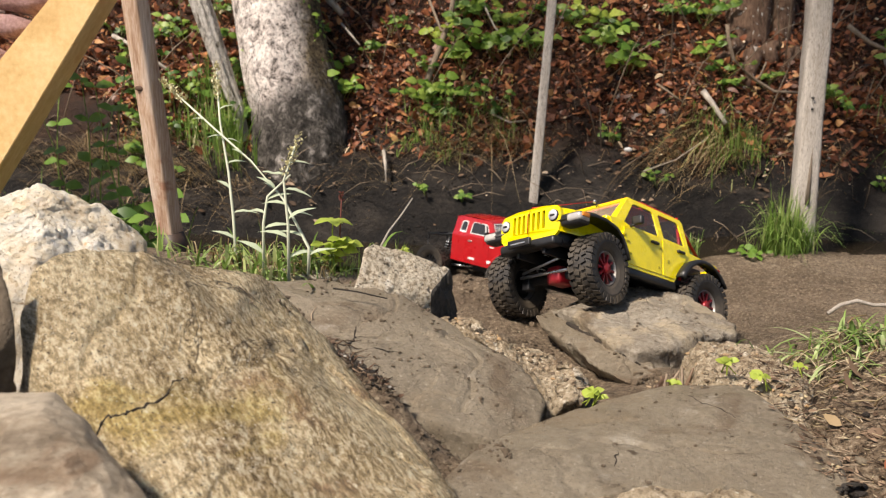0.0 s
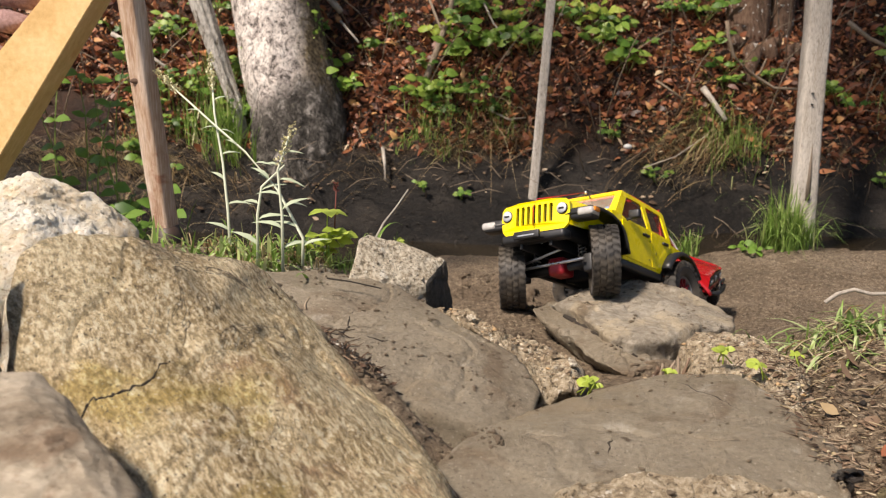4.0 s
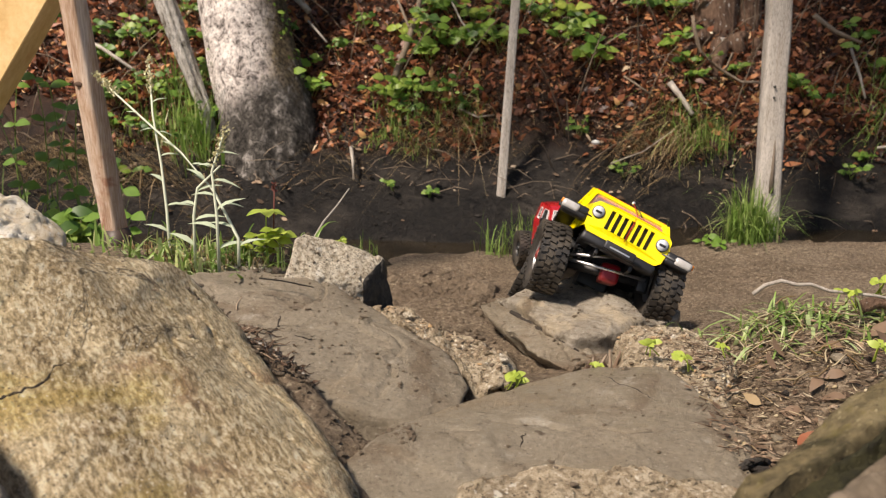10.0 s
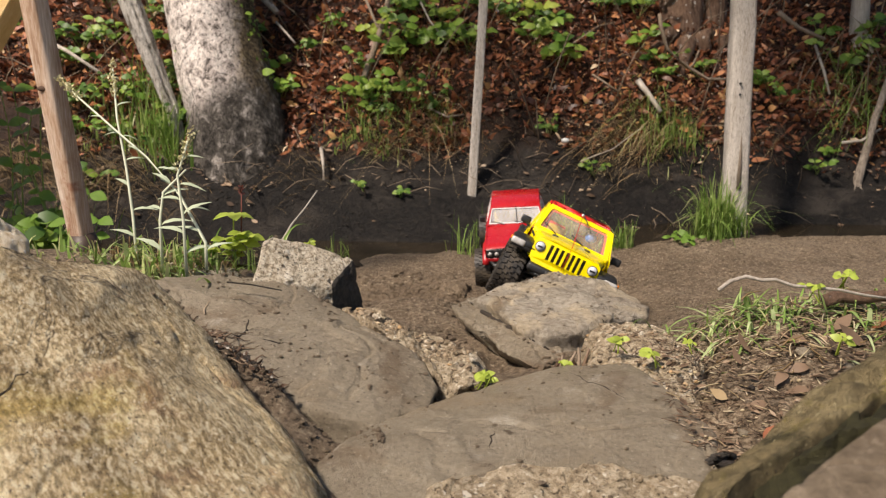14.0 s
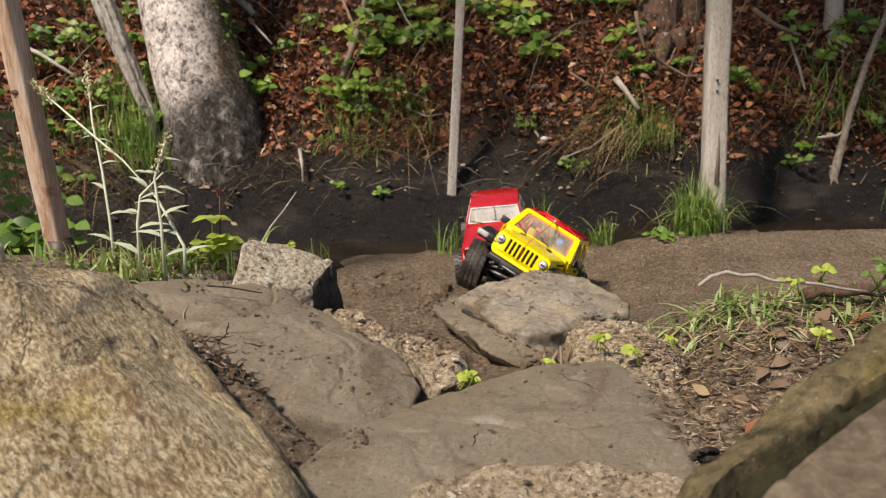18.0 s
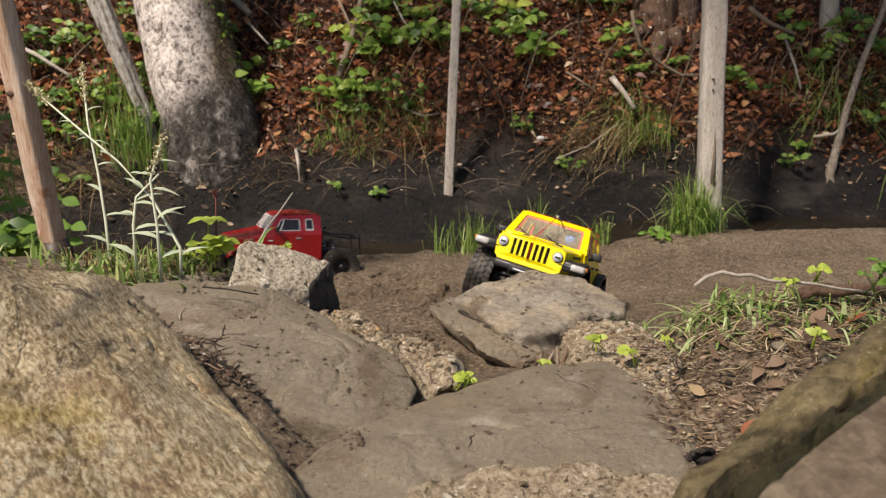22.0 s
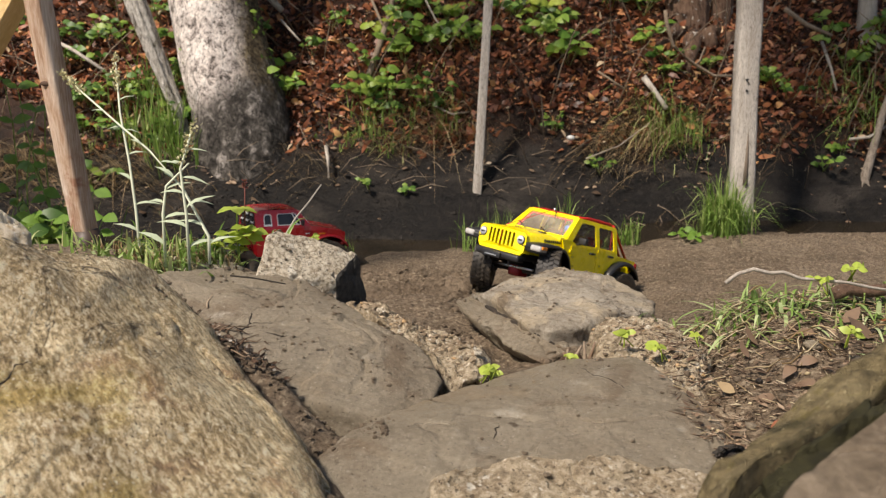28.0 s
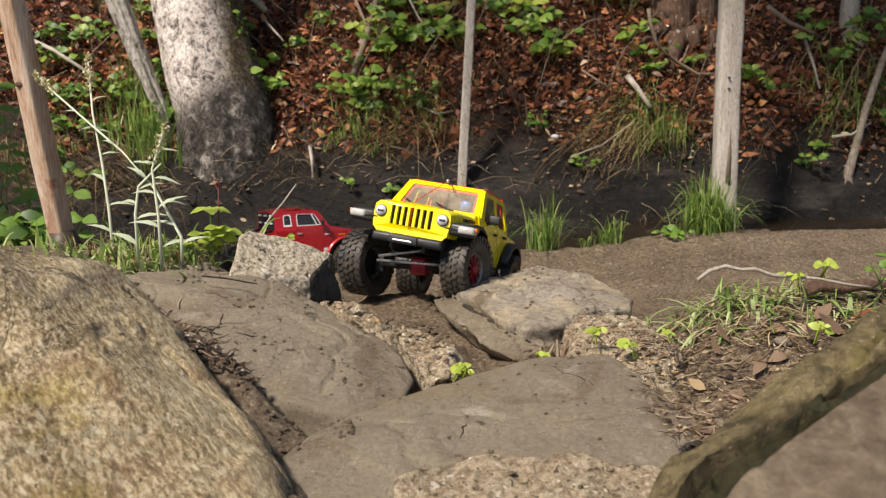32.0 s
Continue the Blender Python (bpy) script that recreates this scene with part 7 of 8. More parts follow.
for x, y in ((-0.31, 1.3), (-0.34, 1.27), (-0.4, 1.27), (-0.37, 1.3), (-0.46, 1.33)):
    tuft((x, y), 40, 0.07, 0.03, STRAW, "dry straw beside the pebbly rock", 0.0022, 1.2, "grass behind the slab", "dry_grass")

# ---- the pale flowering plant ----
plant = tagged(new("flowering_plant"), "tall pale green plant with woolly stems and small flower spikes", "plant")
STEMS = (((-0.437, 1.291, 0.36), (-0.447, 1.31, 0.43), (-0.458, 1.324, 0.496), (-0.48, 1.357, 0.568), (-0.495, 1.391, 0.641)),
         ((-0.317, 1.213, 0.37), (-0.317, 1.213, 0.408), (-0.359, 1.245, 0.469), (-0.415, 1.285, 0.516), (-0.48, 1.335, 0.556), (-0.575, 1.399, 0.618)),
         ((-0.385, 1.24, 0.36), (-0.386, 1.24, 0.434), (-0.382, 1.246, 0.472), (-0.351, 1.251, 0.503)),
         ((-0.343, 1.209, 0.36), (-0.345, 1.209, 0.439), (-0.354, 1.22, 0.498), (-0.34, 1.228, 0.546)))
for k, pts in enumerate(STEMS):
    pts = [Vector(p) for p in pts]
    h = Heap()
    h.sticks(pts, 0.0024, 0.0013, 7)
    h.make("stem", PALE_STEM, plant)
    for i in range((6, 8, 5, 7)[k]):
        t = (0.14 + 0.8 * i / (6, 8, 5, 7)[k]) * (len(pts) - 1)
        a = int(t)
        q = pts[a].lerp(pts[min(a + 1, len(pts) - 1)], t - a)
        L = (0.034 if k >= 2 else 0.026) * (1.15 - 0.08 * i)
        sgn = 1 if (i + k) % 2 else -1
        lv = Heap()
        lv.leaf(q, Vector((sgn * rnd.uniform(0.6, 1), rnd.uniform(-0.3, 0.3), rnd.uniform(0.35, 1.1))), Vector((0, -0.35, 0.9)), L, L * 0.27, rnd.uniform(0.6, 1.0))
        lv.make("leaf", PALE_LEAF, plant)
    if k != 2:
        fl = Heap()
        end = pts[-1]
        d = (pts[-1] - pts[-2]).normalized()
        for i in range(120):
            q = end + d * (rnd.uniform(-0.045, 0.012)) + Vector((rnd.gauss(0, 0.0032), rnd.gauss(0, 0.0032), rnd.gauss(0, 0.0025)))
            fl.leaf(q, rand_dir(rnd, 0.8), rand_dir(rnd, 0.3), 0.0055, 0.003, 0.1)
        tagged(fl.make("flower_spike", FLOWER, plant, "pale yellow flower spike"), kind="stuff")

# ---- the lime-leaved seedling and its red stem ----
seed = tagged(new("seedling"), "lime green lobed seedling beside the pebbly rock", "plant")
h = Heap()
for at, size, tilt in (((-0.298, 1.297, 0.436), 0.03, 0.1), ((-0.284, 1.29, 0.396), 0.026, 0.7), ((-0.274, 1.292, 0.404), 0.022, 0.6), ((-0.296, 1.285, 0.39), 0.02, 0.8), ((-0.31, 1.29, 0.4), 0.02, 0.6), ((-0.285, 1.285, 0.41), 0.02, 0.5), ((-0.3, 1.3, 0.378), 0.018, 0.6), ((-0.33, 1.29, 0.385), 0.016, 0.6)):
    h = Heap()
    for a in np.linspace(0, 6.28, 6)[:-1]:
        h.leaf(Vector(at), Vector((math.cos(a), math.sin(a) * 0.9, -0.1 - tilt * 0.6 * math.sin(a))), Vector((0, -tilt, 1)), size, size * 0.75, 0.15)
    h.make("leaf", LIME, seed)
h = Heap()
h.sticks([(-0.298, 1.3, 0.35), (-0.299, 1.3, 0.4), (-0.298, 1.297, 0.436)], 0.0014, 0.001)
h.make("stem", LIME, seed)
h = Heap()
h.sticks([(-0.289, 1.302, 0.37), (-0.288, 1.304, 0.43), (-0.287, 1.305, 0.474)], 0.0012, 0.001)
for i in range(14):
    h.leaf(Vector((-0.287, 1.305, 0.462 + 0.012 * rnd.random())), rand_dir(rnd, 0.6), Vector((0, -1, 0.2)), 0.006, 0.003)
h.make("red_stem", plain("red_stem", (0.12, 0.03, 0.02), 0.7), seed, "thin dark red seed stem")
for at, n, sp, size, m in (((-0.203, 1.4, 0.372), 4, 0.012, 0.016, LIME), ((0.472, 1.117, 0.372), 3, 0.02, 0.015, LIME), ((0.53, 1.168, 0.375), 4, 0.024, 0.016, LIME), ((0.444, 0.981, 0.34), 2, 0.018, 0.016, LIME), ((0.058, 1.02, 0.28), 5, 0.016, 0.018, LIME),
                           ((0.215, 1.06, 0.316), 4, 0.015, 0.014, LIME), ((0.256, 1.035, 0.306), 3, 0.014, 0.016, LIME), ((0.3, 1.06, 0.318), 2, 0.012, 0.015, LIME), ((0.15, 1.05, 0.29), 3, 0.012, 0.012, LIME), ((0.58, 1.12, 0.37), 4, 0.03, 0.02, GREEN), ((0.62, 1.18, 0.37), 4, 0.035, 0.022, GREEN)):
    clump("seedling", at, n, sp, size * 0.8, m, "small bright green seedling among the rocks", "plant", 1.2, "seedlings among the rocks", True)

# ---- grass and straw on the right ----
for x, y, n, L in ((0.36, 1.14, 34, 0.07), (0.41, 1.13, 34, 0.07), (0.45, 1.12, 30, 0.065), (0.4, 1.18, 34, 0.075), (0.46, 1.16, 34, 0.07), (0.52, 1.12, 34, 0.07), (0.58, 1.1, 30, 0.07), (0.55, 1.18, 34, 0.08), (0.36, 1.2, 20, 0.07), (0.64, 1.15, 34, 0.08), (0.5, 1.02, 12, 0.045), (0.62, 1.09, 20, 0.06)):
    tuft((x, y), int(n * 0.65), L * 0.75, 0.034, GRASS, "green grass mixed with straw beside the slab", 0.004, 0.6, "grass beside the slab", flat=1.7)
    tuft((x, y), int(n * 0.5), L * 0.75, 0.036, BROAD_GRASS, "pale green grass mixed with straw beside the slab", 0.0062, 0.8, "grass beside the slab", flat=2.0)
    tuft((x, y), int(n * 0.4), L * 0.6, 0.04, PALE_STRAW, "pale dry straw beside the slab", 0.0024, 0.9, "grass beside the slab", "dry_grass", flat=2.2)
for k in range(2):
    straw = Heap()
    for i in range(60):
        x, y = rnd.uniform(0.32, 0.68), rnd.uniform(1.0, 1.2)
        a = rnd.gauss(0.3, 0.9)
        d, L = Vector((math.cos(a), math.sin(a) * 0.8, 0)), rnd.uniform(0.012, 0.042)
        p = Vector((x, y, 0))
        pts = [p + d * L * (f - 0.5) + Vector((0, 0.006 * math.sin(f * 4 + i), 0)) for f in (0, 0.33, 0.66, 1)]
        lift = rnd.uniform(0.004, 0.02)
        for q in pts:
            q.z = ground_z(q.x, q.y) + lift
        straw.sticks(pts, 0.0011, 0.0006, 4)
    tagged(straw.make("loose_straw", (PALE_STRAW, STRAW)[k]), "loose dry straw lying flat beside the slab", "straw", kind="stuff")
h = Heap()
h.sticks([(0.352, 1.12, 0.372), (0.366, 1.12, 0.384), (0.386, 1.121, 0.39), (0.405, 1.118, 0.386), (0.422, 1.119, 0.387), (0.445, 1.12, 0.379), (0.468, 1.117, 0.378), (0.505, 1.122, 0.374), (0.54, 1.13, 0.366), (0.6, 1.15, 0.355)], 0.0028, 0.0018, 7)
tagged(h.make("fallen_branch", PALE_WOOD), "pale bent dead branch lying on the grass", "branch")
h = Heap()
h.sticks([(-0.228, 1.291, 0.398), (-0.219, 1.325, 0.418), (-0.205, 1.36, 0.437), (-0.19, 1.392, 0.461)], 0.0018, 0.0011, 6)
tagged(h.make("dry_stem", PALE_WOOD), "thin pale dry stem leaning from the pebbly rock", "stem")
h = Heap()
h.sticks([(0.5, 1.15, 0.352), (0.52, 1.152, 0.36), (0.545, 1.15, 0.357), (0.58, 1.155, 0.36), (0.62, 1.16, 0.352)], 0.01, 0.007, 8)
tagged(h.make("wood_chunk", RED_BARK), "dark reddish rotten wood piece in the grass", "wood")
for at, L, m in (((0.398, 1.0, 0.33), 0.034, DEAD_LEAF), ((0.349, 0.97, 0.3), 0.034, DEAD_LEAF), ((0.424, 1.0, 0.335), 0.035, DEAD_LEAF), ((0.269, 0.895, 0.285), 0.025, LITTER), ((0.38, 1.07, 0.35), 0.036, DEAD_LEAF), ((0.56, 1.06, 0.355), 0.036, DEAD_LEAF), ((0.33, 0.99, 0.305), 0.03, STRAW), ((0.3, 0.94, 0.29), 0.03, STRAW), ((0.44, 1.05, 0.33), 0.05, DEAD_LEAF), ((0.47, 1.03, 0.33), 0.046, DEAD_LEAF), ((0.51, 1.05, 0.33), 0.05, DEAD_LEAF), ((0.41, 0.96, 0.33), 0.034, DEAD_LEAF), ((0.36, 1.04, 0.33), 0.03, DEAD_LEAF), ((0.54, 1.1, 0.33), 0.044, LITTER), ((0.34, 0.9, 0.3), 0.034, LITTER), ((0.45, 0.98, 0.3), 0.03, STRAW), ((0.49, 1.09, 0.3), 0.045, DEAD_LEAF), ((0.6, 1.13, 0.3), 0.04, DEAD_LEAF)):
    h = Heap()
    at = Vector(at)
    at.z = top_z(at.x, at.y) + 0.006
    h.leaf(at, rand_dir(rnd, 0.15), Vector((rnd.gauss(0, 0.5), -0.6, 0.7)), L * 0.7, L * 0.4, rnd.choice((-0.7, 0.6, -0.4)))
    tagged(h.make("dead_leaf", m), "curled brown dead leaf on the ground", "leaf", "dead leaves")
h = Heap()
for i in range(2000):
    x, y = rnd.uniform(0.24, 0.62), rnd.uniform(0.8, 1.14)
    z = top_z(x, y)
    if i % 4 == 0:
        L = 0.003 + 0.012 * rnd.random() ** 2
        h.leaf(Vector((x, y, z + 0.003)), rand_dir(rnd, 0.15), Vector((0, -0.3, 1)), L, L * 0.45, rnd.uniform(-0.3, 0.3))
    else:
        d = rand_dir(rnd, rnd.uniform(-0.1, 0.2)) * rnd.uniform(0.004, 0.018)
        h.sticks([Vector((x, y, z + 0.002)), Vector((x, y, z + 0.004)) + d], 0.0007, 0.0004, 4)
tagged(h.make("ground_debris", DEAD_LEAF), "bits of leaf, twig and bark on the dirt", "debris", kind="stuff")

h = Heap()
for i in range(420):
    x, y = rnd.uniform(0.25, 0.64), rnd.uniform(0.82, 1.16)
    if noise.noise(Vector((x * 11, y * 11, 2))) > -0.05:
        r = 0.0012 + 0.0055 * rnd.random() ** 2.2
        h.lump(Vector((x, y, top_z(x, y) + r * 0.25)), r, rnd)
tagged(h.make("dark_clods", MUD, smooth=False), "dark clods of soil among the leaves beside the slab", "dirt", kind="stuff")
for i, (x, y, r) in enumerate(((0.43, 1.03, 0.011), (0.36, 1.0, 0.007), (0.47, 1.0, 0.008), (0.4, 0.94, 0.006), (0.33, 0.93, 0.007), (0.52, 1.07, 0.009))):
    h = Heap()
    h.lump(Vector((x, y, top_z(x, y) + r * 0.3)), r, rnd)
    tagged(h.make("pebble", BLACK_MUD if i % 2 else GREY_ROCK), "small dark pebble in the dirt beside the slab", "pebble", "pebbles beside the slab")

# dark splinters make the black spot at the slab's corner
chip = tagged(new("dark_stub"), "black splintered knot at the slab's corner", "wood")
for i in range(7):
    x, y = 0.262 + rnd.gauss(0, 0.006), 0.79 + rnd.gauss(0, 0.008)
    z = top_z(x, y) - 0.004
    h = Heap()
    h.sticks([(x, y, z), (x + rnd.gauss(0, 0.006), y - 0.003, z + 0.008), (x + rnd.gauss(0, 0.01), y - 0.006, z + rnd.uniform(0.008, 0.016))], 0.005, 0.002, 6)
    h.make("splinter", (BLACK_MUD, DARK_GREY)[i % 2], chip)

stub = tagged(new("dark_stub"), "dark splintered rotten wood stub between the rocks", "wood")
for i in range(9):
    x, y = 0.15 + 0.004 * i + rnd.gauss(0, 0.003), 1.12 + rnd.gauss(0, 0.012)
    h = Heap()
    z = 0.245
    h.sticks([(x, y, z), (x + rnd.gauss(0, 0.003), y, z + 0.022), (x + rnd.gauss(0, 0.006), y - 0.004, z + rnd.uniform(0.03, 0.05))], 0.0045, 0.0012, 6)
    h.make("splinter", (RED_BARK, TWIG, DEAD_LEAF)[i % 3], stub)

h = Heap()
for i in range(240):
    x, y = rnd.uniform(0.24, 0.62), rnd.uniform(0.8, 1.12)
    z = top_z(x, y)
    d = rand_dir(rnd, rnd.uniform(-0.05, 0.2)) * rnd.uniform(0.004, 0.02)
    h.sticks([Vector((x, y, z + 0.002)), Vector((x, y, z + 0.003)) + d], 0.0008, 0.0005, 4)
    if i % 2:
        h.lump(Vector((x + 0.01, y, top_z(x + 0.01, y) + 0.001)), rnd.uniform(0.001, 0.004), rnd)
tagged(h.make("pale_debris", PALE_STRAW), "pale straw bits and grit on the dirt beside the slab", "debris", kind="stuff")

# ---- crumbs of mud and pebbles ----
h = Heap()
for i in range(620):
    x, y = rnd.uniform(-0.42, 0.36), rnd.uniform(0.72, 1.3)
    r = 0.0006 + 0.003 * rnd.random() ** 3 * (1.8 if rnd.random() < 0.05 else 1.0)
    if noise.noise(Vector((x * 9, y * 9, 1))) < -0.02:
        continue
    h.lump(Vector((x, y, top_z(x, y) + r * 0.3)), r, rnd)
for i in range(1500):
    x = rnd.uniform(-0.36, -0.05)
    y = 1.012 - (x + 0.33) * 0.68 + rnd.gauss(0, 0.022)
    if noise.noise(Vector((x * 30, y * 30, 6))) < -0.1:
        continue
    r = 0.0004 + 0.0042 * rnd.random() ** 5
    h.lump(Vector((x, y, top_z(x, y) + r * 0.3)), r, rnd)
for i in range(1300):
    x, y = rnd.uniform(-0.3, 0.45), rnd.uniform(1.15, 2.3)
    r = 0.0008 + 0.0036 * rnd.random() ** 3
    h.lump(Vector((x, y, top_z(x, y) + r * 0.3)), r, rnd)
for i in range(2600):
    x, y = rnd.uniform(0.15, 1.2), rnd.uniform(1.6, 2.72)
    if noise.noise(Vector((x * 5, y * 5, 4))) < -0.05:
        continue
    r = rnd.uniform(0.0015, 0.005)
    h.lump(Vector((x, y, top_z(x, y) + r * 0.2)), r, rnd)
for i in range(460):
    x, y = rnd.uniform(-0.32, 0.0), rnd.uniform(0.97, 1.22)
    r = 0.0009 + 0.0026 * rnd.random() ** 2
    if noise.noise(Vector((x * 16, y * 16, 3))) < 0.0:
        continue
    h.lump(Vector((x, y, top_z(x, y) + r * 0.35)), r, rnd)
for i in range(60):
    x, y = rnd.uniform(-0.1, 0.2), rnd.uniform(0.78, 1.0)
    r = 0.001 + 0.002 * rnd.random() ** 2
    h.lump(Vector((x, y, top_z(x, y) + r * 0.35)), r, rnd)
tagged(h.make("mud_crumbs", MUD, smooth=False), "small dark crumbs of mud scattered over the slabs", "dirt", kind="stuff")
h = Heap()
for i in range(2400):
    x, y = rnd.uniform(-1.5, 1.9), rnd.uniform(2.95, 3.4)
    r = 0.0012 + 0.008 * rnd.random() ** 3
    h.lump(Vector((x, y, ground_z(x, y) + r * 0.1)), r, rnd)
tagged(h.make("mud_clods", BLACK_MUD, smooth=False), "dark wet clods along the creek bench", "dirt", kind="stuff")
h = Heap()
for i in range(1100):
    f = rnd.random()
    x, y = (-0.13 + 0.19 * f + rnd.gauss(0, 0.014), 1.225 - 0.17 * f * f + rnd.gauss(0, 0.016)) if i % 2 else (rnd.uniform(0.16, 0.32), rnd.uniform(1.01, 1.29))
    r = 0.0006 + 0.0048 * rnd.random() ** 4
    h.lump(Vector((x, y, top_z(x, y) + r * 0.2)), r, rnd)
tagged(h.make("gravel", PEBBLE, smooth=False), "tan gravel crumbled between the slabs", "gravel", kind="stuff")

h = Heap()
for i in range(3400):
    x, y = rnd.uniform(-0.26, 0.2), rnd.uniform(1.28, 2.26)
    r = 0.0015 + 0.008 * rnd.random() ** 2.5
    if noise.noise(Vector((x * 8, y * 8, 9))) > -0.1 and top_z(x, y) < ground_z(x, y) + 0.012:
        h.lump(Vector((x, y, top_z(x, y) + r * 0.1)), r, rnd)
tagged(h.make("earth_clods", EARTH_ROCK, smooth=False), "brown clods of churned earth between the rocks", "dirt", kind="stuff")

# broken stones between the slabs
for i in range(26):
    f = rnd.random()
    x, y = -0.12 + 0.18 * f + rnd.gauss(0, 0.012), 1.22 - 0.17 * f * f + rnd.gauss(0, 0.014)
    r = rnd.uniform(0.003, 0.009)
    bm = bmesh.new()
    for k in range(11):
        bm.verts.new(Vector((rnd.gauss(0, 1), rnd.gauss(0, 1), rnd.gauss(0, 0.7))).normalized() * r * rnd.uniform(0.75, 1.15) + Vector((x, y, top_z(x, y) + r * 0.2)))
    hull = bmesh.ops.convex_hull(bm, input=bm.verts[:])
    bmesh.ops.delete(bm, geom=[g for g in hull["geom_interior"] if isinstance(g, bmesh.types.BMVert)], context="VERTS")
    tagged(part("stone", bm, (CRUMBLE, EARTH_ROCK, CRUMBLE, CONGLOMERATE)[i % 4], smooth=False), "small angular broken stone between the slabs", "stone", "stones between the slabs")

# crumbled bark and humus in the cleft
for k in range(2):
    h = Heap()
    for i in range(520):
        f = rnd.random()
        x, y = -0.335 + 0.16 * f + rnd.gauss(0, 0.011), 1.062 - 0.145 * f + rnd.gauss(0, 0.011)
        L = 0.002 + 0.008 * rnd.random() ** 2
        h.leaf(Vector((x, y, top_z(x, y) + 0.001 + 0.003 * rnd.random())), rand_dir(rnd, rnd.uniform(-0.3, 0.8)), Vector((rnd.gauss(0, 0.6), -0.5, rnd.uniform(0.1, 1))), L, L * rnd.uniform(0.25, 0.6), rnd.uniform(-0.6, 0.9))
    tagged(h.make("humus", (RED_BARK, BLACK_MUD)[k]), "crumbled dark bark and humus in the muddy cleft", "humus", kind="stuff")

# rootlets and rotten bits in the cleft between boulder and slab
h = Heap()
for i in range(360):
    f = rnd.random() ** 1.6
    x, y = -0.325 + 0.13 * f + rnd.gauss(0, 0.014), 1.06 - 0.12 * f + rnd.gauss(0, 0.014)
    a = rnd.gauss(-0.7, 0.9)
    L, bend = rnd.uniform(0.006, 0.03), rnd.gauss(0, 1.2)
    pts = []
    for k in range(4):
        pts.append(Vector((x, y, top_z(x, y) + 0.0012 + 0.002 * (k % 2))))
        x, y, a = x + math.cos(a) * L / 3, y + math.sin(a) * L / 3, a + bend / 3
    if max(p.z for p in pts) - min(p.z for p in pts) < 0.016:
        h.sticks(pts, 0.001, 0.0004, 4)
tagged(h.make("rootlets", DEAD_LEAF), "dark rootlets and bark bits in the muddy cleft", "roots", kind="stuff")

# ---- roots, vines and fallen sticks ----
BRANCHES = (([(-0.3, 3.4, 0.63), (-0.26, 3.5, 0.76), (-0.22, 3.56, 0.9), (-0.2, 3.64, 1.05), (-0.24, 3.7, 1.3)], 0.013, 0.008, TWIG), ([(-1.5, 3.5, 0.78), (-1.4, 3.46, 0.74), (-1.25, 3.38, 0.66)], 0.009, 0.006, PALE_WOOD),
            ([(0.71, 3.36, 0.66), (0.74, 3.34, 0.62), (0.78, 3.28, 0.55)], 0.012, 0.008, PALE_WOOD), ([(0.785, 3.4, 0.9), (0.794, 3.4, 0.851), (0.819, 3.4, 0.778), (0.875, 3.4, 0.726), (0.917, 3.4, 0.701), (0.975, 3.4, 0.669), (1.059, 3.4, 0.668)], 0.007, 0.005, TWIG), ([(0.905, 3.4, 0.705), (0.92, 3.4, 0.722), (0.937, 3.4, 0.772)], 0.005, 0.003, TWIG),
            ([(-0.7, 3.62, 0.96), (-0.64, 3.6, 0.9)], 0.014, 0.012, PALE_WOOD), ([(-0.09, 3.6, 0.95), (-0.05, 3.52, 0.87), (-0.01, 3.48, 0.82)], 0.004, 0.003, PALE_WOOD), ([(-0.42, 3.18, 0.41), (-0.405, 3.12, 0.36), (-0.4, 3.08, 0.31)], 0.007, 0.004, PALE_WOOD),
            )
STICKS = (([(1.26, 3.52, 0.92), (1.33, 3.48, 0.86), (1.42, 3.46, 0.82)], 0.01, 0.006, TWIG), ([(-0.63, 3.52, 0.86), (-0.55, 3.46, 0.78)], 0.005, 0.004, PALE_WOOD), ([(1.42, 3.24, 0.45), (1.48, 3.22, 0.46), (1.56, 3.26, 0.5)], 0.006, 0.004, PALE_WOOD),
            ([(-0.32, 3.62, 1.0), (-0.25, 3.53, 0.85), (-0.19, 3.5, 0.82)], 0.006, 0.004, TWIG), ([(-0.05, 3.36, 0.55), (0.02, 3.33, 0.52), (0.08, 3.33, 0.53)], 0.004, 0.003, PALE_WOOD), ([(0.55, 3.4, 0.68), (0.64, 3.36, 0.62)], 0.004, 0.003, TWIG),
            ([(1.4, 3.5, 0.8), (1.41, 3.42, 0.7), (1.42, 3.38, 0.62)], 0.006, 0.004, PALE_WOOD), ([(0.48, 3.14, 0.38), (0.6, 3.2, 0.42), (0.72, 3.26, 0.5)], 0.0025, 0.0015, PALE_WOOD))
for pts, a, b, m in BRANCHES + STICKS:
    h = Heap()
    h.sticks(pts, a, b, 7)
    tagged(h.make("fallen_stick" if m is PALE_WOOD else "root", m), "pale fallen stick on the leafy bank" if m is PALE_WOOD else "brown root on the leafy bank", "stick" if m is PALE_WOOD else "root", "sticks on the far bank")
h = Heap()
for i in range(420):
    x, y = rnd.uniform(-1.8, 2.1), 3.05 + 0.85 * rnd.random() ** 1.3
    p = Vector((x, y, ground_z(x, y) + 0.008))
    d = rand_dir(rnd, rnd.uniform(-0.2, 0.8)) * rnd.uniform(0.05, 0.2)
    h.sticks([p, p + d * 0.5 + Vector((0, -0.01, 0.015)), p + d], 0.002, 0.0008, 4)
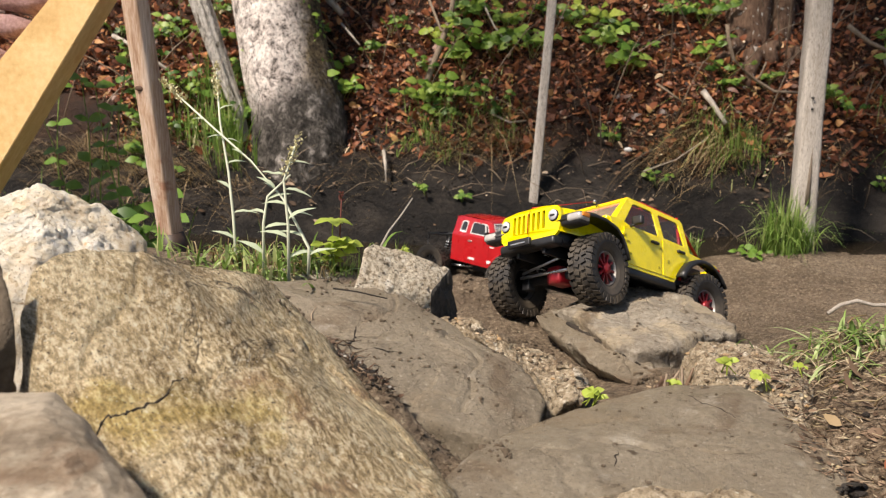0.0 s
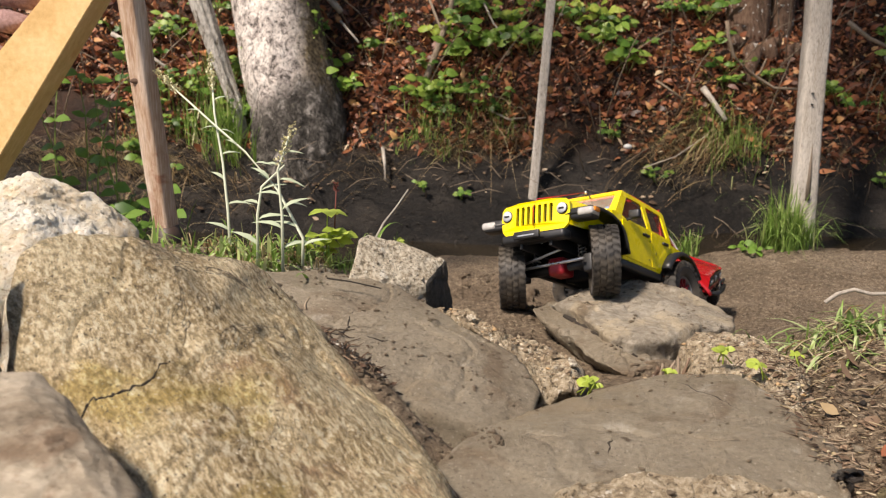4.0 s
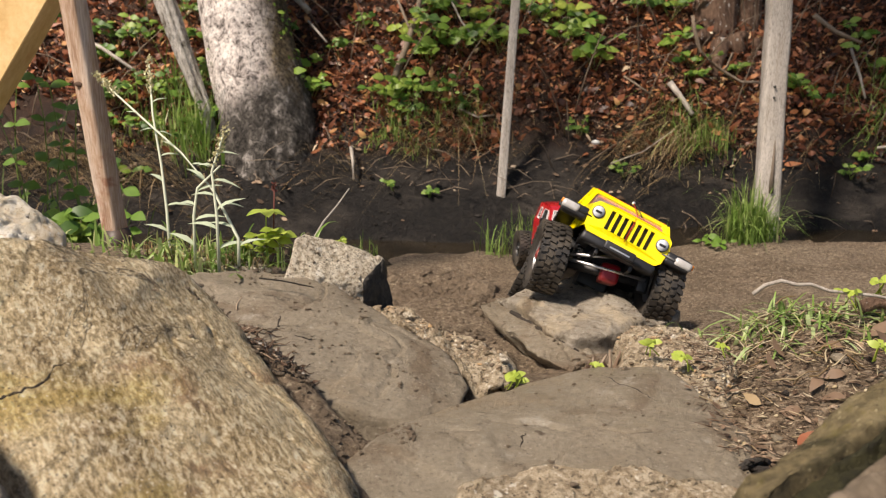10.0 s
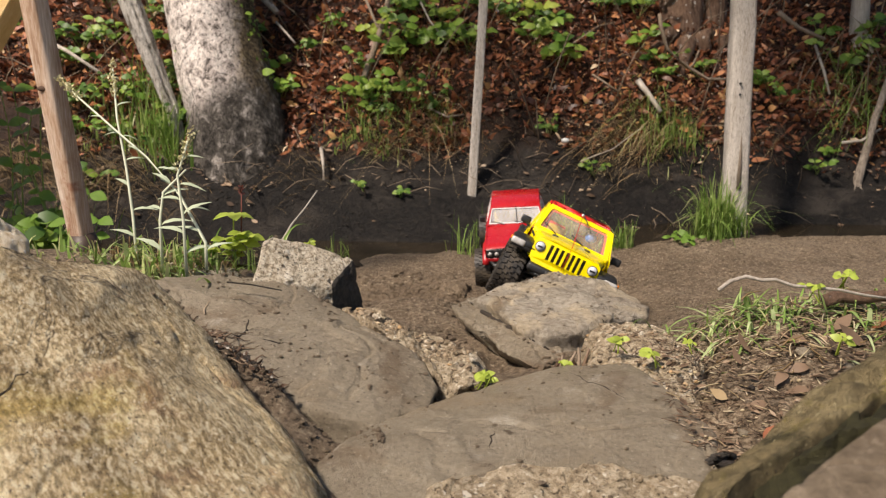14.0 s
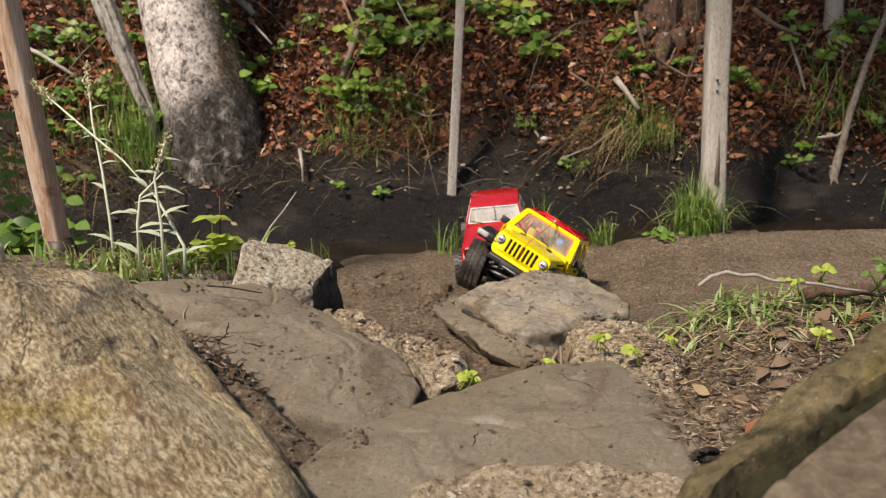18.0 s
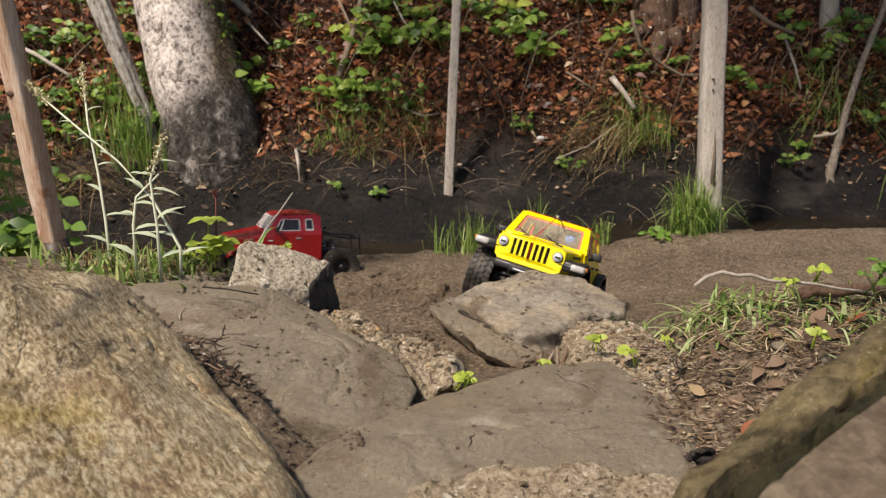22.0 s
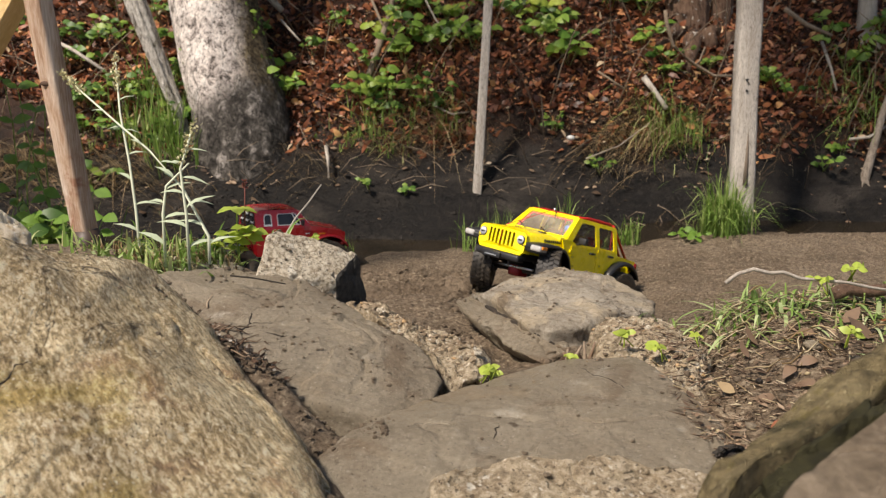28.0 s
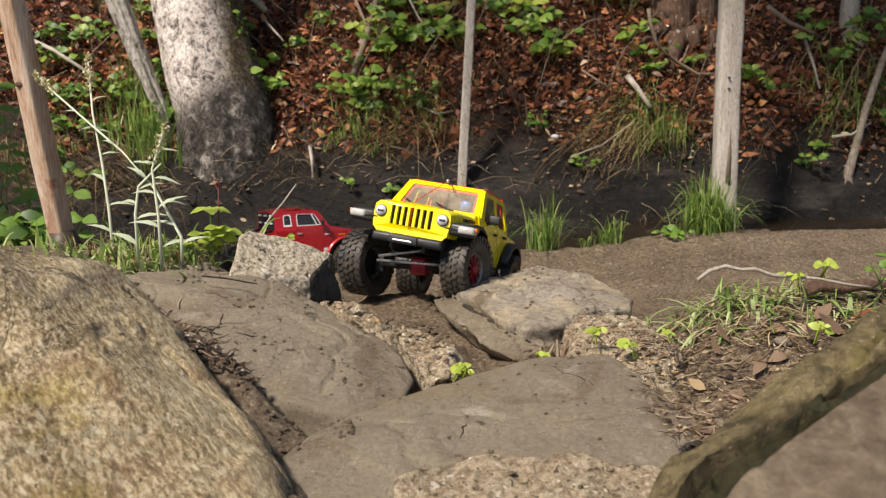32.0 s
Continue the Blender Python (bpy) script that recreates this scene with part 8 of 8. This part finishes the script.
for i in range(70):
    x, y = rnd.uniform(-1.7, 2.0), rnd.uniform(3.25, 3.8)
    p = Vector((x, y, ground_z(x, y)))
    d = Vector((rnd.gauss(0, 0.5), -0.4, rnd.uniform(0.4, 1.3))).normalized() * rnd.uniform(0.15, 0.42)
    h.sticks([p, p + d * 0.4 + Vector((0, 0, 0.03)), p + d * 0.75 + Vector((0, 0, 0.03)), p + d], 0.0028, 0.001, 5)
tagged(h.make("twigs", TWIG), "thin brown twigs tangled over the bank", "twigs", kind="stuff")
h = Heap()
h.sticks([(-0.27, 1.13, 0.372), (-0.24, 1.135, 0.368), (-0.2, 1.13, 0.362)], 0.0012, 0.0009, 5)
tagged(h.make("pine_needle", BLACK_MUD), "dark thin twig lying on the slab", "twig")
bm = bmesh.new()
bmesh.ops.create_icosphere(bm, subdivisions=2, radius=0.011, matrix=Matrix.Translation((0.438, 3.24, 0.445)) @ Matrix.Diagonal((1.4, 0.7, 0.8, 1)))
tagged(part("white_pebble", bm, WHITE_TRIM), "small white scrap on the dark creek mud", "pebble")


# ---- what moves ----
# time and steering of the front wheels
STEER = [(0.0, 8), (0.4, 18), (1.0, 34), (2.0, 4), (3.0, 34), (5.5, 34), (6.0, 38), (7.0, 18), (8.0, -12), (8.5, 4), (9.0, 12), (10.0, 6), (11.0, 38), (12.0, 21), (13.0, 38), (14.0, 3), (17.0, -4), (18.0, 8), (19.0, -8), (20.0, -13), (21.0, 10),
         (22.0, 4), (23.0, 0), (24.0, 30), (25.0, 19), (25.5, 20), (27.5, 30), (28.0, 33), (29.0, -6), (30.0, 10), (31.0, 24), (32.0, -12)]
# time, roll and lift of the front axle against the body
FRONT = [(0.0, 0, 0.006), (3.0, 2, 0.006), (5.5, 6, 0.004), (7.0, 9, 0.004), (8.0, 11, 0.004), (9.0, 10, 0.018), (10.0, 13, 0.02), (11.0, 11, 0.018), (12.0, 6, 0.012), (13.0, 12, 0.02), (14.0, -1, 0.012), (17.0, 7, 0.012),
         (18.0, 10, 0.012), (20.0, 4, 0.012), (21.0, 0, 0.012), (23.0, -6, 0.008), (24.0, 1, 0.012), (25.5, 1, 0.008), (28.0, 3, 0.02), (29.0, 8, 0.014), (31.0, 8, 0.02), (32.0, 6, 0.006)]
# time and roll of the rear axle
REAR = [(0.0, -2), (3.0, 2), (6.0, 6), (8.0, 2), (9.0, 0), (23.0, 0), (25.0, -6), (27.5, -2), (31.0, -1), (32.0, 0)]

# time and free spin of the driven wheels, degrees a second
SPIN = [(0.0, 0), (2.4, 0), (2.6, 480), (3.2, 480), (5.5, 480), (6.3, 480), (7.0, 200), (8.0, 300), (9.2, 400), (9.6, 0), (10.4, 0), (10.8, 480), (11.3, 480), (11.7, 0), (12.4, 0), (12.8, 300), (13.4, 200), (13.8, 0),
        (17.4, 0), (17.8, 450), (18.4, 450), (19.0, 0), (20.6, 0), (20.9, 450), (21.3, 400), (22.6, 400), (23.3, 400), (23.6, 150), (25.0, 100), (27.5, 300), (28.4, 200), (28.8, 0), (31.0, 0), (31.6, 100), (32.0, 100)]


def at_time(t, table, c):
    return float(np.interp(t, [g[0] for g in table], [g[c] for g in table]))


def rolled(rows, radius):
    """The turn of the wheels, in degrees, from the way that the car goes."""
    out, turn = [], 0.0
    for k, (t, m) in enumerate(rows):
        if k:
            m0 = rows[k - 1][1]
            way = (m.translation - m0.translation).dot(m.to_3x3() @ Vector((1, 0, 0)))
            turn += math.degrees(way / radius)
        out.append((t, turn))
    return out


def motions():
    walk(cam, PATH, LIGHT)
    walk(jeep, JEEP)
    walk(truck, TRUCK)
    spin, free = rolled(JEEP, 0.0605), 0.0
    rows = {k: [] for k in (*jeep_wheels, "front", "rear")}
    for t in np.arange(0, 32.01, 0.1):
        steer, rf, lf, rr, lr = at_time(t, STEER, 1), at_time(t, FRONT, 1), at_time(t, FRONT, 2), at_time(t, REAR, 1), 0.0
        free += 0.1 * at_time(t, SPIN, 1)
        a = free + float(np.interp(t, [s[0] for s in spin], [s[1] for s in spin]))
        for (sx, s), w in jeep_wheels.items():
            roll, lift = (rf, lf) if sx > 0 else (rr, lr)
            at = Vector((0, s * 0.095 * math.cos(radians(roll)), s * 0.095 * math.sin(radians(roll)) + lift))
            rows[(sx, s)].append((t, pose(AXLES[sx], at.y, at.z, roll, 0, 0) @ pose(0, 0, 0, 0, 0, steer if sx > 0 else 0) @ pose(0, 0, 0, 0, a, 0)))
        rows["front"].append((t, pose(AXLES[1], 0, lf, rf, 0, 0)))
        rows["rear"].append((t, pose(AXLES[-1], 0, lr, rr, 0, 0)))
    for k, w in jeep_wheels.items():
        walk(w, rows[k])
    walk(gear_front, rows["front"])
    walk(gear_rear, rows["rear"])
    spin = rolled(TRUCK, 0.05)
    for (sx, s), w in truck_wheels.items():
        at = w.matrix_basis.translation.copy()
        turns = []
        for t in np.arange(0, 32.01, 0.25):
            a = float(np.interp(t, [q[0] for q in spin], [q[1] for q in spin]))
            turns.append((t, pose(at.x, at.y, at.z, 0, a, 0)))
        walk(w, turns)


motions()
